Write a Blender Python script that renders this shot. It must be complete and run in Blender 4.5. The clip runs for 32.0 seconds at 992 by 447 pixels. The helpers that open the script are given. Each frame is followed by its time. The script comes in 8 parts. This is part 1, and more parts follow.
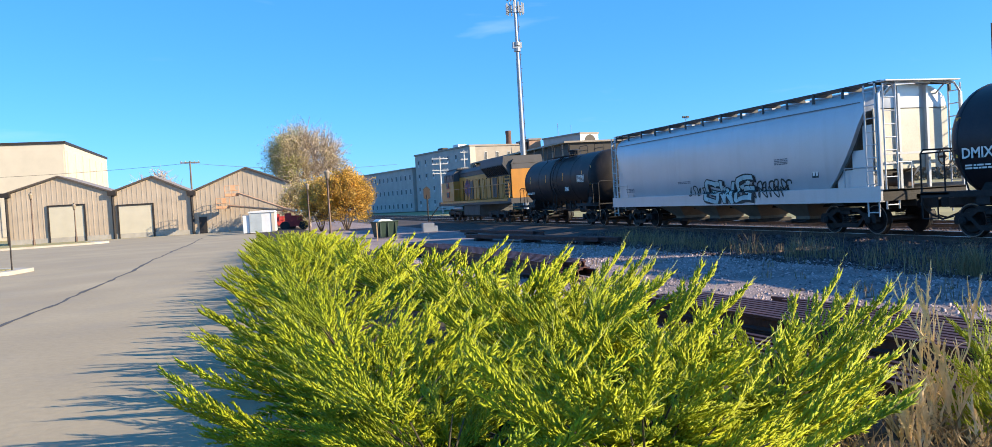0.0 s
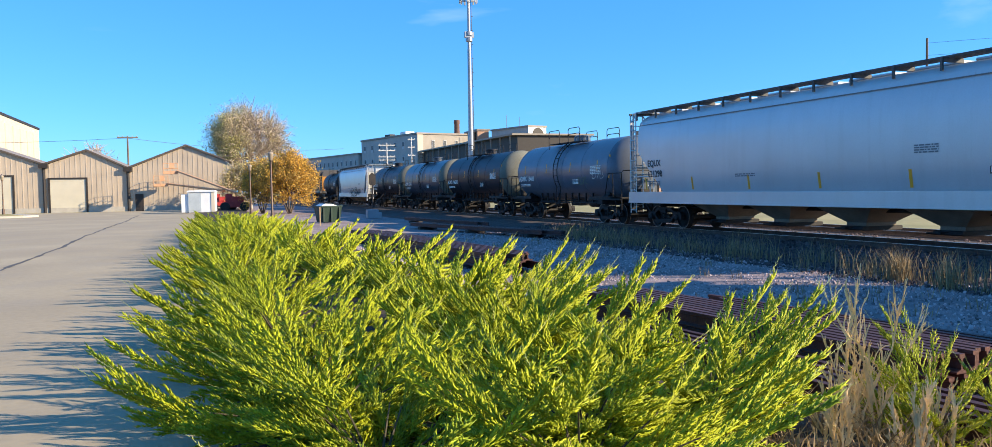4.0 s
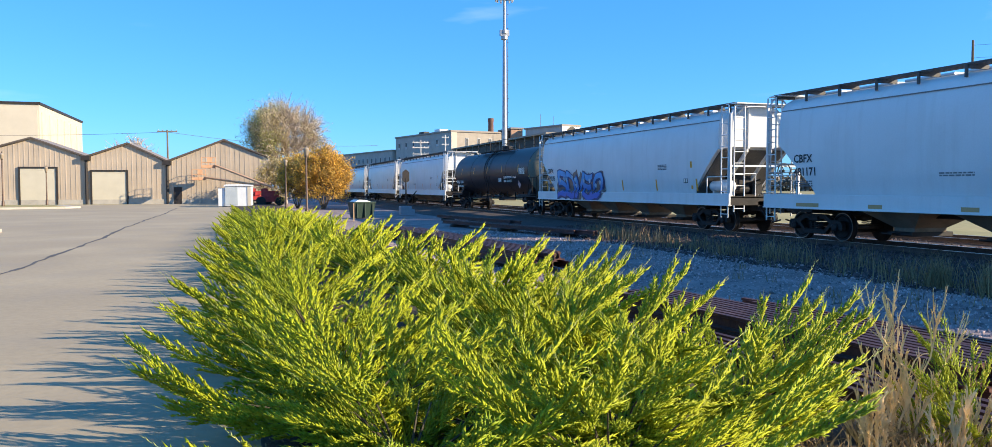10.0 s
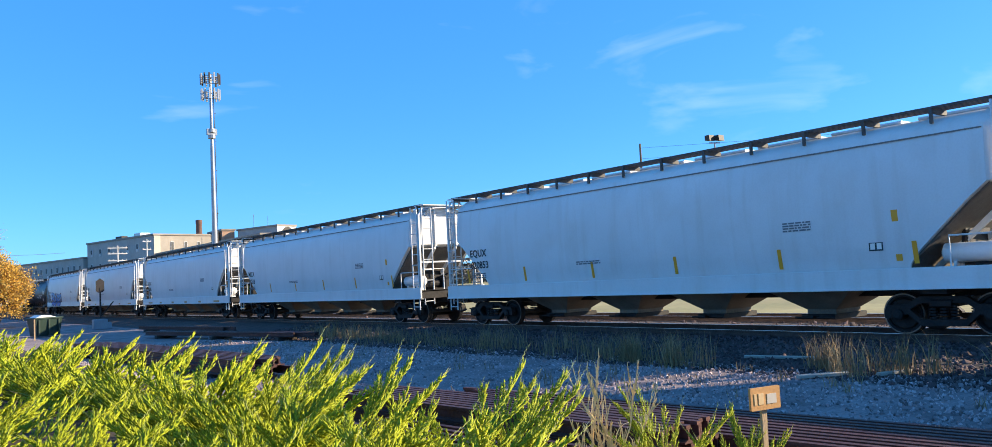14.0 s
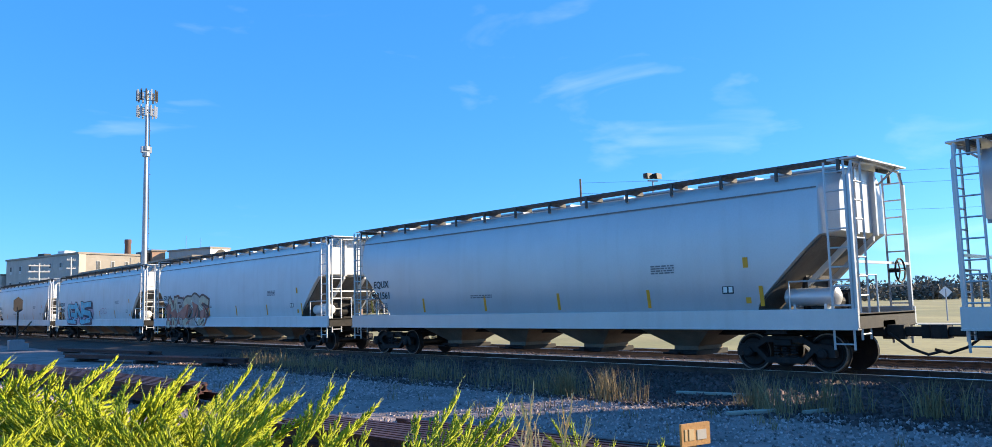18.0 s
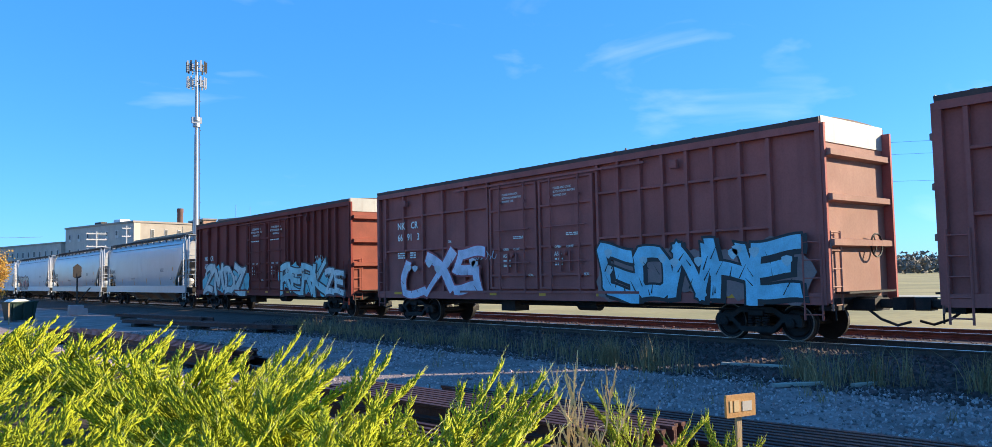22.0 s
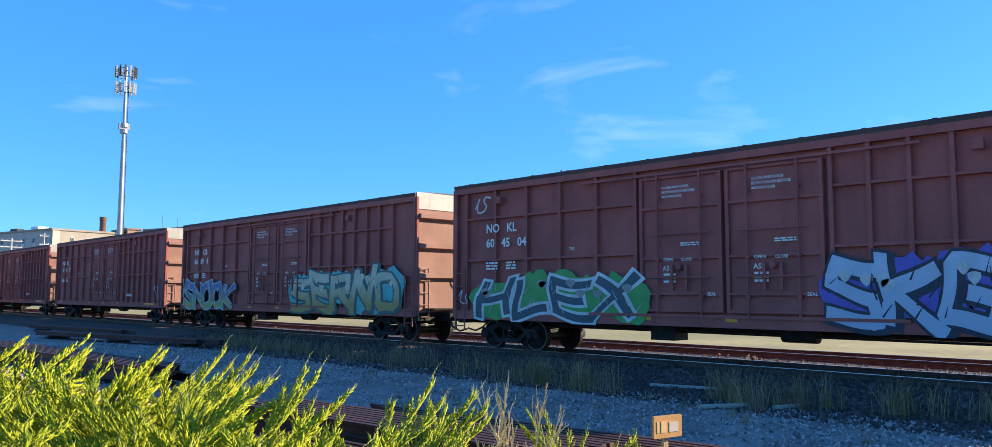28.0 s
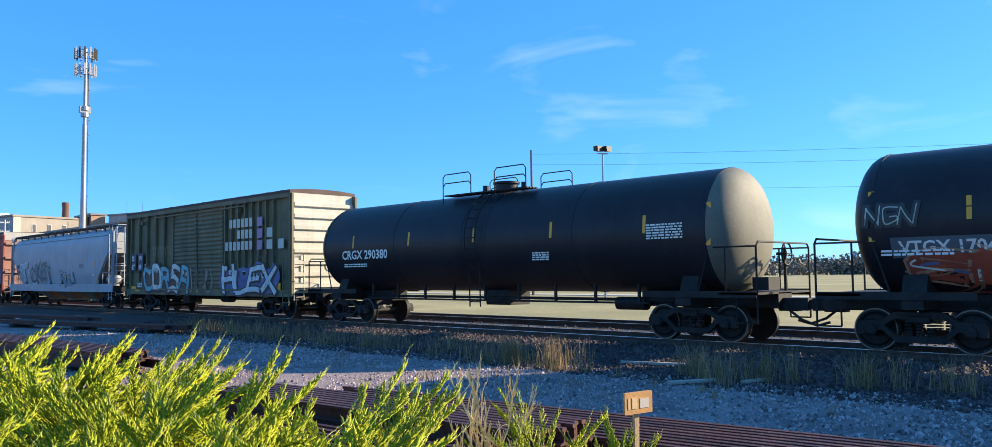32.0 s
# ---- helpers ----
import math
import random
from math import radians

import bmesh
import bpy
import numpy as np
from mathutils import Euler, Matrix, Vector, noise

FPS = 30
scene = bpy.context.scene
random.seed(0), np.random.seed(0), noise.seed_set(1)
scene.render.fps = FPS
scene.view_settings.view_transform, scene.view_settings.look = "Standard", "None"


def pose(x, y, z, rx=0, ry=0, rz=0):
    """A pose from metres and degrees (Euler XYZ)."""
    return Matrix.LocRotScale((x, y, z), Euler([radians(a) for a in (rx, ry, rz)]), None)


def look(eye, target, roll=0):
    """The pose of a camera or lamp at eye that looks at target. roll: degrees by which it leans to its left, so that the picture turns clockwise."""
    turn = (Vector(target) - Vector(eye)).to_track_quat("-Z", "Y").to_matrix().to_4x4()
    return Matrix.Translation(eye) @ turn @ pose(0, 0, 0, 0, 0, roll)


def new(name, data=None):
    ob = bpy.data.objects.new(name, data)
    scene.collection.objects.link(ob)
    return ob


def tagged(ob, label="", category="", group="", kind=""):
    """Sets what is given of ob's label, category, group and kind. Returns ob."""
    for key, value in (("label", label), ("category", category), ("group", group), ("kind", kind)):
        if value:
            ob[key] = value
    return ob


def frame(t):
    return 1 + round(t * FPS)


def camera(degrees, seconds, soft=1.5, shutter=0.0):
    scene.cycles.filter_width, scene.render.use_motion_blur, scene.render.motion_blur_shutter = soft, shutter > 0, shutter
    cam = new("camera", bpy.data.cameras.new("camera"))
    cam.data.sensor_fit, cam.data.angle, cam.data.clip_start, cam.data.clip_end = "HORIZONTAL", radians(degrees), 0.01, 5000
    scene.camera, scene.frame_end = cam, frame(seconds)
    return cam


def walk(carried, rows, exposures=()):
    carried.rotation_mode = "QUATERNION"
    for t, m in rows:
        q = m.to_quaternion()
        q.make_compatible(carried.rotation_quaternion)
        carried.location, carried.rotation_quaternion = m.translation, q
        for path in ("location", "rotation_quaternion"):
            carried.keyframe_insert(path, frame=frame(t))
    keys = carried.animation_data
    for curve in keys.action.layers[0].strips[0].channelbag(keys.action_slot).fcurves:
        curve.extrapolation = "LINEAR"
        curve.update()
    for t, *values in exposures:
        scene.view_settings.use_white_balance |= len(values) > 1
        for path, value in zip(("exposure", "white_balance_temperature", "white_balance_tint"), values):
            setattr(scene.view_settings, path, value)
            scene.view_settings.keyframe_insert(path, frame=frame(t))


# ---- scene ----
# Camera: a bystander turns on the spot beside the junipers and follows the train.
cam = camera(63.4, 32.0, soft=0.7)
# seconds, heading, tilt, lean
PATH = [
    (0.0, -16.67, -1.68, 3.38), (0.5, -15.73, -1.36, 3.37), (1.0, -15.17, -1.37, 2.92), (1.5, -15.4, -1.03, 2.71), (2.0, -16.16, -0.84, 2.5),
    (2.5, -17.25, -1.09, 2.17), (3.0, -17.7, -0.9, 2.0), (3.5, -20.34, -1.8, 1.26), (5.5, -20.63, -3.18, 0.8), (6.0, -19.63, -2.9, 1.48),
    (6.5, -18.68, -2.43, 1.89), (7.0, -20.33, -1.21, 1.74), (7.5, -21.59, -2.27, 0.88), (8.0, -21.44, -1.51, 0.09), (8.5, -20.65, -2.61, 0.1),
    (9.0, -19.02, -1.84, -0.42), (9.5, -18.32, -0.68, -1.8), (10.0, -18.18, -2.61, 0.12), (10.5, -20.77, -4.53, 0.82), (11.0, -22.07, -3.56, 0.87),
    (11.5, -21.63, -2.31, 0.09), (12.0, -22.25, -2.08, 1.65), (12.5, -23.93, -1.39, 2.29), (13.0, -27.07, 0.23, 3.34), (13.5, -31.99, 2.16, 3.84),
    (14.0, -37.96, 3.82, 3.0), (14.5, -41.8, 4.9, 1.95), (15.0, -44.11, 4.31, 2.23), (15.5, -44.54, 4.06, 2.27), (17.5, -41.67, 3.01, 1.33),
    (18.0, -42.4, 5.82, 1.44), (18.5, -41.68, 4.62, 1.13), (19.0, -41.06, 5.0, 1.55), (19.5, -39.83, 5.01, 1.3), (20.0, -39.3, 4.94, 1.17),
    (20.5, -38.62, 4.57, 2.91), (21.0, -38.37, 3.99, 1.38), (21.5, -38.92, 3.65, 1.17), (22.0, -39.27, 3.73, 1.06), (22.5, -39.96, 3.56, 0.88),
    (23.0, -39.97, 3.52, 1.06), (23.5, -41.09, 3.49, 0.19), (24.0, -42.37, 3.83, -0.02), (24.5, -41.95, 3.61, 0.09), (26.5, -43.66, 5.58, -0.29),
    (27.0, -45.18, 6.47, -0.94), (27.5, -44.07, 4.6, 0.1), (28.0, -43.99, 5.0, -0.13), (28.5, -44.74, 5.76, 0.11), (29.0, -44.04, 5.98, 0.87),
    (29.5, -44.49, 5.84, -0.38), (30.0, -45.51, 5.33, -0.1), (30.5, -45.55, 4.61, 0.77), (31.0, -46.23, 4.36, 0.48), (31.5, -46.27, 4.22, 0.78),
    (32.0, -46.04, 3.61, 0.74),
]
EYE = (0.0, 0.0, 1.6)
walk(cam, [(t, pose(*EYE, 90 + p, r, y)) for t, y, p, r in PATH], [(0, 1.05, 6500, 10), (5.2, 1.05, 6500, 10), (5.7, 1.13, 6700, 10), (6.4, 1.13, 6700, 10), (7.0, 1.03, 6500, 10), (10.3, 1.03, 6500, 10), (10.8, 1.13, 6700, 10), (12.6, 1.13, 6700, 10), (13.2, 1.11, 6650, 10), (13.9, 1.07, 6500, 10), (32, 1.07, 6500, 10)])

# ---- daylight ----
SUN_EL = 22.5
SUN_AZ = math.atan2(0.85, -0.53)          # clockwise from +y, towards +x
world = bpy.data.worlds.new("sky")
scene.world = world
world.use_nodes = True
wn = world.node_tree
sky = wn.nodes.new("ShaderNodeTexSky")
sky.sky_type, sky.sun_disc = "NISHITA", False
sky.sun_elevation, sky.sun_rotation = radians(SUN_EL), SUN_AZ
sky.altitude, sky.air_density, sky.dust_density, sky.ozone_density = 350, 0.85, 0.5, 2.5
background = wn.nodes["Background"]
deepen = wn.nodes.new("ShaderNodeHueSaturation")
deepen.inputs["Saturation"].default_value = 1.12
tint = wn.nodes.new("ShaderNodeMix")
tint.data_type, tint.blend_type = "RGBA", "MULTIPLY"
tint.inputs[0].default_value, tint.inputs[7].default_value = 1.0, (0.52, 0.86, 1.32, 1)
wn.links.new(sky.outputs[0], deepen.inputs["Color"])
wn.links.new(deepen.outputs[0], tint.inputs[6])
# thin cirrus
wco = wn.nodes.new("ShaderNodeTexCoord")
wmap = wn.nodes.new("ShaderNodeMapping")
wmap.inputs["Scale"].default_value, wmap.inputs["Rotation"].default_value = (1.6, 3.4, 9.0), (0.0, 0.25, 0.6)
wnoise = wn.nodes.new("ShaderNodeTexNoise")
wnoise.inputs["Scale"].default_value, wnoise.inputs["Detail"].default_value, wnoise.inputs["Distortion"].default_value = 1.7, 7.0, 0.5
wramp = wn.nodes.new("ShaderNodeValToRGB")
wramp.color_ramp.elements[0].position, wramp.color_ramp.elements[1].position = 0.60, 0.92
wramp.color_ramp.elements[1].color = (0.32, 0.32, 0.32, 1)
veil = wn.nodes.new("ShaderNodeMix")
veil.data_type = "RGBA"
veil.inputs[7].default_value = (6.0, 6.6, 7.4, 1)
wn.links.new(wco.outputs["Generated"], wmap.inputs[0])
wn.links.new(wmap.outputs[0], wnoise.inputs["Vector"])
wn.links.new(wnoise.outputs["Fac"], wramp.inputs[0])
wn.links.new(wramp.outputs[0], veil.inputs[0])
even = wn.nodes.new("ShaderNodeMix")          # clear dry air: little change from zenith to horizon
even.data_type = "RGBA"
even.inputs[0].default_value, even.inputs[7].default_value = 0.45, (0.27, 2.08, 4.8, 1)
wn.links.new(tint.outputs[2], even.inputs[6])
wn.links.new(even.outputs[2], veil.inputs[6])
wn.links.new(veil.outputs[2], background.inputs["Color"])
background.inputs["Strength"].default_value = 0.11
sun_data = bpy.data.lights.new("sun", "SUN")
sun_data.energy, sun_data.angle, sun_data.color = 5.0, radians(0.53), (1.0, 0.84, 0.60)
sun = new("sun", sun_data)
toward = Vector((math.sin(SUN_AZ) * math.cos(radians(SUN_EL)), math.cos(SUN_AZ) * math.cos(radians(SUN_EL)), math.sin(radians(SUN_EL))))
sun.matrix_world = look(toward * 60 + Vector((0, 0, 40)), (0, 0, 40))


# ---- materials ----
def mat(name, colour, rough=0.6, metal=0.0, vary=0.12, scale=3.0, fine=40.0, bump=0.1, dirt=None, dirt_amount=0.0, streak=0.0,
        tone=None, tone_amount=0.5, island=0.0, by_object=0.0, stretch=(1, 1, 1), spec=0.5, coat=0.0, translucent=0.0):
    """A painted, stained or grained surface: broad and fine variation, dirt, streaks and relief in the thing's own space."""
    m = bpy.data.materials.new(name)
    m.use_nodes = True
    nt = m.node_tree
    n, l = nt.nodes, nt.links
    bsdf = n["Principled BSDF"]
    bsdf.inputs["Roughness"].default_value = rough
    bsdf.inputs["Metallic"].default_value = metal
    bsdf.inputs["Specular IOR Level"].default_value = spec
    bsdf.inputs["Coat Weight"].default_value = coat
    co = n.new("ShaderNodeTexCoord")
    mp = n.new("ShaderNodeMapping")
    mp.inputs["Scale"].default_value = stretch
    l.new(co.outputs["Object"], mp.inputs[0])

    def tex(s, detail=4.0, vec=mp, dist=0.0):
        t = n.new("ShaderNodeTexNoise")
        t.inputs["Scale"].default_value, t.inputs["Detail"].default_value, t.inputs["Distortion"].default_value = s, detail, dist
        l.new(vec.outputs[0], t.inputs["Vector"])
        return t.outputs["Fac"]

    def ramp(fac, a, b, lo=0.35, hi=0.65):
        r = n.new("ShaderNodeValToRGB")
        r.color_ramp.elements[0].position, r.color_ramp.elements[1].position = lo, hi
        r.color_ramp.elements[0].color, r.color_ramp.elements[1].color = (*a, 1), (*b, 1)
        l.new(fac, r.inputs[0])
        return r.outputs[0]

    def mix(fac, a, b, kind="MIX"):
        x = n.new("ShaderNodeMix")
        x.data_type, x.blend_type = "RGBA", kind
        if isinstance(fac, float):
            x.inputs[0].default_value = fac
        else:
            l.new(fac, x.inputs[0])
        for socket, v in ((x.inputs[6], a), (x.inputs[7], b)):
            if isinstance(v, tuple):
                socket.default_value = (*v, 1)
            else:
                l.new(v, socket)
        return x.outputs[2]

    def scaled(fac, k):
        x = n.new("ShaderNodeMath")
        x.operation = "MULTIPLY"
        l.new(fac, x.inputs[0])
        x.inputs[1].default_value = k
        return x.outputs[0]

    lo = tuple(c * (1 - vary) for c in colour)
    hi = tuple(min(1.0, c * (1 + vary)) for c in colour)
    out = ramp(tex(scale), lo, hi, 0.3, 0.7)
    if tone:
        out = mix(scaled(ramp(tex(scale * 0.45, 6.0, mp, 0.6), (0, 0, 0), (1, 1, 1), 0.45, 0.62), tone_amount), out, tone)
    f = tex(fine, 3.0)
    out = mix(1.0, out, ramp(f, (1 - vary,) * 3, (1, 1, 1), 0.25, 0.6), "MULTIPLY")
    if streak:
        ms = n.new("ShaderNodeMapping")
        ms.inputs["Scale"].default_value = (2.2, 2.2, 0.16)
        l.new(co.outputs["Object"], ms.inputs[0])
        s = tex(1.6, 5.0, ms)
        out = mix(scaled(ramp(s, (0, 0, 0), (1, 1, 1), 0.52, 0.78), streak), out, dirt or (0.1, 0.08, 0.06))
    if dirt and dirt_amount:
        out = mix(scaled(ramp(tex(scale * 1.7, 7.0), (0, 0, 0), (1, 1, 1), 0.5, 0.8), dirt_amount), out, dirt)
    if island or by_object:
        src = n.new("ShaderNodeNewGeometry").outputs["Random Per Island"] if island else n.new("ShaderNodeObjectInfo").outputs["Random"]
        k = island or by_object
        out = mix(1.0, out, ramp(src, (1 - k,) * 3, (1 + k,) * 3, 0.0, 1.0), "MULTIPLY")
    l.new(out, bsdf.inputs["Base Color"])
    if bump:
        b = n.new("ShaderNodeBump")
        b.inputs["Strength"].default_value, b.inputs["Distance"].default_value = bump, 0.02
        l.new(f, b.inputs["Height"])
        l.new(b.outputs[0], bsdf.inputs["Normal"])
    if translucent:
        tr = n.new("ShaderNodeBsdfTranslucent")
        ms = n.new("ShaderNodeMixShader")
        ms.inputs[0].default_value = translucent
        l.new(out, tr.inputs[0])
        l.new(bsdf.outputs[0], ms.inputs[1])
        l.new(tr.outputs[0], ms.inputs[2])
        l.new(ms.outputs[0], n["Material Output"].inputs[0])
    return m


def plain(name, colour, rough=0.6):
    return mat(name, colour, rough, vary=0.06, scale=4, fine=60, bump=0.03)


RUST = (0.17, 0.075, 0.035)
M_ASPHALT = mat("worn_concrete_drive", (0.365, 0.292, 0.19), 0.9, vary=0.1, scale=0.35, fine=9, bump=0.25, tone=(0.315, 0.25, 0.165), tone_amount=0.6, dirt=(0.22, 0.2, 0.18), dirt_amount=0.35)
M_GRAVEL = mat("gravel_bed", (0.28, 0.215, 0.21), 0.95, vary=0.35, scale=1.2, fine=22, bump=0.9, tone=(0.20, 0.148, 0.148), tone_amount=0.5)
M_STONE = mat("gravel_stone", (0.38, 0.295, 0.29), 0.9, vary=0.25, scale=6, fine=60, bump=0.3, island=0.65)
M_BALLAST = mat("ballast_stone", (0.10, 0.066, 0.064), 0.92, vary=0.25, scale=6, fine=60, bump=0.3, island=0.6)
M_SOIL = mat("bark_and_soil", (0.05, 0.036, 0.026), 0.95, vary=0.4, scale=5, fine=40, bump=0.8)
M_GRASS = mat("dry_grass_field", (0.34, 0.28, 0.12), 0.95, vary=0.25, scale=0.15, fine=3.0, bump=0.5, tone=(0.24, 0.22, 0.085), tone_amount=0.7)
M_RAIL = mat("rusty_rail", (0.10, 0.066, 0.052), 0.7, 0.3, vary=0.3, scale=4, fine=50, bump=0.3)
M_RAILTOP = mat("polished_rail_head", (0.55, 0.54, 0.52), 0.3, 0.9, vary=0.1, scale=2, fine=60, bump=0.03)
M_TIE = mat("creosoted_timber", (0.075, 0.06, 0.05), 0.9, vary=0.35, scale=3, fine=35, bump=0.6, by_object=0.35, stretch=(0.4, 4, 4))
M_OLDRAIL = mat("stacked_rusty_rail", (0.075, 0.030, 0.026), 0.55, 0.4, vary=0.3, scale=3, fine=30, bump=0.3, by_object=0.25, tone=(0.12, 0.055, 0.042), tone_amount=0.5)
M_STEEL = mat("dark_running_gear_steel", (0.022, 0.019, 0.018), 0.7, 0.3, vary=0.35, scale=3, fine=30, bump=0.3, dirt=(0.07, 0.048, 0.038), dirt_amount=0.4)
M_WALK = mat("grubby_grating", (0.10, 0.095, 0.09), 0.7, 0.3, vary=0.25, scale=2, fine=30, bump=0.2)
M_TREAD = mat("worn_wheel_rim", (0.22, 0.18, 0.155), 0.45, 0.7, vary=0.15, scale=6, fine=40, bump=0.1)
M_HOPPERS = [
    mat("pale_grey_paint", (0.71, 0.705, 0.70), 0.42, 0.0, vary=0.04, scale=0.5, fine=25, bump=0.03, streak=0.16, dirt=(0.36, 0.31, 0.25), dirt_amount=0.15),
    mat("silver_grey_paint", (0.54, 0.54, 0.545), 0.32, 0.25, vary=0.05, scale=0.5, fine=25, bump=0.03, streak=0.16, dirt=(0.33, 0.3, 0.26), dirt_amount=0.12),
    mat("rust_streaked_white_paint", (0.73, 0.72, 0.71), 0.45, 0.0, vary=0.05, scale=0.5, fine=25, bump=0.04, streak=0.2, dirt=(0.44, 0.33, 0.21), dirt_amount=0.22),
    mat("weathered_mid_grey_paint", (0.38, 0.395, 0.43), 0.5, 0.0, vary=0.1, scale=0.7, fine=25, bump=0.06, streak=0.45, dirt=(0.26, 0.24, 0.21), dirt_amount=0.3),
]
# brake-dust grey, darkened to stand for shade in the recessed end bay
M_SLOPE = mat("grubby_shade_grey", (0.16, 0.14, 0.12), 0.85, vary=0.25, scale=1.2, fine=20, bump=0.1, dirt=(0.09, 0.075, 0.06), dirt_amount=0.5)
M_SEAM = mat("dark_grey_lap_joint", (0.20, 0.19, 0.18), 0.7, vary=0.2, scale=2, fine=30, bump=0.05)
M_CHUTE = mat("dusty_hopper_chute", (0.22, 0.17, 0.125), 0.8, 0.1, vary=0.25, scale=1.5, fine=25, bump=0.2, dirt=RUST, dirt_amount=0.3)
M_TANKS = [
    mat("black_tank_paint", (0.022, 0.020, 0.025), 0.42, 0.0, vary=0.2, scale=0.7, fine=20, bump=0.03, streak=0.3, dirt=(0.045, 0.04, 0.038), dirt_amount=0.3, spec=0.25),
    mat("slate_tank_paint", (0.046, 0.054, 0.072), 0.33, 0.0, vary=0.15, scale=0.7, fine=20, bump=0.05, streak=0.3, dirt=(0.08, 0.075, 0.07), dirt_amount=0.35),
    mat("grubby_black_tank_paint", (0.022, 0.02, 0.021), 0.5, 0.0, vary=0.25, scale=0.9, fine=20, bump=0.08, streak=0.6, dirt=(0.06, 0.045, 0.037), dirt_amount=0.5, spec=0.2),
]
M_PALE_SLATE = mat("pale_slate_tank_paint", (0.115, 0.135, 0.17), 0.34, 0.0, vary=0.15, scale=0.7, fine=20, bump=0.03, streak=0.35, dirt=(0.09, 0.085, 0.08), dirt_amount=0.3)
M_DUSTY_END = mat("dusty_tank_head", (0.165, 0.155, 0.115), 0.7, vary=0.2, scale=1.2, fine=20, bump=0.08)
M_BOX_BROWN = mat("oxide_brown_car_paint", (0.43, 0.122, 0.100), 0.7, 0.0, vary=0.13, scale=0.8, fine=22, bump=0.08, streak=0.45, dirt=(0.22, 0.068, 0.06), dirt_amount=0.4, spec=0.2)
M_BOX_RED = mat("oxide_red_car_paint", (0.27, 0.050, 0.036), 0.7, 0.0, vary=0.13, scale=0.8, fine=22, bump=0.08, streak=0.4, dirt=(0.12, 0.040, 0.032), dirt_amount=0.35, spec=0.2)
M_BOX_OLIVE = mat("grimy_olive_car_paint", (0.185, 0.148, 0.076), 0.7, 0.0, vary=0.2, scale=0.8, fine=22, bump=0.1, streak=0.6, dirt=(0.05, 0.04, 0.034), dirt_amount=0.5)
# end walls in a paler, less red brown than the car sides
M_BOX_END = mat("pale_brown_end", (0.345, 0.195, 0.155), 0.75, vary=0.12, scale=0.9, fine=22, bump=0.08, streak=0.4, dirt=(0.24, 0.10, 0.085), dirt_amount=0.4, spec=0.2)
M_RED_END = mat("oxide_red_end", (0.30, 0.085, 0.055), 0.7, vary=0.13, scale=0.9, fine=22, bump=0.08, streak=0.4, dirt=(0.14, 0.05, 0.04), dirt_amount=0.4, spec=0.2)
# roof brown made darker to stand for the shade along its edge
M_SHADED_ROOF = mat("shade_dark_roof_paint", (0.10, 0.058, 0.05), 0.75, vary=0.2, scale=1.0, fine=20, bump=0.1, streak=0.3, dirt=(0.05, 0.04, 0.035), dirt_amount=0.4)
M_CREAM = mat("cream_end_paint", (0.52, 0.50, 0.42), 0.55, vary=0.1, scale=1, fine=25, bump=0.05, streak=0.4, dirt=(0.28, 0.22, 0.15), dirt_amount=0.3)
M_WHITE = mat("white_paint", (0.74, 0.74, 0.72), 0.5, vary=0.06, scale=1.5, fine=30, bump=0.03)
M_PLACARD = plain("faded_placard", (0.55, 0.34, 0.34), 0.5)
M_TAN_TAPE = plain("dirty_orange_tape", (0.52, 0.30, 0.12), 0.5)
M_YELLOW = plain("reflector_yellow", (0.85, 0.36, 0.02), 0.45)
M_LOCO_Y = mat("locomotive_yellow", (0.50, 0.21, 0.028), 0.45, vary=0.1, scale=0.8, fine=20, bump=0.04, streak=0.4, dirt=(0.2, 0.12, 0.05), dirt_amount=0.3)
M_LOCO_G = mat("locomotive_grey", (0.075, 0.07, 0.07), 0.6, vary=0.15, scale=0.8, fine=20, bump=0.05, streak=0.4, dirt=(0.06, 0.05, 0.05), dirt_amount=0.4)
M_GLASS = mat("dark_window_glass", (0.03, 0.035, 0.04), 0.08, vary=0.05, scale=1, fine=3, bump=0.0)
M_FADED_INK = plain("faded_lettering", (0.16, 0.17, 0.19), 0.6)
M_INK = plain("dark_lettering", (0.03, 0.035, 0.04), 0.6)
M_WHITE_INK = plain("white_lettering", (0.84, 0.80, 0.72), 0.6)


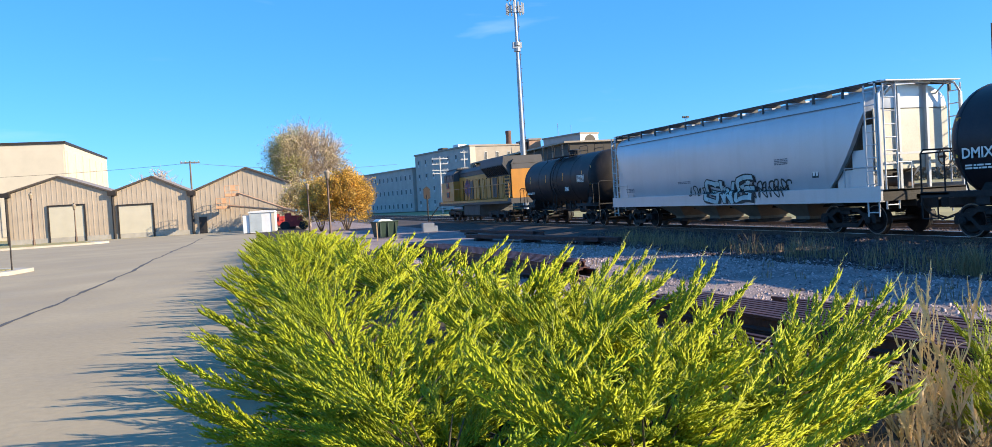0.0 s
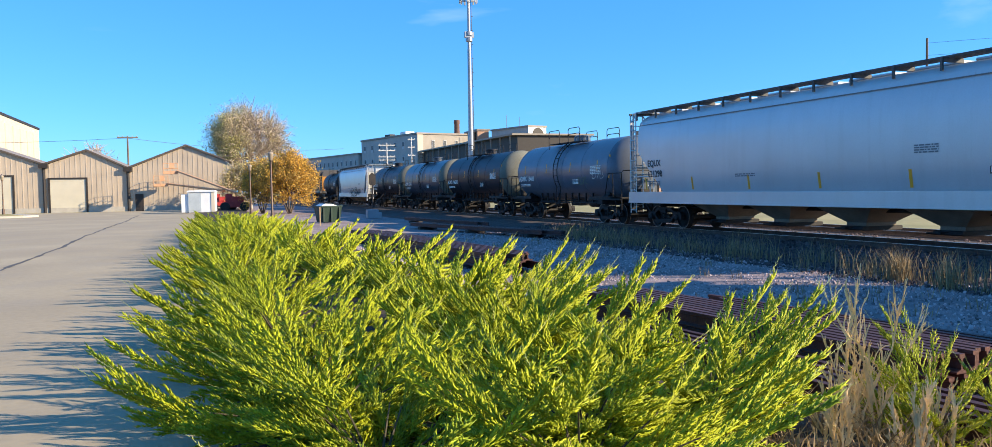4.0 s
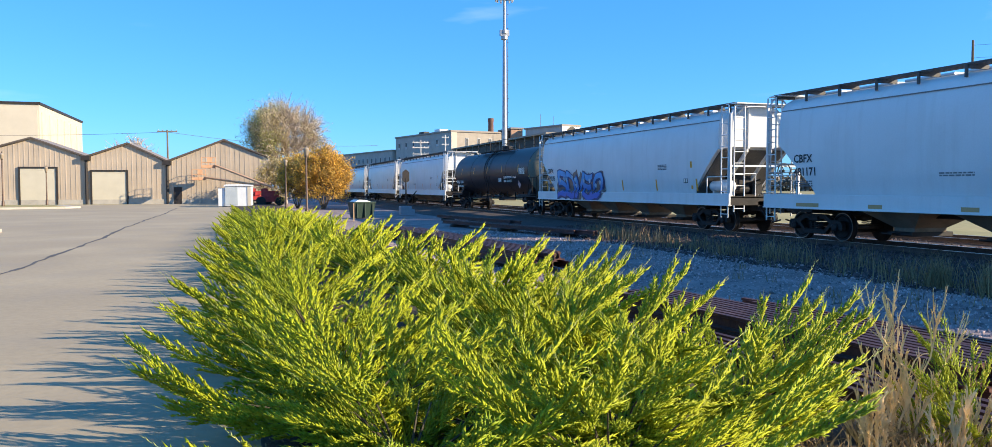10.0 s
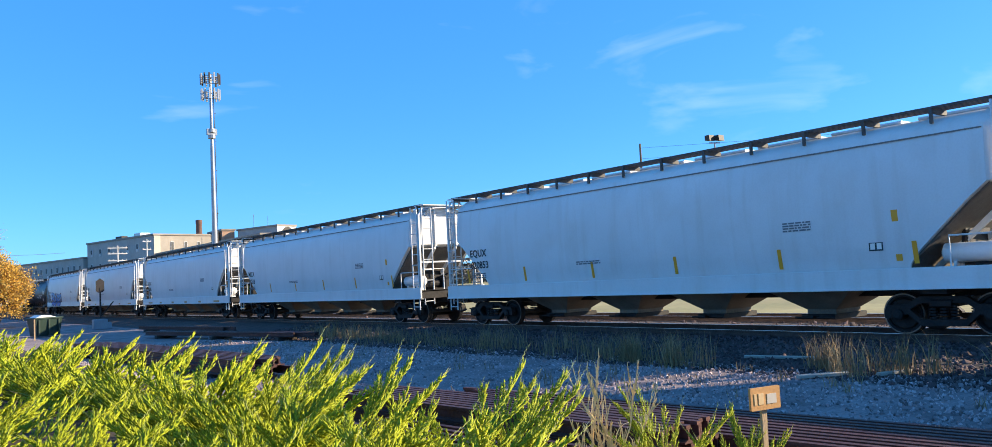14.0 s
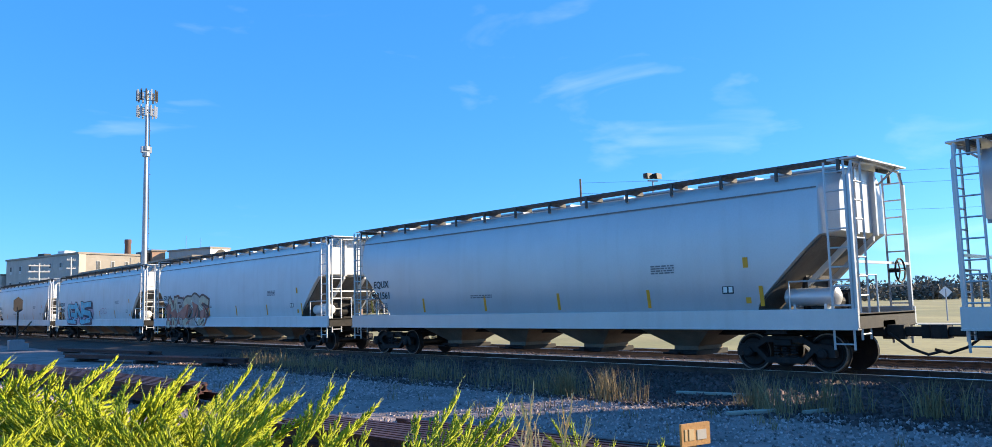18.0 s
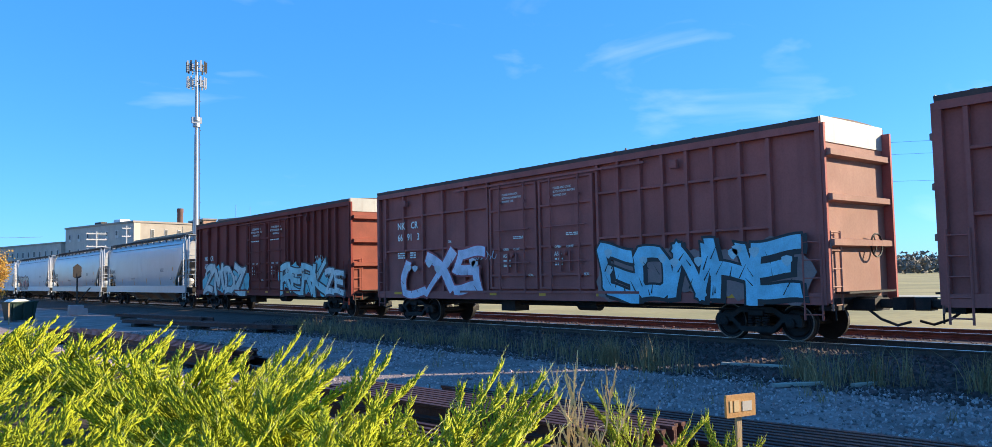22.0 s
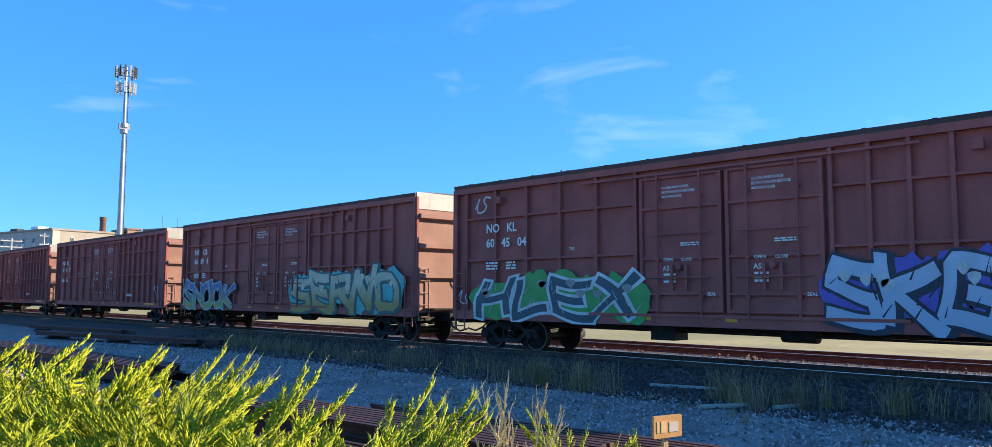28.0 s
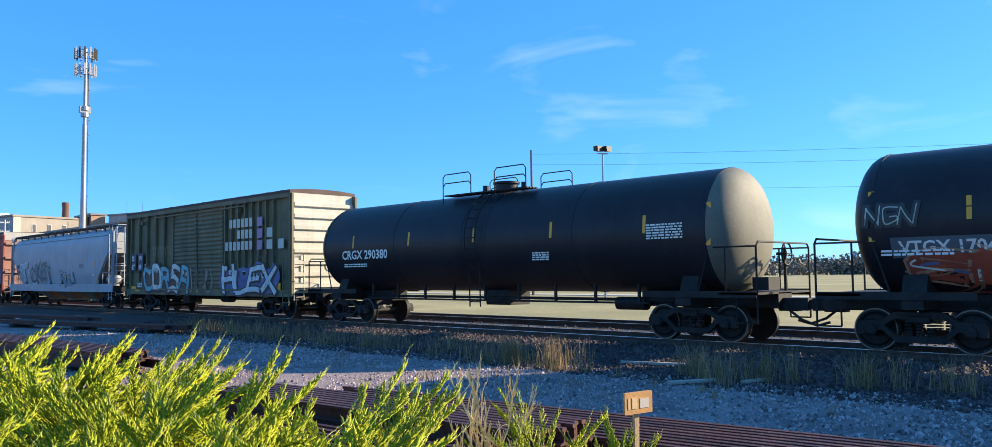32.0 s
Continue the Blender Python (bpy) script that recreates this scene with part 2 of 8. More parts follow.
# ---- geometry ----
class Geo:
    """Vertices and faces of one part."""
    def __init__(self):
        self.v, self.f = [], []

    def add(self, verts, faces):
        k = len(self.v)
        self.v += [tuple(p) for p in verts]
        self.f += [tuple(i + k for i in q) for q in faces]
        return self

    def box(self, x0, x1, y0, y1, z0, z1, b=0.0):
        """A box, its long edges chamfered by b."""
        if b:
            ring = [(x0 + b, z0), (x1 - b, z0), (x1, z0 + b), (x1, z1 - b), (x1 - b, z1), (x0 + b, z1), (x0, z1 - b), (x0, z0 + b)]
            return self.loft([[(x, y, z) for x, z in ring] for y in (y0, y1)])
        v = [(x, y, z) for z in (z0, z1) for y in (y0, y1) for x in (x0, x1)]
        return self.add(v, [(0, 2, 3, 1), (4, 5, 7, 6), (0, 1, 5, 4), (2, 6, 7, 3), (0, 4, 6, 2), (1, 3, 7, 5)])

    def loft(self, rings, caps=True, closed=True):
        n = len(rings[0])
        v = [p for r in rings for p in r]
        f = []
        for i in range(len(rings) - 1):
            for j in range(n if closed else n - 1):
                a, b = i * n + j, i * n + (j + 1) % n
                f.append((a, b, b + n, a + n))
        if caps:
            f += [tuple(range(n))[::-1], tuple(range((len(rings) - 1) * n, len(rings) * n))]
        return self.add(v, f)

    def tube(self, points, r, seg=6, r1=None):
        """A round bar along points, tapering from r to r1."""
        pts = [Vector(p) for p in points]
        rings = []
        for i, p in enumerate(pts):
            d = (pts[min(i + 1, len(pts) - 1)] - pts[max(i - 1, 0)]).normalized()
            a = d.orthogonal().normalized() if i == 0 else (a - d * a.dot(d)).normalized()
            b = d.cross(a)
            k = r if r1 is None else r + (r1 - r) * i / (len(pts) - 1)
            rings.append([p + (a * math.cos(t) + b * math.sin(t)) * k for t in (2 * math.pi * j / seg for j in range(seg))])
        return self.loft(rings)

    def revolve(self, profile, centre, axis="x", seg=20):
        """Rings of (along, radius) turned about an axis through centre."""
        cx, cy, cz = centre
        rings = []
        for s, r in profile:
            ring = []
            for j in range(seg):
                a = 2 * math.pi * j / seg
                c, d = r * math.cos(a), r * math.sin(a)
                ring.append((cx + s, cy + c, cz + d) if axis == "x" else (cx + c, cy + s, cz + d) if axis == "y" else (cx + c, cy + d, cz + s))
            rings.append(ring)
        return self.loft(rings)

    def mesh(self, name, material, smooth=False):
        me = bpy.data.meshes.new(name)
        me.from_pydata(self.v, [], self.f)
        bm = bmesh.new()
        bm.from_mesh(me)
        bmesh.ops.recalc_face_normals(bm, faces=bm.faces)
        bm.to_mesh(me)
        bm.free()
        me.materials.append(material)
        if smooth:
            me.shade_smooth()
            me.set_sharp_from_angle(angle=radians(38))
        return me


def part(name, geo, material, parent=None, label="", smooth=False):
    """One mesh object under a thing or a part."""
    me = geo if isinstance(geo, bpy.types.Mesh) else geo.mesh(name, material, smooth)
    ob = new(name, me)
    ob.parent = parent
    return tagged(ob, label)


def thing(name, label, category, place=(0, 0, 0), turn=0, group="", kind=""):
    ob = new(name)
    ob.matrix_basis = pose(*place, 0, 0, turn)
    return tagged(ob, label, category, group, kind)


def big_mesh(name, verts, faces, material):
    """A mesh from arrays of vertices and of triangles or quads."""
    me = bpy.data.meshes.new(name)
    k = faces.shape[1]
    me.vertices.add(len(verts))
    me.vertices.foreach_set("co", np.asarray(verts, np.float32).ravel())
    me.loops.add(faces.size)
    me.loops.foreach_set("vertex_index", faces.astype(np.int32).ravel())
    me.polygons.add(len(faces))
    me.polygons.foreach_set("loop_start", np.arange(0, faces.size, k, dtype=np.int32))
    me.update(calc_edges=True)
    me.materials.append(material)
    return me


# ---- lettering and paint on the train's near side ----
def words(parent, text, y, z, size, material, x, name="lettering"):
    """Letters that read along -y, facing -x."""
    cu = bpy.data.curves.new(name, "FONT")
    cu.body, cu.size, cu.resolution_u = text, size, 2
    cu.offset = size * (0.022 if size > 0.25 else 0.012)
    holder = bpy.data.objects.new(name, cu)
    me = bpy.data.meshes.new_from_object(holder)
    bpy.data.objects.remove(holder)
    me.transform(Matrix(((0, 0, -1, x), (-1, 0, 0, y), (0, 1, 0, z), (0, 0, 0, 1))))
    if size < 0.2:
        me.materials.clear()
        me.materials.append(material)
        return [tagged(part(name, me, material, parent), kind="stuff")]
    # large letters are parts one by one
    home = list(range(len(me.vertices)))

    def root(i):
        while home[i] != i:
            home[i] = home[home[i]]
            i = home[i]
        return i
    for e in me.edges:
        home[root(e.vertices[0])] = root(e.vertices[1])
    made = {}
    for f in me.polygons:
        g = made.setdefault(root(f.vertices[0]), Geo())
        g.add([me.vertices[i].co for i in f.vertices], [tuple(range(len(f.vertices)))])
    out = []
    for g in made.values():
        letter = bpy.data.meshes.new("letter")
        letter.from_pydata(g.v, [], g.f)
        letter.materials.append(material)
        out.append(part("letter", letter, material, parent))
    bpy.data.meshes.remove(me)
    return out


def small_print(parent, y, z, width, rows, height, material, x, seed=0, name="small_print"):
    """Rows of bars for writing too small to read."""
    rnd, g = random.Random(seed), Geo()
    for i in range(rows):
        u, zz = 0.0, z - i * height * 1.7
        while u < width:
            w = min(height * rnd.uniform(1.5, 5), width - u)
            g.add([(x, y - u, zz), (x, y - u - w, zz), (x, y - u - w, zz + height), (x, y - u, zz + height)], [(0, 1, 2, 3)])
            u += w + height * rnd.uniform(0.5, 1.0)
    return tagged(part(name, g, material, parent), kind="stuff")


def tag_side(z):
    """Spray paint runs on over the sill."""
    return -1.537 if z < 1.41 else hopper_side(z)


PAINTS = {}


def spray(rgb):
    if rgb not in PAINTS:
        PAINTS[rgb] = mat("spray_paint", (min(0.85, rgb[0] * 1.25), min(0.85, rgb[1] * 1.18), rgb[2]), 0.5, vary=0.18, scale=2.5, fine=30, bump=0.03)
    return PAINTS[rgb]


def graffiti(parent, y0, width, z0, height, letters, fills, outline, backing, seed, side, thick=0.17, lean=0.15):
    """A sprayed tag of swelling, hooked strokes: cloud behind, heavy outline, fills, light edges and inner lines."""
    rnd = random.Random(seed)
    blunt = 0.8 if seed % 3 else 0.4
    thick *= 1.35
    layers = [Geo() for _ in range(5 + len(fills))]
    single = []

    def put(geo, pts, off):
        geo.add([(side(z) - off, y, z) for y, z in pts], [tuple(range(len(pts)))])

    def curve(ctrl, n=9):
        out = []
        c = [ctrl[0], *ctrl, ctrl[-1]]
        for i in range(len(ctrl) - 1):
            p0, p1, p2, p3 = (Vector(q) for q in c[i:i + 4])
            for k in range(n):
                t = k / n
                out.append(0.5 * ((2 * p1) + (p2 - p0) * t + (2 * p0 - 5 * p1 + 4 * p2 - p3) * t * t + (3 * p1 - p0 - 3 * p2 + p3) * t ** 3))
        return out + [Vector(ctrl[-1])]

    def brush(geo, pts, w, off, grow=0.0):
        """A stroke that swells in the middle and ends in points."""
        n = len(pts)
        edge = []
        for i, p in enumerate(pts):
            d = pts[min(i + 1, n - 1)] - pts[max(i - 1, 0)]
            d = d.normalized() if d.length > 1e-6 else Vector((1, 0))
            k = w * (blunt + (1 - blunt) * math.sin(math.pi * (i + 0.5) / n) ** 0.6) / 2 + grow
            m = Vector((-d.y, d.x)) * k
            if i == 0:
                p = p - d * (w * 0.5 + grow)
            if i == n - 1:
                p = p + d * (w * (0.9 - 0.6 * (blunt > 0.5)) + grow)
                m = m * (0.95 if blunt > 0.5 else 0.3)
            edge.append((p + m, p - m))
        for (a, b), (c, d) in zip(edge[:-1], edge[1:]):
            put(geo, [(q[0], max(z0 - 0.12, q[1])) for q in (a, c, d, b)], off)

    cell = width / letters
    for k in range(letters):
        yc = y0 - (k + 0.5) * cell
        if backing:
            for _ in range(4):
                cy, cz = yc + rnd.uniform(-0.4, 0.4) * cell, z0 + height * rnd.uniform(0.25, 0.7)
                ry, rz = cell * rnd.uniform(0.4, 0.7), height * rnd.uniform(0.25, 0.45)
                n = 15
                put(layers[0], [(cy + ry * math.cos(6.283 * i / n) * rnd.uniform(0.7, 1.2), max(z0 - 0.1, cz + rz * math.sin(6.283 * i / n) * rnd.uniform(0.7, 1.25))) for i in range(n)], 0.010 + 0.001 * rnd.random())
        w = thick * height * rnd.uniform(1.0, 1.5)
        f, rim = Geo(), Geo()
        single += [("sprayed_outline", rim, outline), ("sprayed_letter", f, fills[k % len(fills)])]

        def pt(u, v):
            u, v = u * 0.9 + rnd.uniform(-0.06, 0.06), 0.06 + v * 0.86 + rnd.uniform(-0.05, 0.05)
            return (yc - u * cell * 1.15 - (v - 0.5) * lean * height, z0 + height * v)
        forms = [
            [[(-0.35, 0.05), (-0.3, 0.5), (-0.4, 0.95)], [(-0.35, 0.9), (0.35, 0.8), (0.1, 0.5), (-0.3, 0.45)], [(-0.1, 0.5), (0.2, 0.3), (0.45, 0.0)]],
            [[(0.4, 0.85), (-0.1, 1.0), (-0.4, 0.7), (0.1, 0.5), (0.4, 0.25), (-0.1, 0.0), (-0.45, 0.15)]],
            [[(-0.4, 0.95), (-0.35, 0.4), (-0.4, 0.0)], [(-0.4, 0.0), (0.1, 0.1), (0.45, 0.05)], [(-0.3, 0.5), (0.3, 0.55)], [(-0.4, 0.95), (0.1, 0.9), (0.45, 1.0)]],
            [[(-0.45, 0.0), (-0.15, 0.6), (0.05, 1.05)], [(0.05, 1.05), (0.2, 0.5), (0.45, 0.0)], [(-0.25, 0.35), (0.3, 0.3)]],
            [[(-0.4, 0.0), (-0.4, 0.9)], [(-0.4, 0.9), (0.0, 0.45), (0.35, 0.05)], [(0.38, 0.0), (0.4, 1.0)]],
            [[(0.35, 0.9), (-0.3, 0.85), (-0.4, 0.4), (-0.1, 0.0), (0.35, 0.15), (0.4, 0.45), (0.05, 0.45)]],
        ]
        for q, raw in enumerate(rnd.choice(forms)):
            pts = curve([pt(u, v) for u, v in raw], 6)
            brush(rim, pts, w, 0.014 + 0.0006 * q, 0.04 + 0.045 * height)
            brush(f, pts, w, 0.019 + 0.0006 * q)
            for _ in range(2):
                a = rnd.randrange(0, max(1, len(pts) - 4))
                o = Vector((rnd.uniform(-0.3, 0.3) * w, rnd.uniform(-0.3, 0.3) * w))
                brush(layers[-2 if rnd.random() < 0.6 else -3], [v + o for v in pts[a:a + 4]], w * rnd.uniform(0.12, 0.3), 0.0235)
            if rnd.random() < 0.5:
                v = rnd.choice(pts)
                brush(layers[-2], [v, v - Vector((0.01, height * rnd.uniform(0.1, 0.3)))], 0.03, 0.0225)
            if rnd.random() < 0.7:
                s = pts[len(pts) // 4: len(pts) // 2 + 1]
                if len(s) > 2:
                    brush(layers[-1], [v + Vector((w * 0.22, w * 0.15)) for v in s], w * 0.12, 0.025)
    names = ["sprayed_cloud", "sprayed_outline"] + ["sprayed_letter"] * len(fills) + ["sprayed_accent", "sprayed_line", "sprayed_highlight"]
    paints = [backing, outline, *fills, backing or tuple(0.5 * q + 0.12 for q in reversed(fills[0])), tuple(0.6 * q for q in outline), (0.7, 0.72, 0.74)]
    for name, geo, rgb in [*single, *zip(names, layers, paints)]:
        if geo.f and rgb:
            me = bpy.data.meshes.new(name)
            me.from_pydata(geo.v, [], geo.f)
            me.materials.append(spray(rgb))
            ob = part(name, me, None, parent)
            if name in ("sprayed_accent", "sprayed_line", "sprayed_highlight", "sprayed_cloud"):
                tagged(ob, kind="stuff")


def faded_spray(top, low, z0, z1):
    """Spray paint that fades from one colour at the foot to another at the top."""
    key = (top, low, z0, z1)
    if key not in PAINTS:
        m = mat("faded_spray_paint", top, 0.5, vary=0.12, scale=2.5, fine=30, bump=0.03)
        n, l = m.node_tree.nodes, m.node_tree.links
        bsdf = n["Principled BSDF"]
        old = bsdf.inputs["Base Color"].links[0].from_socket
        co, sep, rng_, mix = n.new("ShaderNodeTexCoord"), n.new("ShaderNodeSeparateXYZ"), n.new("ShaderNodeMapRange"), n.new("ShaderNodeMix")
        mix.data_type = "RGBA"
        rng_.inputs["From Min"].default_value, rng_.inputs["From Max"].default_value = z0, z1
        mix.inputs[6].default_value = (*low, 1)
        l.new(co.outputs["Object"], sep.inputs[0])
        l.new(sep.outputs["Z"], rng_.inputs["Value"])
        l.new(rng_.outputs["Result"], mix.inputs[0])
        l.new(old, mix.inputs[7])
        l.new(mix.outputs[2], bsdf.inputs["Base Color"])
        PAINTS[key] = m
    return PAINTS[key]


BLOCK = {
    "A": ["0,0 .2,1 .8,1 1,0", ".1,.4 .9,.4"], "B": ["0,0 0,1 .9,.95 .8,.55 0,.5", ".8,.5 1,.1 0,0"], "C": ["1,.9 .3,1 0,.7 0,.25 .3,0 1,.1"],
    "D": ["0,0 0,1 .7,1 1,.7 1,.3 .7,0 0,0"], "E": ["1,1 0,.95 0,.05 1,0", "0,.5 .8,.52"], "G": ["1,1 .1,1 0,.9 0,.1 .1,0 1,0 1,.45 .5,.45"],
    "H": ["0,0 .05,1", "1,0 .95,1", "0,.5 1,.5"], "J": ["1,1 .9,.2 .5,0 0,.25"], "K": ["0,0 0,1", "1,1 .1,.5 1,0"], "L": ["0,1 0,0 1,.05"],
    "M": ["0,0 .1,1 .5,.35 .9,1 1,0"], "N": ["0,0 .05,1 .95,0 1,1"], "O": ["0,.2 0,.85 .2,1 .85,1 1,.8 1,.15 .8,0 .15,0 0,.2"],
    "R": ["0,0 0,1 .9,1 .9,.55 .1,.5", ".45,.5 1,0"], "S": ["1,1 .1,1 0,.6 .9,.45 1,.05 0,0"], "T": ["0,1 1,1", ".5,1 .5,0"],
    "V": ["0,1 .5,0 1,1"], "W": ["0,1 .2,0 .5,.65 .8,0 1,1"], "X": ["0,1 1,0", "1,1 0,0"], "Z": ["0,1 1,1 0,0 1,0"],
}


def glyph(ch, half):
    """A block letter in a unit box, drawn with a flat brush of that half width: points and quads."""
    pts, quads = [], []
    for line in BLOCK[ch]:
        way = [Vector(tuple(float(q) for q in p.split(","))) for p in line.split()]
        dirs = [(b - a).normalized() for a, b in zip(way[:-1], way[1:])]
        for j, d in enumerate(dirs):
            reach = []
            for e in (dirs[j - 1] if j else None, dirs[j + 1] if j + 1 < len(dirs) else None):
                reach.append(half if e is None else half * min(1.0, math.tan(0.5 * d.angle(e))))
            a, b = way[j] - d * reach[0], way[j + 1] + d * reach[1]
            w = Vector((-d.y, d.x)) * half
            k = len(pts)
            for i in range(9):
                m = a.lerp(b, i / 8)
                pts += [m + w * q for q in (1, 0.5, 0, -0.5, -1)]
            quads += [(k + 5 * i + c, k + 5 * i + c + 1, k + 5 * i + c + 6, k + 5 * i + c + 5) for i in range(8) for c in range(4)]
    return np.array([tuple(q) for q in pts]), quads


def piece(parent, text, y0, width, z0, height, fill, outline, seed, side, low=None, cloud=None, spikes=False, swell=0.135, rim=0.06, drop=0.09, edge=None, wild=1.0):
    """A sprayed piece: letters pulled tall and pushed together, each with its own lean and wave, a dark rim, a cast edge, a cloud behind and thin light lines."""
    rnd = random.Random(seed)
    n = len(text)
    cell = width / n
    proud = 1.0 if side is flat_side else 1.8          # the bulging side wants thicker coats

    def lay(name, me, paint, stuff=False):
        me.materials.clear()
        me.materials.append(paint)
        ob = part(name, me, None, parent)
        return tagged(ob, kind="stuff") if stuff else ob
    if cloud:
        g = Geo()
        for k in range(n * 2 + 3):
            cy, cz = y0 - width * (k + 0.6) / (n * 2 + 3), z0 + height * rnd.uniform(0.35, 0.68)
            m = 17
            rr = [rnd.uniform(0.75, 1.15) * (1.0 if not spikes else (1.55 if i % 4 == 1 and i < 9 else 0.8)) for i in range(m)]
            off = 0.007 + 0.0002 * k
            for j in range(5):          # bands from the middle outwards, so that the coat follows the side
                bands = [[(cy + cell * 0.47 * rr[i % m] * q / 5 * math.cos(6.283 * i / m), max(z0 - 0.06, cz + height * 0.43 * rr[i % m] * q / 5 * math.sin(6.283 * i / m))) for i in range(m)] for q in (j, j + 1)]
                g.add([(side(z) - off * proud, y, z) for ring in bands for y, z in ring], [(i, (i + 1) % m, m + (i + 1) % m, m + i) for i in range(m)])
        me = bpy.data.meshes.new("sprayed_cloud")
        me.from_pydata(g.v, [], g.f)
        lay("sprayed_cloud", me, spray(cloud), True)
    lines, glints = Geo(), Geo()
    fills = fill if isinstance(fill, list) else [fill]
    for k, ch in enumerate(text):
        fill = fills[k % len(fills)]
        tall, wide = height * rnd.uniform(0.92, 1.12), cell * rnd.uniform(1.02, 1.18)
        lean, tilt = rnd.uniform(-0.18, 0.22) * wild, rnd.uniform(-0.10, 0.10) * wild
        ph, amp = rnd.uniform(0, 6.28), 0.05 * wild
        yc, zb = y0 - (k + 0.5) * cell, z0 + height * rnd.uniform(-0.03, 0.06)
        for layer, (grow, dy, dz, lift, rgb) in enumerate(((swell + rim, drop, -drop * 0.55, 0.012, outline), (swell + rim, 0.0, 0.0, 0.0155, edge or outline), (swell, 0.0, 0.0, 0.019, fill))):
            if layer == 0 and not drop:
                continue
            co, quads = glyph(ch, grow)
            u, v = co[:, 0] * 0.74 - 0.37, 0.13 + 0.74 * co[:, 1]
            y = yc - u * wide - (v - 0.5) * lean * tall - dy + amp * cell * np.sin(5.0 * v + ph)
            z = zb + v * tall + u * tilt * tall + dz + amp * tall * np.sin(4.0 * u + ph)
            y, z = np.clip(y, -9.28, 9.28), np.maximum(z, z0 - 0.08)
            me = bpy.data.meshes.new("letter")
            me.from_pydata([(side(float(z[i])) - lift * proud - 0.00025 * k - 0.00004 * (i // 45), y[i], z[i]) for i in range(len(z))], [], quads)
            paint = spray(rgb) if layer < 2 or not low else faded_spray(fill, low, z0 + 0.2 * height, z0 + 0.75 * height)
            lay("sprayed_letter" if layer == 2 else "sprayed_outline", me, paint, layer < 2)
        for _ in range(6):
            a, b = rnd.uniform(-0.45, 0.45), rnd.uniform(0.05, 0.75)
            p, q = Vector((yc - a * wide, zb + b * tall)), Vector((yc - (a + rnd.uniform(-0.16, 0.16)) * wide, zb + (b + rnd.uniform(0.1, 0.25)) * tall))
            d = (q - p).normalized()
            w = Vector((-d.y, d.x)) * rnd.uniform(0.010, 0.024)
            lines.add([(side(r.y) - 0.024 * proud, r.x, r.y) for r in (p - w, q - w * 0.3, q + w * 0.3, p + w)], [(0, 1, 2, 3)])
        for _ in range(2):
            a, b = rnd.uniform(-0.4, 0.3), rnd.uniform(0.55, 0.85)
            ring = [(yc - (a + 0.10 * math.cos(t) + 0.03 * math.sin(2 * t)) * wide, zb + (b + 0.09 * math.sin(t)) * tall) for t in (0, 0.8, 1.6, 2.4, 3.2, 4.0, 4.8, 5.6)]
            glints.add([(side(z) - 0.0225 * proud - 0.00025 * k, y, z) for y, z in ring], [tuple(range(8))])
    me = bpy.data.meshes.new("sprayed_glint")
    me.from_pydata(glints.v, [], glints.f)
    lay("sprayed_glint", me, spray(tuple(min(0.75, 0.55 * q + 0.22) for q in fills[0])), True)
    me = bpy.data.meshes.new("sprayed_line")
    me.from_pydata(lines.v, [], lines.f)
    lay("sprayed_line", me, spray(tuple(0.7 * q for q in outline)), True)


def scrawl(parent, y, z, width, height, rgb, seed, side, r=0.012):
    """A thin one-line tag, looped like handwriting that cannot be read."""
    rnd, g = random.Random(seed), Geo()
    n = max(8, int(width / height * 7))
    pts = [(y - width * (k + 1.6 * math.sin(1.7 * k)) / n, z + height * (0.5 + 0.5 * math.sin(1.15 * k + 0.8 * math.sin(0.6 * k + seed))) * rnd.uniform(0.7, 1.0)) for k in range(n)]
    fine = []
    for i in range(n - 1):
        p0, p1, p2, p3 = (Vector(pts[max(0, min(n - 1, i + j))]) for j in (-1, 0, 1, 2))
        for t in (0.0, 0.25, 0.5, 0.75):
            fine.append(0.5 * ((2 * p1) + (p2 - p0) * t + (2 * p0 - 5 * p1 + 4 * p2 - p3) * t * t + (3 * p1 - p0 - 3 * p2 + p3) * t ** 3))
    for i in range(len(fine) - 1):
        d = fine[i + 1] - fine[i]
        d = d.normalized() if d.length > 1e-6 else Vector((1, 0))
        w = Vector((-d.y, d.x)) * r
        g.add([(side(q.y) - 0.011 - 0.0001 * (i % 9), q.x, q.y) for q in (fine[i] - w, fine[i + 1] - w, fine[i + 1] + w, fine[i] + w)], [(0, 1, 2, 3)])
    me = bpy.data.meshes.new("sprayed_scrawl")
    me.from_pydata(g.v, [], g.f)
    me.materials.append(spray(rgb))
    tagged(part("sprayed_scrawl", me, None, parent), kind="stuff")


def reflectors(parent, ys, z, side, w=0.1, h=0.46):
    for y in ys:
        g = Geo()
        g.add([(side(z + q) - 0.012, y - p, z + q) for p, q in ((0, 0), (w, 0), (w, h), (0, h))], [(0, 1, 2, 3)])
        part("reflector", g, M_YELLOW, parent)


# ---- running gear, built once ----
def wheelset_mesh(r=0.43):
    g = Geo()
    for s in (-1, 1):
        prof = [(-0.07, 0.1), (-0.07, r - 0.13), (-0.03, r - 0.1), (-0.07, r - 0.07), (-0.07, r), (0.05, r + 0.004), (0.062, r + 0.028), (0.09, r + 0.028), (0.09, 0.1)]
        g.revolve([(s * 0.745 - s * 0.0 + (-k if s > 0 else k), q) for k, q in prof], (0, 0, 0), "x", 26)
    g.tube([(-1.05, 0, 0), (1.05, 0, 0)], 0.08, 10)
    return g.mesh("wheelset", M_STEEL, True)


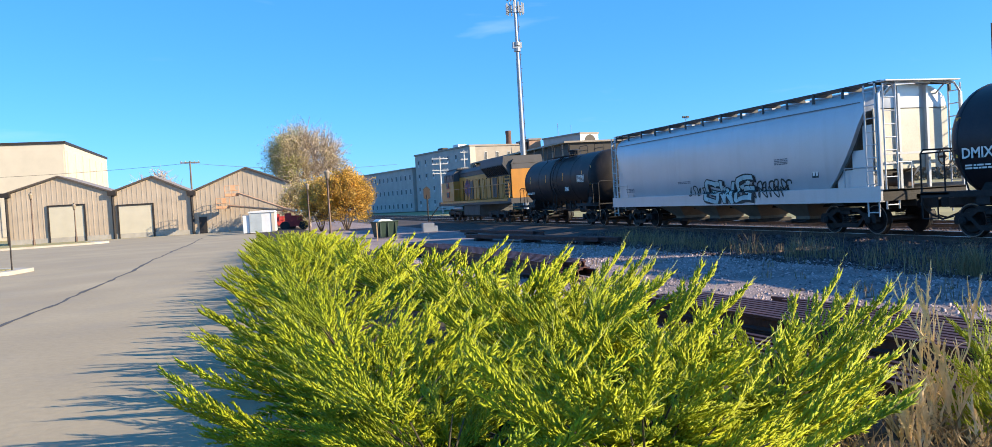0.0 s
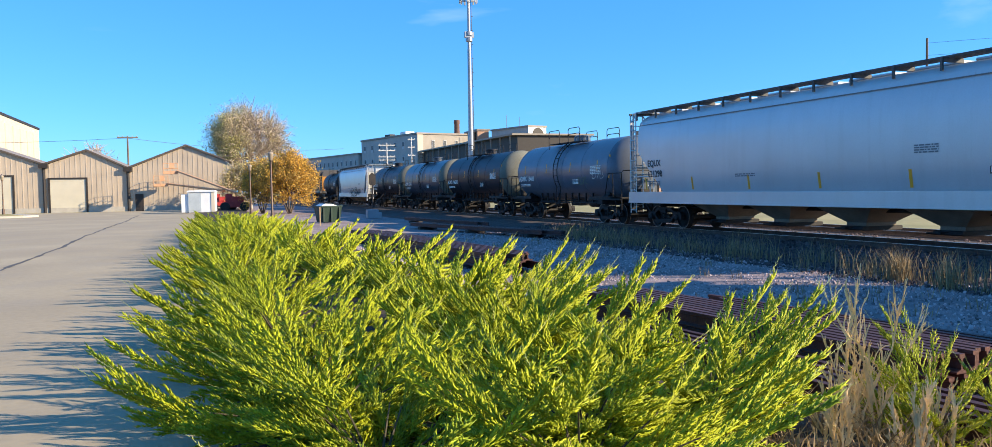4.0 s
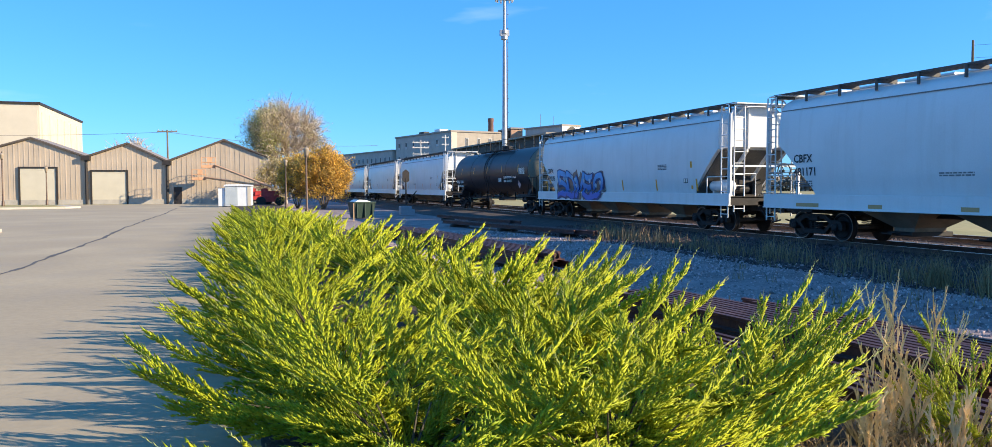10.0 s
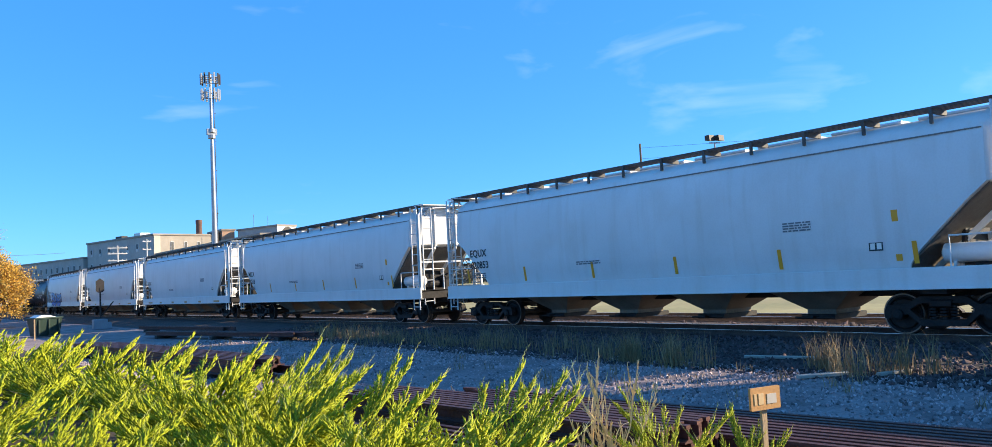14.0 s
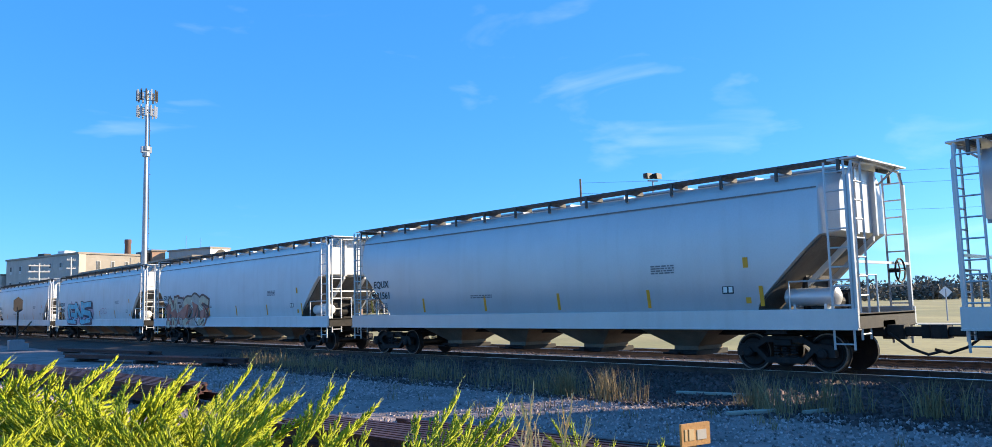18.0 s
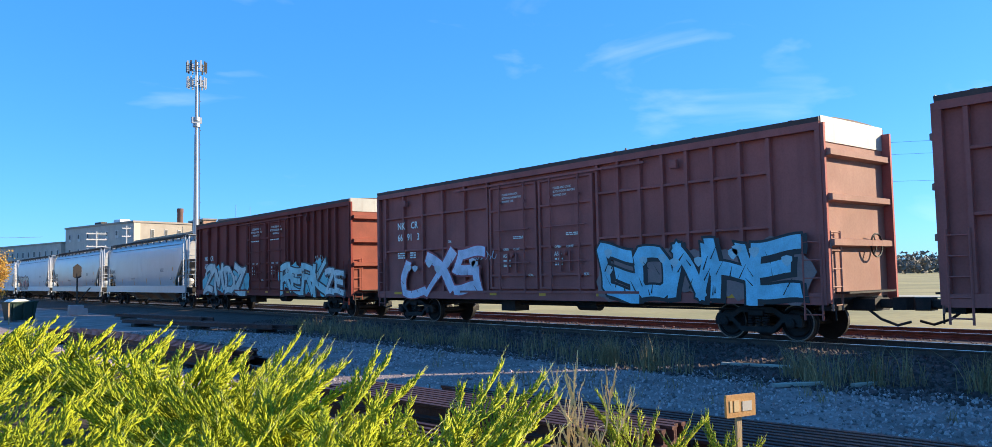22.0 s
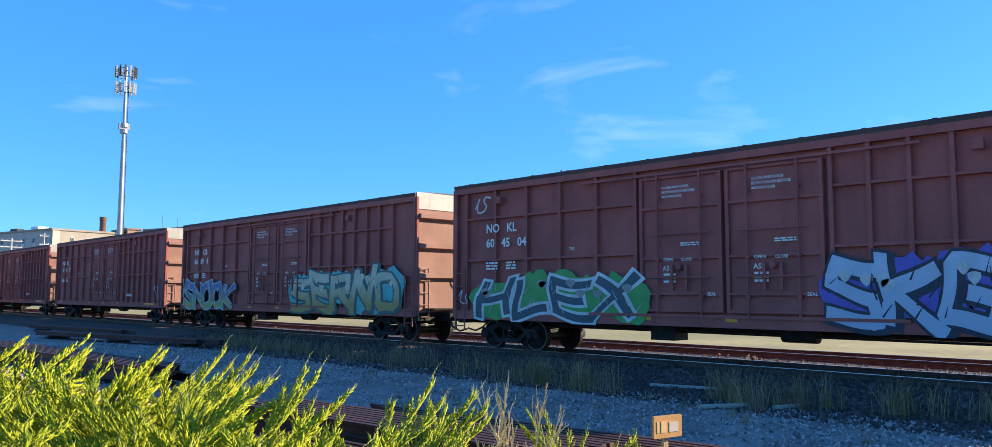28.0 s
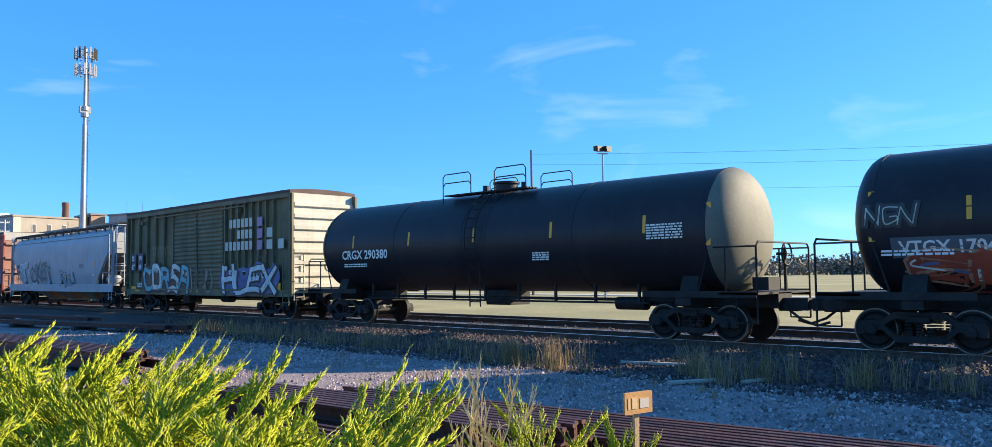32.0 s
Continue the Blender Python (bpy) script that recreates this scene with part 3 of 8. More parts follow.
def rim_mesh(s, r=0.43):
    g, n = Geo(), 32
    rings = [[(x, q * math.cos(6.2832 * i / n), q * math.sin(6.2832 * i / n)) for i in range(n)] for x, q in ((s * 0.816, r - 0.032), (s * 0.821, r - 0.028), (s * 0.821, r - 0.004), (s * 0.816, r))]
    g.loft(rings, caps=False)
    for k in range(3):
        a = k * 2.094
        g.box(*sorted((s * 1.05, s * 1.065)), 0.05 * math.cos(a) - 0.014, 0.05 * math.cos(a) + 0.014, 0.05 * math.sin(a) - 0.014, 0.05 * math.sin(a) + 0.014)
    return g.mesh("bright_rim", M_TREAD, True)


def truck_mesh(base=1.78):
    g = Geo()
    for s in (-1, 1):
        x0, x1 = sorted((s * 0.93, s * 1.09))
        h = base / 2
        top = [(-h - 0.28, 0.50), (-h - 0.22, 0.62), (-h + 0.2, 0.64), (-0.45, 0.80), (0.45, 0.80), (h - 0.2, 0.64), (h + 0.22, 0.62), (h + 0.28, 0.50)]
        low = [(-h - 0.26, 0.36), (-h - 0.2, 0.34), (-h + 0.22, 0.44), (-0.42, 0.22), (0.42, 0.22), (h - 0.22, 0.44), (h + 0.2, 0.34), (h + 0.26, 0.36)]
        for i in range(7):
            y0, y1 = top[i][0], top[i + 1][0]
            if i in (2, 4):     # slanting arms leave the window open
                for (a, b), (c, d) in (((top[i][1], top[i][1] - 0.14), (top[i + 1][1], top[i + 1][1] - 0.14)), ((low[i][1] + 0.14, low[i][1]), (low[i + 1][1] + 0.14, low[i + 1][1]))):
                    g.loft([[(x0, y0, b), (x1, y0, b), (x1, y0, a), (x0, y0, a)], [(x0, y1, d), (x1, y1, d), (x1, y1, c), (x0, y1, c)]])
            elif i == 3:
                g.box(x0, x1, y0, y1, 0.66, 0.80)
                g.box(x0, x1, y0, y1, 0.20, 0.33)
            else:
                g.loft([[(x0, y0, low[i][1]), (x1, y0, low[i][1]), (x1, y0, top[i][1]), (x0, y0, top[i][1])], [(x0, y1, low[i + 1][1]), (x1, y1, low[i + 1][1]), (x1, y1, top[i + 1][1]), (x0, y1, top[i + 1][1])]])
        for y in (-0.2, 0, 0.2):
            for q in range(5):
                g.revolve([(0, 0.085), (0.035, 0.085)], (s * 1.0, y, 0.34 + q * 0.062), "z", 8)
        for y in (-h, h):
            g.revolve([(-0.1, 0.12), (0.11, 0.12), (0.14, 0.07)] if s > 0 else [(0.1, 0.12), (-0.11, 0.12), (-0.14, 0.07)], (s * 1.03, y, 0.43), "x", 12)
    g.box(-1.15, 1.15, -0.2, 0.2, 0.58, 0.74, 0.03)
    g.tube([(-0.7, 0.62, 0.3), (0.7, 0.62, 0.3)], 0.05, 6)
    g.tube([(-0.7, -0.62, 0.3), (0.7, -0.62, 0.3)], 0.05, 6)
    return g.mesh("truck", M_STEEL, False)


WHEELSET, RIMS, TRUCK = wheelset_mesh(), (rim_mesh(-1), rim_mesh(1)), truck_mesh()
SPINNING = []


def add_trucks(car, yc, base=1.78):
    for y in (yc, -yc):
        t = part("truck", TRUCK, None, car)
        t.location.y = y
        for dy in (base / 2, -base / 2):
            for nm, me in (("wheelset", WHEELSET), ("bright_rim", RIMS[0]), ("bright_rim", RIMS[1])):
                w = part(nm, me, None, t)
                w.location = (0, dy, 0.43)
                SPINNING.append(w)


def coupler_mesh():
    g = Geo()
    g.box(-0.16, 0.16, -0.1, 0.35, 0.72, 1.02, 0.03)
    g.box(-0.1, 0.1, 0.3, 0.75, 0.78, 0.98, 0.03)
    g.loft([[(-0.17, 0.7, 0.74), (0.17, 0.7, 0.74), (0.17, 0.7, 1.02), (-0.17, 0.7, 1.02)], [(-0.2, 0.85, 0.74), (0.06, 0.95, 0.74), (0.06, 0.95, 1.02), (-0.2, 0.85, 1.02)], [(-0.2, 1.0, 0.74), (-0.08, 1.08, 0.74), (-0.08, 1.08, 1.02), (-0.2, 1.0, 1.02)]])
    g.tube([(0.3, 0.1, 0.85), (0.32, 0.5, 0.55), (0.3, 0.85, 0.42), (0.2, 1.1, 0.5)], 0.03, 6)
    return g.mesh("coupler", M_STEEL)


COUPLER = coupler_mesh()


def add_couplers(car, y):
    for s in (1, -1):
        c = part("coupler", COUPLER, None, car)
        c.matrix_basis = pose(0, s * y, 0, 0, 0, 0 if s > 0 else 180)


def ladder(parent, x, y, z0, z1, along, width=0.42, step=0.4, name="ladder", material=None, label=""):
    """Two stiles and rungs; along is the axis on which the rungs lie."""
    g = Geo()
    d = Vector((0, 1, 0)) if along == "y" else Vector((1, 0, 0))
    p = Vector((x, y, 0))
    for s in (-0.5, 0.5):
        q = p + d * width * s
        g.tube([q + Vector((0, 0, z0)), q + Vector((0, 0, z1))], 0.026, 5)
    z = z0 + 0.12
    while z < z1:
        g.tube([p - d * width / 2 + Vector((0, 0, z)), p + d * width / 2 + Vector((0, 0, z))], 0.018, 5)
        z += step
    return part(name, g, material or M_STEEL, parent, label)


def brake_wheel(parent, x, y, z):
    g = Geo()
    n = 14
    ring = [(x + 0.27 * math.cos(6.2832 * i / n), y, z + 0.27 * math.sin(6.2832 * i / n)) for i in range(n + 1)]
    g.tube(ring, 0.022, 5)
    for i in range(3):
        a = i * 2.094
        g.tube([(x, y, z), (x + 0.27 * math.cos(a), y, z + 0.27 * math.sin(a))], 0.016, 4)
    g.tube([(x, y, z), (x, y + 0.25, z)], 0.04, 6)
    return part("brake_wheel", g, M_STEEL, parent)


# ---- covered hopper cars ----
SIDE_CURVE = [(1.36, 1.40), (1.7, 1.47), (2.2, 1.515), (2.8, 1.53), (3.4, 1.52), (3.9, 1.47), (4.12, 1.40), (4.22, 1.26)]


def hopper_side(z):
    """The near side's x at a height."""
    return -float(np.interp(z, [p[0] for p in SIDE_CURVE], [p[1] for p in SIDE_CURVE]))


def hopper_car(front, length, paint, chutes, label, marks="", number="", ink=None, stripes=6, dark_end=False, mark_z=1.98, tall_cut=False, sill_marks=False):
    car = thing("covered_hopper_car", label, "hopper car", (TRACK_X, front - length / 2, RAIL_Z), group="freight train cars")
    car["front"] = front - length / 2
    h = length / 2
    ink = ink or M_INK

    def section(y, zb, k):
        zs = [zb + (4.12 - zb) * k / 7 for k in range(8)]
        pts = [(-hopper_side(z), z) for z in zs] + [(1.27, 4.26), (1.0, 4.41), (0.5, 4.49)]
        return [(x * k, y, z) for x, z in pts] + [(0, y, 4.51)] + [(-x * k, y, z) for x, z in reversed(pts)]
    g = Geo()
    # end sheet with splayed corners, then the slope sheet's edge sweeping down to the sill
    if tall_cut:
        ends = [(0.40, 3.75, 0.80), (0.58, 3.7, 1.0), (0.80, 3.3, 1.0), (1.05, 2.8, 1.0), (1.4, 2.25, 1.0), (1.8, 1.75, 1.0), (2.15, 1.42, 1.0), (2.3, 1.36, 1.0)]
    else:
        ends = [(0.40, 3.06, 0.76), (0.72, 2.98, 1.0), (1.1, 2.66, 1.0), (1.5, 2.28, 1.0), (1.9, 1.90, 1.0), (2.15, 1.66, 1.0), (2.27, 1.48, 1.0), (2.30, 1.36, 1.0)]
    stations = [(-h + d, z, k) for d, z, k in ends] + [(y, 1.36, 1.0) for y in np.linspace(-h + 3.3, h - 3.3, 7)] + [(h - d, z, k) for d, z, k in reversed(ends)]
    g.loft([section(*q) for q in stations])
    part("body", g, paint, car, smooth=True)
    for s in (-1, 1):          # slope sheet, grubby and coloured dark for the bay's shade; cross web under it
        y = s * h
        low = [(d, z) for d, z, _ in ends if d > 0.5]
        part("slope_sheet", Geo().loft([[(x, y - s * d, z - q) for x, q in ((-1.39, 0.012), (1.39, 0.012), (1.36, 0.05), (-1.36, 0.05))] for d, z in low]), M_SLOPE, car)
        part("cross_web", Geo().loft([[(x, y - s * d, z) for x, z in ((-0.8, 1.28), (0.8, 1.28), (0.6, zt), (-0.6, zt))] for d, zt in ((1.52, 2.15), (1.60, 2.07))]), M_STEEL, car)
    # seams where the side sheets join
    seam = Geo()
    for z in (4.02,):
        for s in (-1, 1):
            x = -hopper_side(z) + 0.004
            seam.box(s * x - 0.012, s * x + 0.012, -h + 0.75, h - 0.75, z - 0.014, z + 0.014)
    part("side_seam", seam, M_SEAM, car, "dark grey lap joint under the roof")
    for y in np.linspace(-h + 3.6, h - 3.6, 5):
        g = Geo()
        zs = np.linspace(1.4, 4.1, 8)
        g.loft([[(hopper_side(z) - 0.002, y - 0.02, z), (hopper_side(z) - 0.002, y + 0.02, z), (hopper_side(z) + 0.02, y + 0.02, z), (hopper_side(z) + 0.02, y - 0.02, z)] for z in zs])
        part("weld_seam", g, paint, car)
    for s in (-1, 1):
        g = Geo()
        x0, x1 = sorted((s * 1.46, s * 1.535))
        g.box(x0, x1, -h, h, 0.98, 1.40, 0.012)
        g.box(*sorted((s * 1.40, s * 1.57)), -h, h, 0.96, 1.0)
        part("side_sill", g, paint, car)
    g = Geo()
    g.box(-0.32, 0.32, -h, h, 0.78, 1.12, 0.03)
    for y in (h - 1.9, -h + 1.9):
        g.box(-1.4, 1.4, y - 0.25, y + 0.25, 0.86, 1.2)
    for s in (-1, 1):
        g.box(-1.45, 1.45, *sorted((s * h, s * (h - 0.12))), 0.98, 1.3)
        g.box(-1.45, 1.45, *sorted((s * h, s * (h - 1.6))), 1.24, 1.28)
    part("underframe", g, M_STEEL, car)
    span = length - 6.6
    for i in range(chutes):
        y = -span / 2 + span * (i + 0.5) / chutes
        w = span / chutes * 0.46
        g = Geo()
        g.loft([[(-a, y - b, z), (a, y - b, z), (a, y + b, z), (-a, y + b, z)] for a, b, z in ((1.38, w, 1.36), (1.30, w * 0.92, 1.12), (0.55, 0.36, 0.50), (0.55, 0.36, 0.36))])
        chute = part("discharge_chute", g, M_CHUTE, car)
        g = Geo()
        g.box(-0.72, 0.72, y - 0.42, y + 0.42, 0.28, 0.40, 0.02)
        g.tube([(-1.0, y, 0.34), (1.0, y, 0.34)], 0.035, 6)
        g.tube([(-0.85, y - 0.5, 0.33), (-0.85, y + 0.5, 0.33)], 0.028, 5)
        part("outlet_gate", g, M_STEEL, chute)
    for s in (-1, 1):      # roof walks
        g = Geo()
        x = s * 0.98
        for k in range(5):
            g.box(x - 0.3 + k * 0.13, x - 0.24 + k * 0.13, -h + 0.1, h - 0.1, 4.57, 4.61)
        for y in np.linspace(-h + 0.3, h - 0.3, 14):
            g.box(x - 0.32, x + 0.36, y - 0.03, y + 0.03, 4.47, 4.575)
            g.box(*sorted((s * 1.28, s * 1.34)), y - 0.03, y + 0.03, 4.26, 4.57)
        part("roof_walk", g, M_WALK, car)
    for y in np.linspace(-h + 1.5, h - 1.5, 9):
        part("roof_hatch", Geo().box(-0.5, 0.5, y - 0.8, y + 0.8, 4.49, 4.57, 0.03), paint, car)
    for s in (-1, 1):
        y = s * h
        g = Geo()          # end posts, cross beams and slope sheet stiffeners
        for x in (-1.44, 1.44):
            g.box(x - 0.035, x + 0.035, *sorted((y - s * 0.02, y - s * 0.10)), 1.3, 4.20)
            g.tube([(x, y - s * 0.06, 4.18), (x * 0.86, y - s * 0.06, 4.48), (0, y - s * 0.06, 4.55)], 0.035, 5)
        for x in (-0.5, 0.5):
            g.box(x - 0.04, x + 0.04, *sorted((y - s * 0.30, y - s * 0.40)), 3.0 if not tall_cut else 1.3, 4.46)
            g.loft([[(x - 0.04, y - s * d, z), (x + 0.04, y - s * d, z), (x + 0.04, y - s * d, z - 0.16), (x - 0.04, y - s * d, z - 0.16)] for d, z in ((0.40, 3.04), (2.25, 1.36))])
        g.box(-1.42, 1.42, *sorted((y - s * 0.03, y - s * 0.09)), 2.34, 2.40)
        g.box(-1.3, 1.3, *sorted((y - s * 0.55, y + s * 0.10)), 4.55, 4.585)
        for x in (-0.9, 0.9):
            g.tube([(x, y + s * 0.05, 4.56), (x, y - s * 0.4, 4.2)], 0.025, 5)
        part("end_frame", g, paint, car)
        ladder(car, -1.50, y - s * 0.32, 0.55, 4.5, "y", material=paint)
        ladder(car, -1.10, y - s * 0.03, 0.75, 4.5, "x", material=paint)
        ladder(car, 1.50, y - s * 0.32, 0.55, 4.5, "y", material=paint)
        g = Geo()
        g.tube([(-1.4, y - s * 0.05, 1.3), (-1.4, y - s * 0.05, 2.1), (-0.4, y - s * 0.05, 2.1), (-0.4, y - s * 0.05, 1.3)], 0.022, 5)
        g.tube([(-1.45, y - s * 1.5, 1.4), (-1.45, y - s * 1.5, 2.0), (-1.45, y - s * 0.1, 2.0)], 0.02, 5)
        part("hand_rail", g, paint, car)
    g = Geo()
    g.revolve([(-0.5, 0.19), (0.5, 0.19)], (-0.5, -h + 1.1, 1.55), "x", 14)
    g.box(0.1, 0.5, -h + 0.9, -h + 1.3, 1.35, 1.8)
    g.tube([(-0.9, -h + 0.5, 1.4), (-0.6, -h + 1.0, 1.6), (0.2, -h + 0.6, 1.9)], 0.03, 5)
    part("brake_cylinder", g, M_STEEL if not dark_end else M_RAIL, car)
    g = Geo().revolve([(-0.62, 0.10), (-0.56, 0.2), (0.56, 0.2), (0.62, 0.10)], (-0.98, -h + 1.2, 1.66), "y", 14)
    for d in (0.85, 1.55):
        g.box(-1.15, -0.8, -h + d - 0.03, -h + d + 0.03, 1.28, 1.5)
    part("air_reservoir", g, paint, car, smooth=True)
    if tall_cut:          # the end bay is closed by plates with a round opening
        for s in (-1, 1):
            y = s * h
            part("end_plate", Geo().box(-1.30, 1.30, *sorted((y - s * 0.44, y - s * 0.40)), 1.9, 3.78), M_CREAM, car)
            part("side_plate", Geo().box(-1.36, -1.32, *sorted((y - s * 0.44, y - s * 1.9)), 1.28, 1.95).box(-1.36, -1.32, *sorted((y - s * 0.44, y - s * 1.25)), 1.95, 2.55).box(-1.36, -1.32, *sorted((y - s * 0.44, y - s * 0.8)), 2.55, 3.3), paint, car)
    brake_wheel(car, 0.75, -h - 0.02, 2.2)
    add_trucks(car, h - 1.9)
    add_couplers(car, h)
    x = hopper_side(2.6) - 0.012
    prints = []
    if marks:
        prints += words(car, marks, h - 1.45, mark_z + 0.40, 0.34, ink, x) + words(car, number, h - 1.45, mark_z, 0.34, ink, x)
    prints.append(small_print(car, h - 1.45, mark_z - 0.2, 0.8, 3, 0.04, M_FADED_INK, x, 3))
    prints.append(small_print(car, h - length * 0.73, 2.5, 0.7, 4, 0.034, M_FADED_INK, x, 5))
    prints.append(small_print(car, h - length * 0.36, 1.95, 1.0, 2, 0.036, M_FADED_INK, x, 6))
    for ob in prints:          # the paint follows the bulging side
        for v in ob.data.vertices:
            v.co.x = hopper_side(v.co.z) - 0.012
    x = hopper_side(1.8) - 0.014
    g = Geo()
    y, z = h - length * 0.835, 1.78
    g.add([(x, y, z), (x, y - 0.3, z), (x, y - 0.3, z + 0.2), (x, y, z + 0.2)], [(0, 1, 2, 3)])
    panel = part("data_panel", g, M_INK, car)
    g = Geo()
    for k in (0.03, 0.17):
        g.add([(x - 0.003, y - k, z + 0.03), (x - 0.003, y - k - 0.1, z + 0.03), (x - 0.003, y - k - 0.1, z + 0.16), (x - 0.003, y - k, z + 0.16)], [(0, 1, 2, 3)])
    part("panel_field", g, M_WHITE_INK, panel)
    if sill_marks:
        for k in range(6):
            a = h - 1.6 - (length - 4.2) * k / 5
            part("sill_reflector", Geo().box(-1.541, -1.536, a - (1.0 if k in (0, 5) else 0.5), a, 1.03, 1.14), M_TAN_TAPE, car)
    elif stripes:
        reflectors(car, [h - 1.2 - (length - 3.4) * k / (stripes - 1) for k in range(stripes)], 1.48, hopper_side)
        reflectors(car, [h - length + 2.55], 1.55, hopper_side, 0.13, 1.05)
    return car


# ---- tank cars ----
def tank_car(front, length, radius, paint, label, marks="", dusty=None, long_platform=False, mark_in=0.75, mark_size=0.36, base=1.13, mark_drop=0.42):
    """front is where the shell begins; length is that of the shell."""
    car = thing("tank_car", label, "tank car", (TRACK_X, front - length / 2, RAIL_Z), group="freight train cars")
    car["front"] = front - length / 2
    h, zc = length / 2, base + radius
    head = [(h - 0.62 + 0.62 * math.sin(a), radius * math.cos(a) ** 0.9) for a in np.linspace(0, 1.53, 9)]
    g = Geo().revolve([(y, radius) for y in np.linspace(-h + 0.62, h - 0.62, 6)], (0, 0, zc), "y", 48)
    part("tank_shell", g, paint, car, smooth=True)
    for s in (1, -1):
        g = Geo().revolve([(s * y, r) for y, r in head], (0, 0, zc), "y", 48)
        part("tank_head", g, dusty if (dusty and s < 0) else paint, car, smooth=True)
    for y in (-h + 0.64, -h * 0.45, -0.5, 0.5, h * 0.45, h - 0.64):
        g = Geo().revolve([(y - 0.03, radius + 0.002), (y - 0.02, radius + 0.012), (y + 0.02, radius + 0.012), (y + 0.03, radius + 0.002)], (0, 0, zc), "y", 48)
        part("weld_band", g, paint, car, smooth=True)
    e = h + 0.55
    for s in (1, -1):
        g = Geo()
        g.box(-0.35, 0.35, *sorted((s * e, s * (h - 3.0))), 0.78, 1.15, 0.03)
        g.box(-1.42, 1.42, *sorted((s * (h - 1.1), s * (h - 1.5))), 0.86, 1.12)
        g.box(-1.45, 1.45, *sorted((s * e, s * (h - 0.35))), 1.12, 1.17)
        g.box(-1.45, -1.38, *sorted((s * e, s * (h - 2.4))), 1.05, 1.2)
        g.box(1.38, 1.45, *sorted((s * e, s * (h - 2.4))), 1.05, 1.2)
        for x in (-1, 1):
            g.loft([[(x * 0.45, s * (h - 1.5), 1.1), (x * 1.25, s * (h - 1.5), 1.1), (x * 1.05, s * (h - 1.5), zc - radius * 0.72), (x * 0.45, s * (h - 1.5), zc - radius * 0.9)], [(x * 0.45, s * (h - 1.05), 1.1), (x * 1.25, s * (h - 1.05), 1.1), (x * 1.05, s * (h - 1.05), zc - radius * 0.72), (x * 0.45, s * (h - 1.05), zc - radius * 0.9)]])
        part("draft_sill", g, M_STEEL, car)
    g = Geo()
    g.box(-0.45, 0.45, -0.5, 0.5, 0.72, 1.2, 0.04)
    for k in np.linspace(-h + 2.8, h - 2.8, 9):
        g.box(-1.02, -0.95, k - 0.03, k + 0.03, 0.86, 1.35)
    g.tube([(-1.0, -h + 2.5, 0.88), (-1.0, h - 2.5, 0.88)], 0.03, 6)
    g.tube([(-0.6, -h + 2.0, 0.95), (-0.6, h - 2.0, 0.95)], 0.045, 6)
    g.revolve([(-0.45, 0.17), (0.45, 0.17)], (-0.55, -h + 3.3, 0.85), "y", 12)
    part("bottom_gear", g, M_STEEL, car)
    zt = zc + radius
    g = Geo()
    g.revolve([(-0.1, 0.36), (0.24, 0.36), (0.26, 0.42), (0.32, 0.42), (0.34, 0.3)], (0, 0, zt), "z", 20)
    part("manway", g, paint, car, smooth=True)
    part("safety_valve", Geo().revolve([(-0.05, 0.1), (0.3, 0.1)], (0.1, 1.0, zt), "z", 10), paint, car)
    part("safety_valve", Geo().revolve([(-0.05, 0.08), (0.24, 0.08)], (-0.2, -0.9, zt), "z", 10), paint, car)
    pl = 1.75 if not long_platform else 3.4
    g = Geo()
    for k in range(4):
        for s in (-1, 1):
            g.box(*sorted((s * (0.55 + 0.13 * k), s * (0.63 + 0.13 * k))), -pl, pl, zt - 0.06, zt - 0.02)
    part("top_platform", g, M_STEEL, car)
    for s, a, b in ((-1, 0.5, pl), (1, 0.5, pl), (-1, -pl, -0.5), (1, -pl, -0.5)):
        g = Geo()
        x = s * 1.06
        for dz in (0.62, 0.34):
            g.tube([(x, a, zt - 0.05), (x, a, zt + dz - 0.1), (x, a + 0.1, zt + dz), (x, b - 0.1, zt + dz), (x, b, zt + dz - 0.1), (x, b, zt - 0.3)], 0.018, 5)
        part("platform_rail", g, M_STEEL, car)
    g = Geo()
    pts = [(-(radius + 0.13) * math.cos(a), zc + (radius + 0.13) * math.sin(a)) for a in np.linspace(-0.5, 1.15, 10)]
    for y in (-0.22, 0.22):
        g.tube([(-1.42, y, 0.7)] + [(x, y, z) for x, z in pts], 0.022, 5)
    for x, z in [(-1.42, 0.85), (-1.44, 1.2)] + pts:
        g.tube([(x, -0.22, z), (x, 0.22, z)], 0.018, 5)
    part("side_ladder", g, M_STEEL, car)
    for s in (1, -1):
        g = Geo()
        y = s * e
        g.tube([(-1.4, y, 0.5), (-1.4, y, 2.2), (-1.3, y, 2.3), (1.3, y, 2.3), (1.4, y, 2.2), (1.4, y, 0.5)], 0.024, 5)
        for x in (-1.4, 1.4):
            g.tube([(x, y, 2.2), (x, s * (h - 0.6), 2.2), (x, s * (h - 0.9), 1.2)], 0.022, 5)
            g.tube([(x, s * (h - 0.2), 1.15), (x, s * (h - 0.2), 2.2)], 0.022, 5)
            g.tube([(x, y - s * 0.5, 0.5), (x, y - s * 0.5, 1.15)], 0.02, 5)
            g.tube([(x, y - s * 0.5, 0.5), (x, y, 0.5)], 0.02, 5)
        part("end_rail", g, M_STEEL, car)
    g = Geo()
    g.box(-0.3, 0.3, -h - 0.3, -h + 0.1, 1.2, 1.5)
    g.tube([(0.5, -h - 0.35, 1.15), (0.5, -h - 0.35, 2.2)], 0.04, 6)
    part("hand_brake", g, M_STEEL, car)
    brake_wheel(car, 0.5, -h - 0.4, 2.05)
    add_trucks(car, h - 1.3)
    add_couplers(car, e)

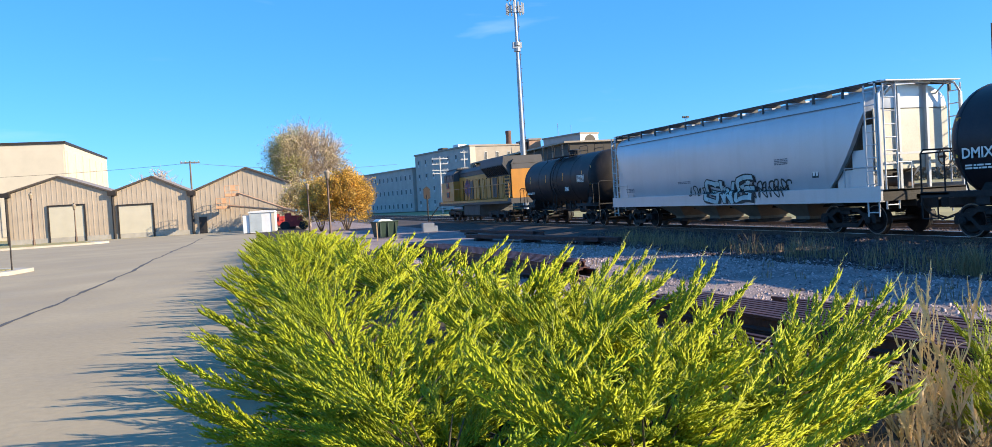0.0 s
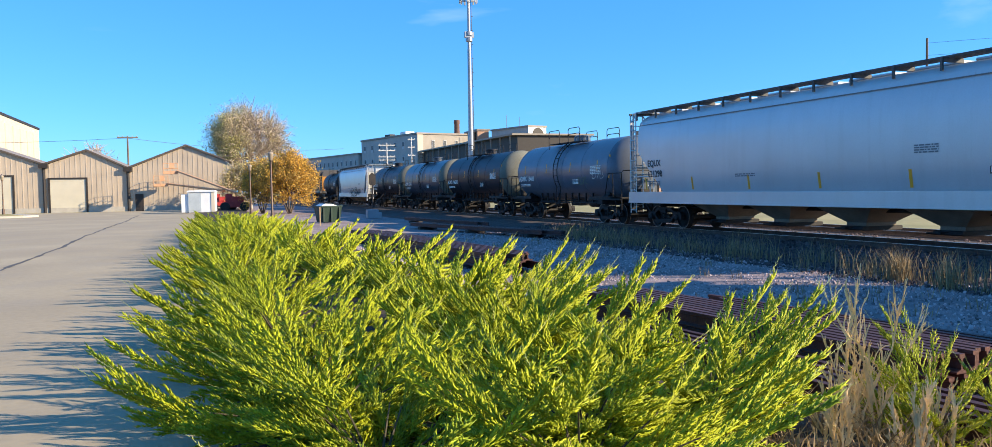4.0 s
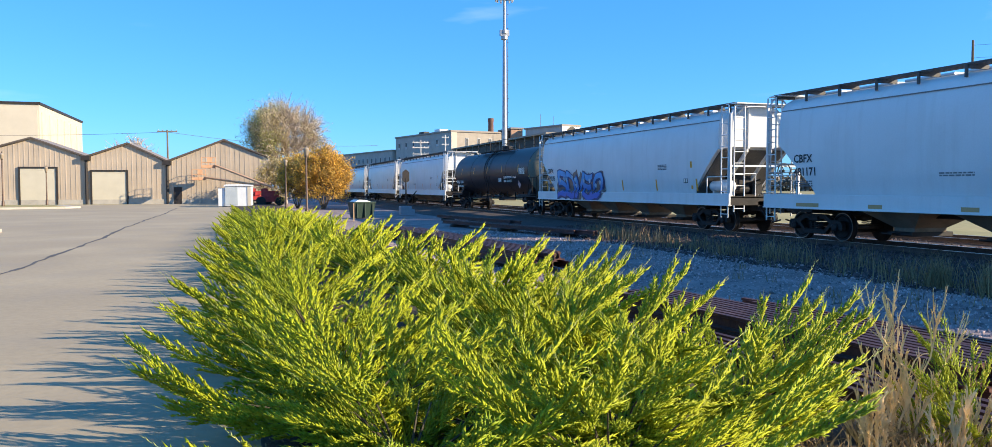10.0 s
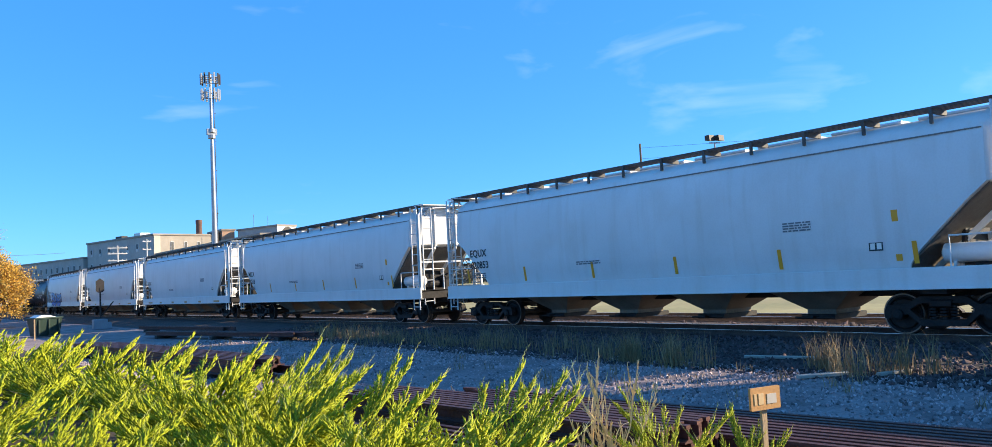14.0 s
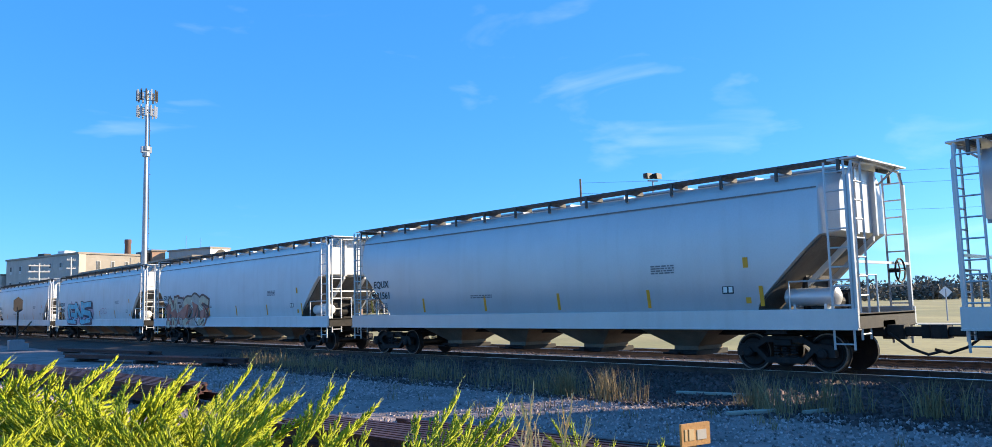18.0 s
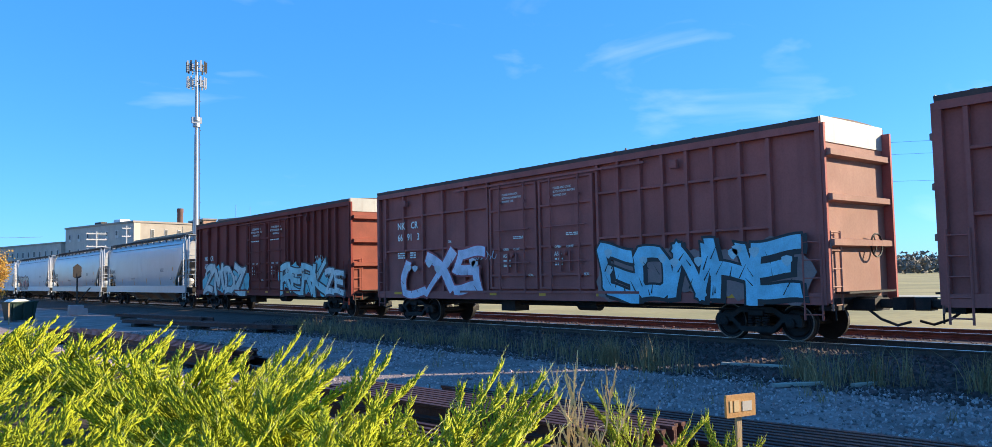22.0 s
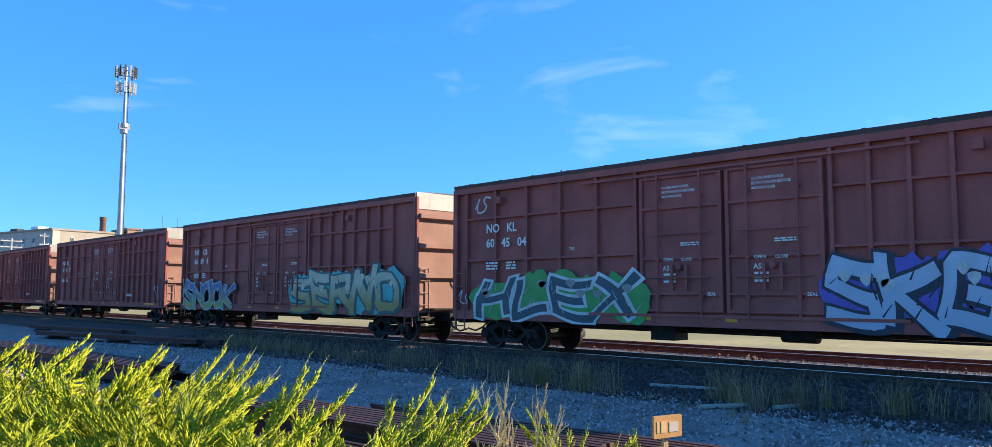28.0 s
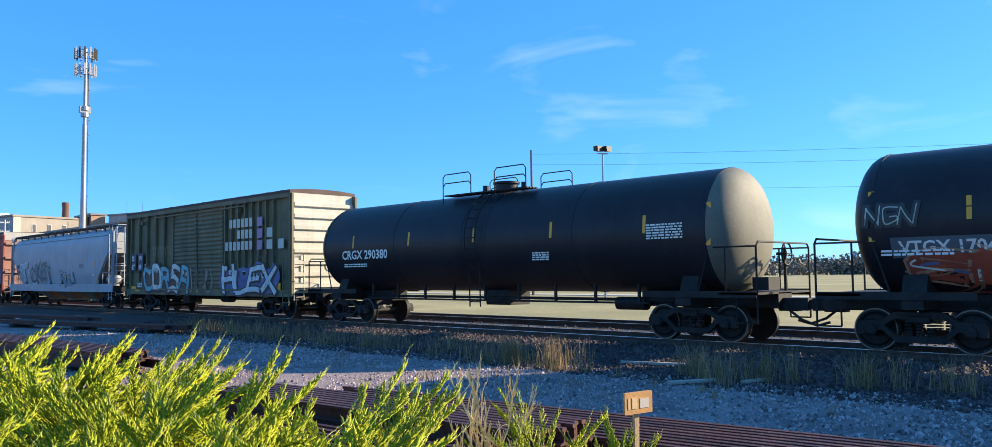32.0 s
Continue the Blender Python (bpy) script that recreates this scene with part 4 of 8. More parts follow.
    def side(z):
        q = min(0.999, abs(z - zc) / radius)
        return -radius * math.sqrt(1 - q * q) - 0.004
    if marks:
        words(car, marks, h - mark_in, zc - mark_drop, mark_size, M_WHITE_INK, side(zc - mark_drop + 0.12) - 0.02)
    small_print(car, h - mark_in, zc - mark_drop - 0.2, 1.3, 2, 0.042, M_WHITE_INK, side(zc - mark_drop - 0.18) - 0.012, 2)
    small_print(car, -h * 0.28, zc - 0.45, 0.6, 4, 0.036, M_WHITE_INK, side(zc - 0.45) - 0.02, 4)
    small_print(car, -h + 2.2, zc + 0.12, 1.0, 6, 0.038, M_WHITE_INK, side(zc + 0.2) - 0.02, 7)
    n = 4 if length < 14 else 5
    reflectors(car, [h * 0.72 - (length * 0.72) * k / (n - 1) for k in range(n)], zc - 0.05, side, 0.09, 0.44)
    reflectors(car, [-h + 0.62, h - 0.55], zc - 0.4, side, 0.12, 1.0)
    return car


# ---- box cars ----
M_CAP = mat("grubby_white_end_cap", (0.47, 0.45, 0.39), 0.55, vary=0.1, scale=1.5, fine=25, bump=0.04, streak=0.5, dirt=(0.3, 0.22, 0.16), dirt_amount=0.25)
def flat_side(z):
    return -1.50


def box_car(front, length, paint, label, marks="", number="", height=5.04, doors=True, end_paint=None, cap=True, ribs=None, style="plug", dc=-0.1, mark_z=3.04, rails=(2.66, 3.93), big_print=False):
    car = thing("box_car", label, "box car", (TRACK_X, front - length / 2, RAIL_Z), group="freight train cars")
    car["front"] = front - length / 2
    h, z0, z1 = length / 2, 1.02, height
    end_paint = end_paint or paint
    g = Geo()
    g.box(-1.35, 1.35, -h + 0.06, h - 0.06, z0, z1 - 0.1)
    part("body", g, paint, car)
    g = Geo()
    ring = [(-1.50, z1 - 0.13), (1.50, z1 - 0.13), (1.52, z1 - 0.02), (0.8, z1 + 0.045), (0, z1 + 0.065), (-0.8, z1 + 0.045), (-1.52, z1 - 0.02)]
    g.loft([[(x, y, z) for x, z in ring] for y in (-h, h)])
    for y in np.linspace(-h + 0.7, h - 0.7, 14):
        g.loft([[(x * 0.97, y + d, z + 0.022) for x, z in ring] for d in (-0.05, 0.05)])
    part("roof", g, M_SHADED_ROOF, car, "roof sheets coloured dark for their shaded edge")
    # side sheets: sills, posts, rails, double plug doors
    dw = 4.8          # doorway width; dc is its middle
    d0, d1 = dc - dw / 2, dc + dw / 2
    for s in (-1, 1):
        g = Geo()
        X = lambda a, b: sorted((s * a, s * b))
        g.box(*X(1.40, 1.49), -h, h, z0 - 0.14, z0 + 0.12)
        g.box(*X(1.40, 1.50), -h, h, z1 - 0.30, z1 - 0.12)
        for y in (-h, h - 0.12):
            g.box(*X(1.38, 1.495), y, y + 0.12, z0 + 0.12, z1 - 0.3)
        part("side_sill_and_plate", g, paint, car)
        for a, b, n in ((d1 + 0.1, h - 0.55, 6), (-h + 1.3, d0 - 0.1, 8)):
            for y in np.linspace(a, b, n):
                g = Geo().box(*X(1.345, 1.48), y - 0.045, y + 0.045, z0 + 0.12, z1 - 0.3, 0.012)
                part("side_post", g, paint, car)
            for z in rails:
                g = Geo().box(*X(1.345, 1.46), a, b, z - 0.035, z + 0.035, 0.01)
                part("side_rail", g, paint, car)
        for k in range(2):
            a = d0 + k * dw / 2 + 0.05
            b = a + dw / 2 - 0.1
            g = Geo()
            if style == "slide":
                g.box(*X(1.41, 1.46), a, b, z0 + 0.2, z1 - 0.4)
                door = part("sliding_door", g, paint, car)
                for z in np.arange(z0 + 0.3, z1 - 0.5, 0.19):
                    part("door_corrugation", Geo().loft([[(s * 1.458, y, z), (s * 1.505, y, z + 0.05), (s * 1.505, y, z + 0.09), (s * 1.458, y, z + 0.14)] for y in (a + 0.05, b - 0.05)]), paint, door)
                continue
            g.box(*X(1.37, 1.43), a, b, z0 + 0.2, z1 - 0.5)
            door = part("plug_door", g, paint, car)
            for y in (a, b - 0.09):
                part("door_stile", Geo().box(*X(1.43, 1.505), y, y + 0.09, z0 + 0.2, z1 - 0.5, 0.012), paint, door)
            for z in (z0 + 0.2, 1.62, 2.48, 3.72, z1 - 0.56):
                part("door_batten", Geo().box(*X(1.43, 1.50), a + 0.09, b - 0.09, z, z + 0.07, 0.01), paint, door)
            g = Geo()
            for y in (a + 0.55, b - 0.55):
                g.tube([(s * 1.535, y, z0 + 0.1), (s * 1.535, y, z1 - 0.45)], 0.03, 6)
                for z in (1.6, 2.5, 4.0):
                    g.box(*X(1.49, 1.56), y - 0.05, y + 0.05, z - 0.04, z + 0.04)
            for z in (2.05, 3.1):
                g.tube([(s * 1.55, a + 0.3, z), (s * 1.55, b - 0.3, z)], 0.022, 6)
            for y in (a + 0.95, b - 0.95):
                g.box(*X(1.50, 1.55), y - 0.035, y + 0.035, 1.75, 2.35)
            g.revolve([(0, 0.09), (s * 0.06, 0.07)], (s * 1.5, (a + b) / 2, 2.3), "x", 10)
            part("lock_rod", g, paint, door)
        g = Geo()
        g.box(*X(1.50, 1.55), d0 - 1.9, d1 + 1.9, z1 - 0.46, z1 - 0.40)
        g.box(*X(1.48, 1.53), d0 - 1.6, d1 + 1.6, z0 + 0.08, z0 + 0.15)
        part("door_track", g, paint, car)
        for y in (h - 2.0, -h + 4.0):
            g = Geo().box(*X(1.46, 1.58), y - 0.14, y + 0.06, z1 - 0.72, z1 - 0.5, 0.02)
            part("door_stop", g, paint, car)
    for s in (-1, 1):
        y = s * h
        g = Geo()
        g.box(-1.40, 1.40, *sorted((y - s * 0.05, y - s * 0.01)), z0 - 0.1, z1 - 0.1)
        part("end_wall", g, end_paint, car)
        for x in (-1.47, 1.39):
            part("corner_post", Geo().box(x, x + 0.08, *sorted((y - s * 0.10, y + s * (0.20 if x > 0 else 0.08))), z0 - 0.1, z1 - 0.15), paint, car)
        deep = 0.17 if not ribs else 0.09
        for z in ribs or (2.25, 3.25, 4.25):
            g = Geo()
            g.loft([[(x, y - s * 0.012, z - 0.11), (x, y + s * deep, z - 0.07), (x, y + s * deep, z + 0.06), (x, y - s * 0.012, z + 0.10)] for x in (-1.36, 1.36)])
            part("end_rib", g, end_paint, car)
        if cap:
            g = Geo().box(-1.44, 1.44, *sorted((y - s * 0.008, y + s * 0.015)), z1 - 0.55, z1 + 0.015)
            part("pale_end_cap", g, M_CAP, car, "white-painted top of the end wall")
        ladder(car, -1.50, y - s * 0.3, 0.55, 2.4, "y", material=paint)
        ladder(car, -1.15, y + s * 0.07, 0.75, 2.5, "x", material=end_paint)
        g = Geo()
        g.box(-1.1, 1.1, *sorted((y, y + s * 0.32)), 1.12, 1.16)
        g.box(-1.3, 1.3, *sorted((y, y - s * 0.3)), 0.75, 1.02)
        g.tube([(-1.3, y + s * 0.1, 0.55), (-1.3, y + s * 0.1, 1.0)], 0.02, 5)
        part("end_platform", g, M_STEEL, car)
    g = Geo()
    g.box(-0.35, 0.35, -h - 0.5, h + 0.5, 0.72, 1.0, 0.03)
    for y in np.linspace(-h + 3.2, h - 3.2, 9):
        g.box(-1.35, 1.35, y - 0.06, y + 0.06, 0.84, 1.0)
    g.revolve([(-0.4, 0.18), (0.4, 0.18)], (-0.7, -1.5, 0.75), "y", 12)
    g.tube([(-0.9, -h + 2, 0.72), (-0.6, h - 2, 0.72)], 0.03, 5)
    g.box(-1.0, -0.4, 1.6, 2.3, 0.5, 0.85)
    part("underframe", g, M_STEEL, car)
    brake_wheel(car, 0.6, -h - 0.15, 2.2)
    add_trucks(car, h - 2.0)
    add_couplers(car, h + 0.1)
    for a, w in ((h - 1.2, 0.55), (d1, 0.35), (dc, 0.3), (d0, 0.35), (-h + 2.6, 1.4)):
        g = Geo()
        g.add([(-1.497, a, z0 + 0.0), (-1.497, a - w, z0), (-1.497, a - w, z0 + 0.09), (-1.497, a, z0 + 0.09)], [(0, 1, 2, 3)])
        part("reflector", g, M_YELLOW, car)
    if marks:
        words(car, marks, h - 1.45, mark_z + 0.44, 0.36, M_WHITE_INK, -1.482)
        words(car, number, h - 1.45, mark_z, 0.36, M_WHITE_INK, -1.482)
        words(car, "70K", h - 4.75, mark_z - 0.2, 0.12, M_WHITE_INK, -1.482)
        for k, y in enumerate((d1 - 0.75, dc - 0.75)):
            words(car, "OPEN", y, 2.45, 0.11, M_WHITE_INK, -1.505)
            words(car, "CLOSE", y - 0.50, 2.45, 0.10, M_WHITE_INK, -1.505)
            words(car, "ASD", y + 0.02, 2.22, 0.17, M_WHITE_INK, -1.505)
            small_print(car, y, 2.1, 0.35, 3, 0.05, M_WHITE_INK, -1.505, k)
            size = 0.135 if big_print else 0.092
            for q, line in enumerate(("CLOSE AND LOCK", "BOTH DOORS BEFORE", "MOVING CAR")):
                words(car, line, y + 0.02 + (0, 0.1, -0.2)[q] * big_print, 4.22 - 1.2 * size * q, size, M_WHITE_INK, -1.511)
            if big_print:
                small_print(car, y + 0.2, 3.62, 1.25, 1, 0.05, M_WHITE_INK, -1.511, k + 4)
            else:
                small_print(car, y - 0.5, 2.86, 0.5, 2, 0.03, M_WHITE_INK, -1.511, k + 4)
            words(car, "SEAL", y - 1.2, 1.62, 0.11, M_WHITE_INK, -1.505)
    small_print(car, h - 1.45, mark_z - 0.5, 0.5, 3, 0.05, M_WHITE_INK, -1.482, 1)
    small_print(car, h - 2.3, mark_z - 0.5, 0.4, 3, 0.05, M_WHITE_INK, -1.482, 2)
    small_print(car, -h + 5.3, 1.55, 0.9, 2, 0.05, M_WHITE_INK, -1.482, 3)
    return car


# ---- ground ----
TRACK_X, TRACK2_X, RAIL_Z = 18.1, 22.6, -0.05
GROUND = [(-1500, -0.06, "drive"), (-30, -0.06, "drive"), (0.10, -0.06, "soil"), (0.155, 0.006, "soil"), (0.35, 0.04, "soil"), (1.6, 0.08, "soil"), (3.9, -0.02, "soil"), (4.6, -0.20, "gravel"), (5.4, -0.31, "gravel"), (9.0, -0.36, "gravel"), (13.0, -0.37, "ballast"), (14.7, -0.36, "ballast"), (16.35, -0.20, "ballast"), (19.9, -0.20, "ballast"), (20.9, -0.23, "ballast"), (24.4, -0.20, "ballast"), (26.0, -0.42, "grass"), (40, -0.45, "grass"), (120, -0.4, "grass"), (1500, -0.4, "grass")]


def build_ground():
    ys = [-900, -60, -10] + [float(v) for v in range(-4, 62, 2)] + [90, 130, 300, 900, 1900]
    verts, faces, slots = [], [], []
    for y in ys:
        for x, z, _ in GROUND:
            rough = 0.035 * noise.noise((x * 0.6, y * 0.6, 2.0)) if -0.5 < x < 15 and -5 < y < 60 else 0
            verts.append((x, y, z + rough))
    n = len(GROUND)
    order = ["drive", "soil", "gravel", "ballast", "grass"]
    for i in range(len(ys) - 1):
        for j in range(n - 1):
            faces.append((i * n + j, i * n + j + 1, (i + 1) * n + j + 1, (i + 1) * n + j))
            slots.append(order.index(GROUND[j][2]))
    me = bpy.data.meshes.new("ground")
    me.from_pydata(verts, [], faces)
    for m in (M_GRASS, M_SOIL, M_GRAVEL, M_BALLAST_BED, M_GRASS):
        me.materials.append(m)
    me.polygons.foreach_set("material_index", slots)
    tagged(new("ground", me), "flat ground of gravel, ballast and dry grass", "ground", kind="structure")


M_BALLAST_BED = mat("dark_ballast_bed", (0.062, 0.045, 0.04), 0.95, vary=0.35, scale=1.5, fine=18, bump=0.9, tone=(0.06, 0.045, 0.042), tone_amount=0.5)
build_ground()

# concrete drive in poured bays, with a tar-filled joint
drive = tagged(part("drive", Geo().box(-46, 0.15, -40, 84, -0.5, 0.0), M_ASPHALT), "pale worn concrete drive with a dark sealed joint", "driveway", kind="structure")
M_TAR = mat("joint_sealant", (0.09, 0.08, 0.07), 0.8, vary=0.2, scale=3, fine=30, bump=0.2)
g = Geo()
rnd = random.Random(4)
px, py = -4.2, -8.0
while py < 66:
    nx, ny = px + rnd.uniform(-0.06, 0.07) * (1 if px < -4.1 else -1), py + rnd.uniform(0.5, 1.1)
    w = rnd.uniform(0.03, 0.07)
    g.add([(px - w, py, 0.004), (px + w, py, 0.004), (nx + w, ny, 0.004), (nx - w, ny, 0.004)], [(0, 1, 2, 3)])
    px, py = nx, ny
part("sealed_joint", g, M_TAR, drive)


# ---- tracks ----
def rail_ring(x, z):
    return [(x - 0.07, z - 0.17), (x + 0.07, z - 0.17), (x + 0.07, z - 0.155), (x + 0.012, z - 0.135), (x + 0.012, z - 0.045), (x + 0.036, z - 0.036), (x + 0.036, z - 0.004), (x - 0.036, z - 0.004), (x - 0.036, z - 0.036), (x - 0.012, z - 0.045), (x - 0.012, z - 0.135), (x - 0.07, z - 0.155)]


def track(cx, name, label):
    t = thing("railway_track", label, "railway track", (cx, 0, RAIL_Z), kind="structure")
    for s in (-1, 1):
        x = s * 0.7525
        part("rail", Geo().loft([[(a, y, b) for a, b in rail_ring(x, 0)] for y in (-420, 1200)]), M_RAIL, t)
        part("rail_head", Geo().box(x - 0.03, x + 0.03, -420, 1200, -0.006, 0.0), M_RAILTOP, t, "polished running surface")
    return t


TRACK_1 = track(TRACK_X, "track", "main line track on dark ballast")
TRACK_2 = track(TRACK2_X, "track", "second track beyond the train")



def lower_top(car, k):
    """A lower-built car: what lies above the sill is drawn down."""
    for ob in car.children:
        if ob.name.split(".")[0] not in ("truck", "coupler"):
            for v in ob.data.vertices:
                if v.co.z > 1.4:
                    v.co.z = 1.4 + (v.co.z - 1.4) * k


def patch(parent, name, y, z, w, hgt, material, x):
    return part(name, Geo().add([(x, y, z), (x, y - w, z), (x, y - w, z + hgt), (x, y, z + hgt)], [(0, 1, 2, 3)]), material, parent)


def vtgx_marks(car):
    g = mat("grey_stencil_panel", (0.11, 0.12, 0.13), 0.6, vary=0.15, scale=2, fine=20, bump=0.03)
    rx = lambda z: -1.47 * math.sqrt(max(0.05, 1 - ((z - 2.6) / 1.47) ** 2)) - 0.004
    pan = Geo()
    for k in range(4):
        za, zb = 1.86 + 0.1 * k, 1.96 + 0.1 * k
        pan.add([(rx(za) - 0.006, 7.3, za), (rx(za) - 0.006, 3.9, za), (rx(zb) - 0.006, 3.9, zb), (rx(zb) - 0.006, 7.3, zb)], [(0, 1, 2, 3)])
    part("stencil_panel", pan, g, car)
    for w in words(car, "VTGX 17044", 7.15, 1.95, 0.34, M_WHITE_INK, -1.4):
        for v in w.data.vertices:
            v.co.x = rx(v.co.z) - 0.012
    graffiti(car, 7.1, 5.0, 1.28, 0.6, 4, [(0.36, 0.075, 0.05)], (0.42, 0.24, 0.17), None, 91, rx, 0.4)
    graffiti(car, 7.75, 0.95, 2.5, 0.42, 3, [(0.42, 0.46, 0.42)], (0.03, 0.03, 0.032), None, 92, rx, 0.04)


def olive_marks(car):
    """Faded lettering and squares of an old livery as plain shapes, and blue number patches."""
    x = -1.482
    pale, pink = plain("aged_white_paint", (0.55, 0.55, 0.48)), plain("faded_pink_paint", (0.42, 0.24, 0.38))
    for row, n, right in ((0, 6, -5.0), (1, 4, -5.0), (2, 7, -5.0)):
        for k in range(n):
            y = right + (n - k) * 0.33
            patch(car, "livery_block", y, 3.72 - row * 0.47, 0.25, 0.36, pale, x)
    for i in range(3):
        patch(car, "livery_square", -5.3, 3.70 - i * 0.47, 0.42, 0.38, pink, x)
    for i in (1, 2):
        patch(car, "livery_square", -6.05, 3.70 - i * 0.47, 0.42, 0.38, pale, x)
    patch(car, "livery_square", -6.9, 3.70 - 0.94, 0.42, 0.38, pale, x)
    patch(car, "yellow_panel", 7.1, 1.12, 0.55, 0.16, M_YELLOW, x)
    patch(car, "yellow_panel", -6.6, 1.10, 0.5, 0.32, M_YELLOW, x)
    blue = plain("dark_number_patch", (0.05, 0.055, 0.10))
    patch(car, "number_patch", 7.1, 2.05, 0.5, 0.86, blue, x)
    patch(car, "number_patch", 6.3, 2.05, 0.6, 0.86, blue, x)
    for t, y, z in (("SS", 7.08, 2.55), ("W", 6.2, 2.55), ("67", 7.08, 2.12), ("89", 6.26, 2.12), ("7", 5.55, 2.12)):
        words(car, t, y, z, 0.34, M_WHITE_INK, x - 0.004)


# ---- the train: where the front of each body stands at 0 s ----
SPEED = 15.95
CARS = []


def tank1():
    return tank_car(49.6, 11.5, 1.42, M_TANKS[2], "short black tank car grimy with spills", dusty=None)


CARS.append(tank1())
c = hopper_car(35.64, 17.4, M_HOPPERS[1], 4, "pale grey covered hopper car with black and white spray paint", dark_end=True, stripes=0, tall_cut=True)
lower_top(c, 0.92)
piece(c, "GWG", 0.4, 3.1, 1.02, 0.86, (0.42, 0.50, 0.56), (0.012, 0.012, 0.015), 11, tag_side, rim=0.07, swell=0.11, wild=1.3)
scrawl(c, 1.6, 1.35, 1.2, 0.4, (0.02, 0.02, 0.02), 12, tag_side, 0.025)
scrawl(c, -2.6, 1.4, 2.2, 0.42, (0.02, 0.02, 0.02), 13, tag_side, 0.03)
scrawl(c, -2.6, 1.2, 2.0, 0.4, (0.03, 0.03, 0.03), 14, tag_side, 0.025)
CARS.append(c)
c = tank_car(16.4, 11.7, 1.44, M_TANKS[0], "black tank car with white lettering and grey rear head", "DMIX 191181", base=0.97, dusty=M_DUSTY_END)
CARS.append(c)
CARS.append(tank_car(3.3, 11.3, 1.44, M_TANKS[1], "slate blue tank car with dusty rear head", "ADMX 17585", base=0.97, dusty=M_DUSTY_END))
CARS.append(tank_car(-8.9, 11.6, 1.44, M_TANKS[0], "black tank car with yellow reflectors and grey rear head", "ADMX 196095", base=0.97, dusty=M_DUSTY_END))
CARS.append(tank_car(-22.2, 11.4, 1.44, M_PALE_SLATE, "slate blue tank car with chalky scrawls", "ADMX 16401", base=0.97))
scrawl(CARS[-1], -3.6, 2.0, 1.3, 0.45, (0.5, 0.52, 0.55), 201, lambda z: -1.42)
scrawl(CARS[-1], -2.2, 1.75, 1.0, 0.4, (0.10, 0.16, 0.08), 202, lambda z: -1.40)
CARS.append(hopper_car(-35.0, 19.0, M_HOPPERS[1], 4, "silvery grey covered hopper car", marks="EQUX", number="621298"))
CARS.append(hopper_car(-56.3, 18.5, M_HOPPERS[0], 4, "pale grey covered hopper car", marks="CBFX", number="470238"))
CARS.append(hopper_car(-76.7, 19.0, M_HOPPERS[0], 4, "pale grey covered hopper car with yellow reflectors", marks="EQUX", number="12054"))
CARS.append(tank_car(-98.2, 17.4, 1.5, M_TANKS[0], "long glossy black pressure tank car", "SHQX 51617", dusty=M_DUSTY_END, long_platform=True, mark_drop=0.68))
for k, line in enumerate(("LIQUEFIED PETROLEUM GAS", "NON-ODORIZED")):
    words(CARS[-1], line, -3.55 - 0.12 * k, 2.2 - 0.24 * k, 0.19, M_WHITE_INK, -1.50)
part("placard", Geo().add([(-1.37, -6.35, 1.55), (-1.41, -6.62, 1.80), (-1.46, -6.35, 2.05), (-1.41, -6.08, 1.80)], [(0, 1, 2, 3)]), M_PLACARD, CARS[-1], "white and pink diamond placard")
c = hopper_car(-116.75, 18.5, M_HOPPERS[0], 4, "white covered hopper car with blue spray paint", marks="CBFX", number="470276")
piece(c, "SOVEO", 6.3, 5.3, 1.02, 1.35, (0.10, 0.36, 0.68), (0.02, 0.04, 0.16), 21, tag_side, low=(0.05, 0.13, 0.50), cloud=(0.20, 0.13, 0.12), wild=1.5)
scrawl(c, 8.0, 1.55, 0.5, 0.75, (0.10, 0.14, 0.2), 22, tag_side, 0.02)
CARS.append(c)
CARS.append(hopper_car(-137.2, 19.0, M_HOPPERS[0], 4, "pale grey covered hopper car with dark reflectors", marks="CBFX", number="481171", sill_marks=True))
CARS.append(hopper_car(-158.2, 18.5, M_HOPPERS[0], 4, "pale grey covered hopper car", marks="EQUX", number="16888", sill_marks=True))
CARS.append(hopper_car(-178.45, 18.9, M_HOPPERS[0], 4, "white covered hopper car with yellow reflectors", marks="MLLX", number="26218"))
CARS.append(hopper_car(-199.2, 18.7, M_HOPPERS[2], 4, "white covered hopper car with rust stains under the roof", marks="EQUX", number="620853"))
c = hopper_car(-219.7, 18.7, M_HOPPERS[2], 4, "white covered hopper car with turquoise block letters", marks="EQUX", number="620367")
piece(c, "GNS", 6.1, 5.4, 1.02, 1.5, (0.07, 0.45, 0.66), (0.01, 0.02, 0.07), 31, tag_side, cloud=(0.44, 0.34, 0.46), swell=0.15, rim=0.05, drop=0.20, wild=0.3)
scrawl(c, -1.3, 1.75, 1.3, 0.4, (0.42, 0.22, 0.30), 32, tag_side)
CARS.append(c)
c = hopper_car(-240.2, 18.9, M_HOPPERS[0], 4, "white covered hopper car with red and cream spray paint", marks="EQUX", number="18036")
graffiti(c, 7.2, 5.0, 1.0, 1.5, 5, [(0.50, 0.42, 0.34), (0.42, 0.36, 0.36)], (0.10, 0.05, 0.05), (0.42, 0.12, 0.09), 41, tag_side)
CARS.append(c)
CARS.append(hopper_car(-260.9, 19.0, M_HOPPERS[1], 4, "pale blue-grey covered hopper car", marks="EQUX", number="621561"))
CARS.append(hopper_car(-281.8, 18.6, M_HOPPERS[1], 4, "pale blue-grey covered hopper car with yellow reflectors", marks="EQUX", number="630676"))
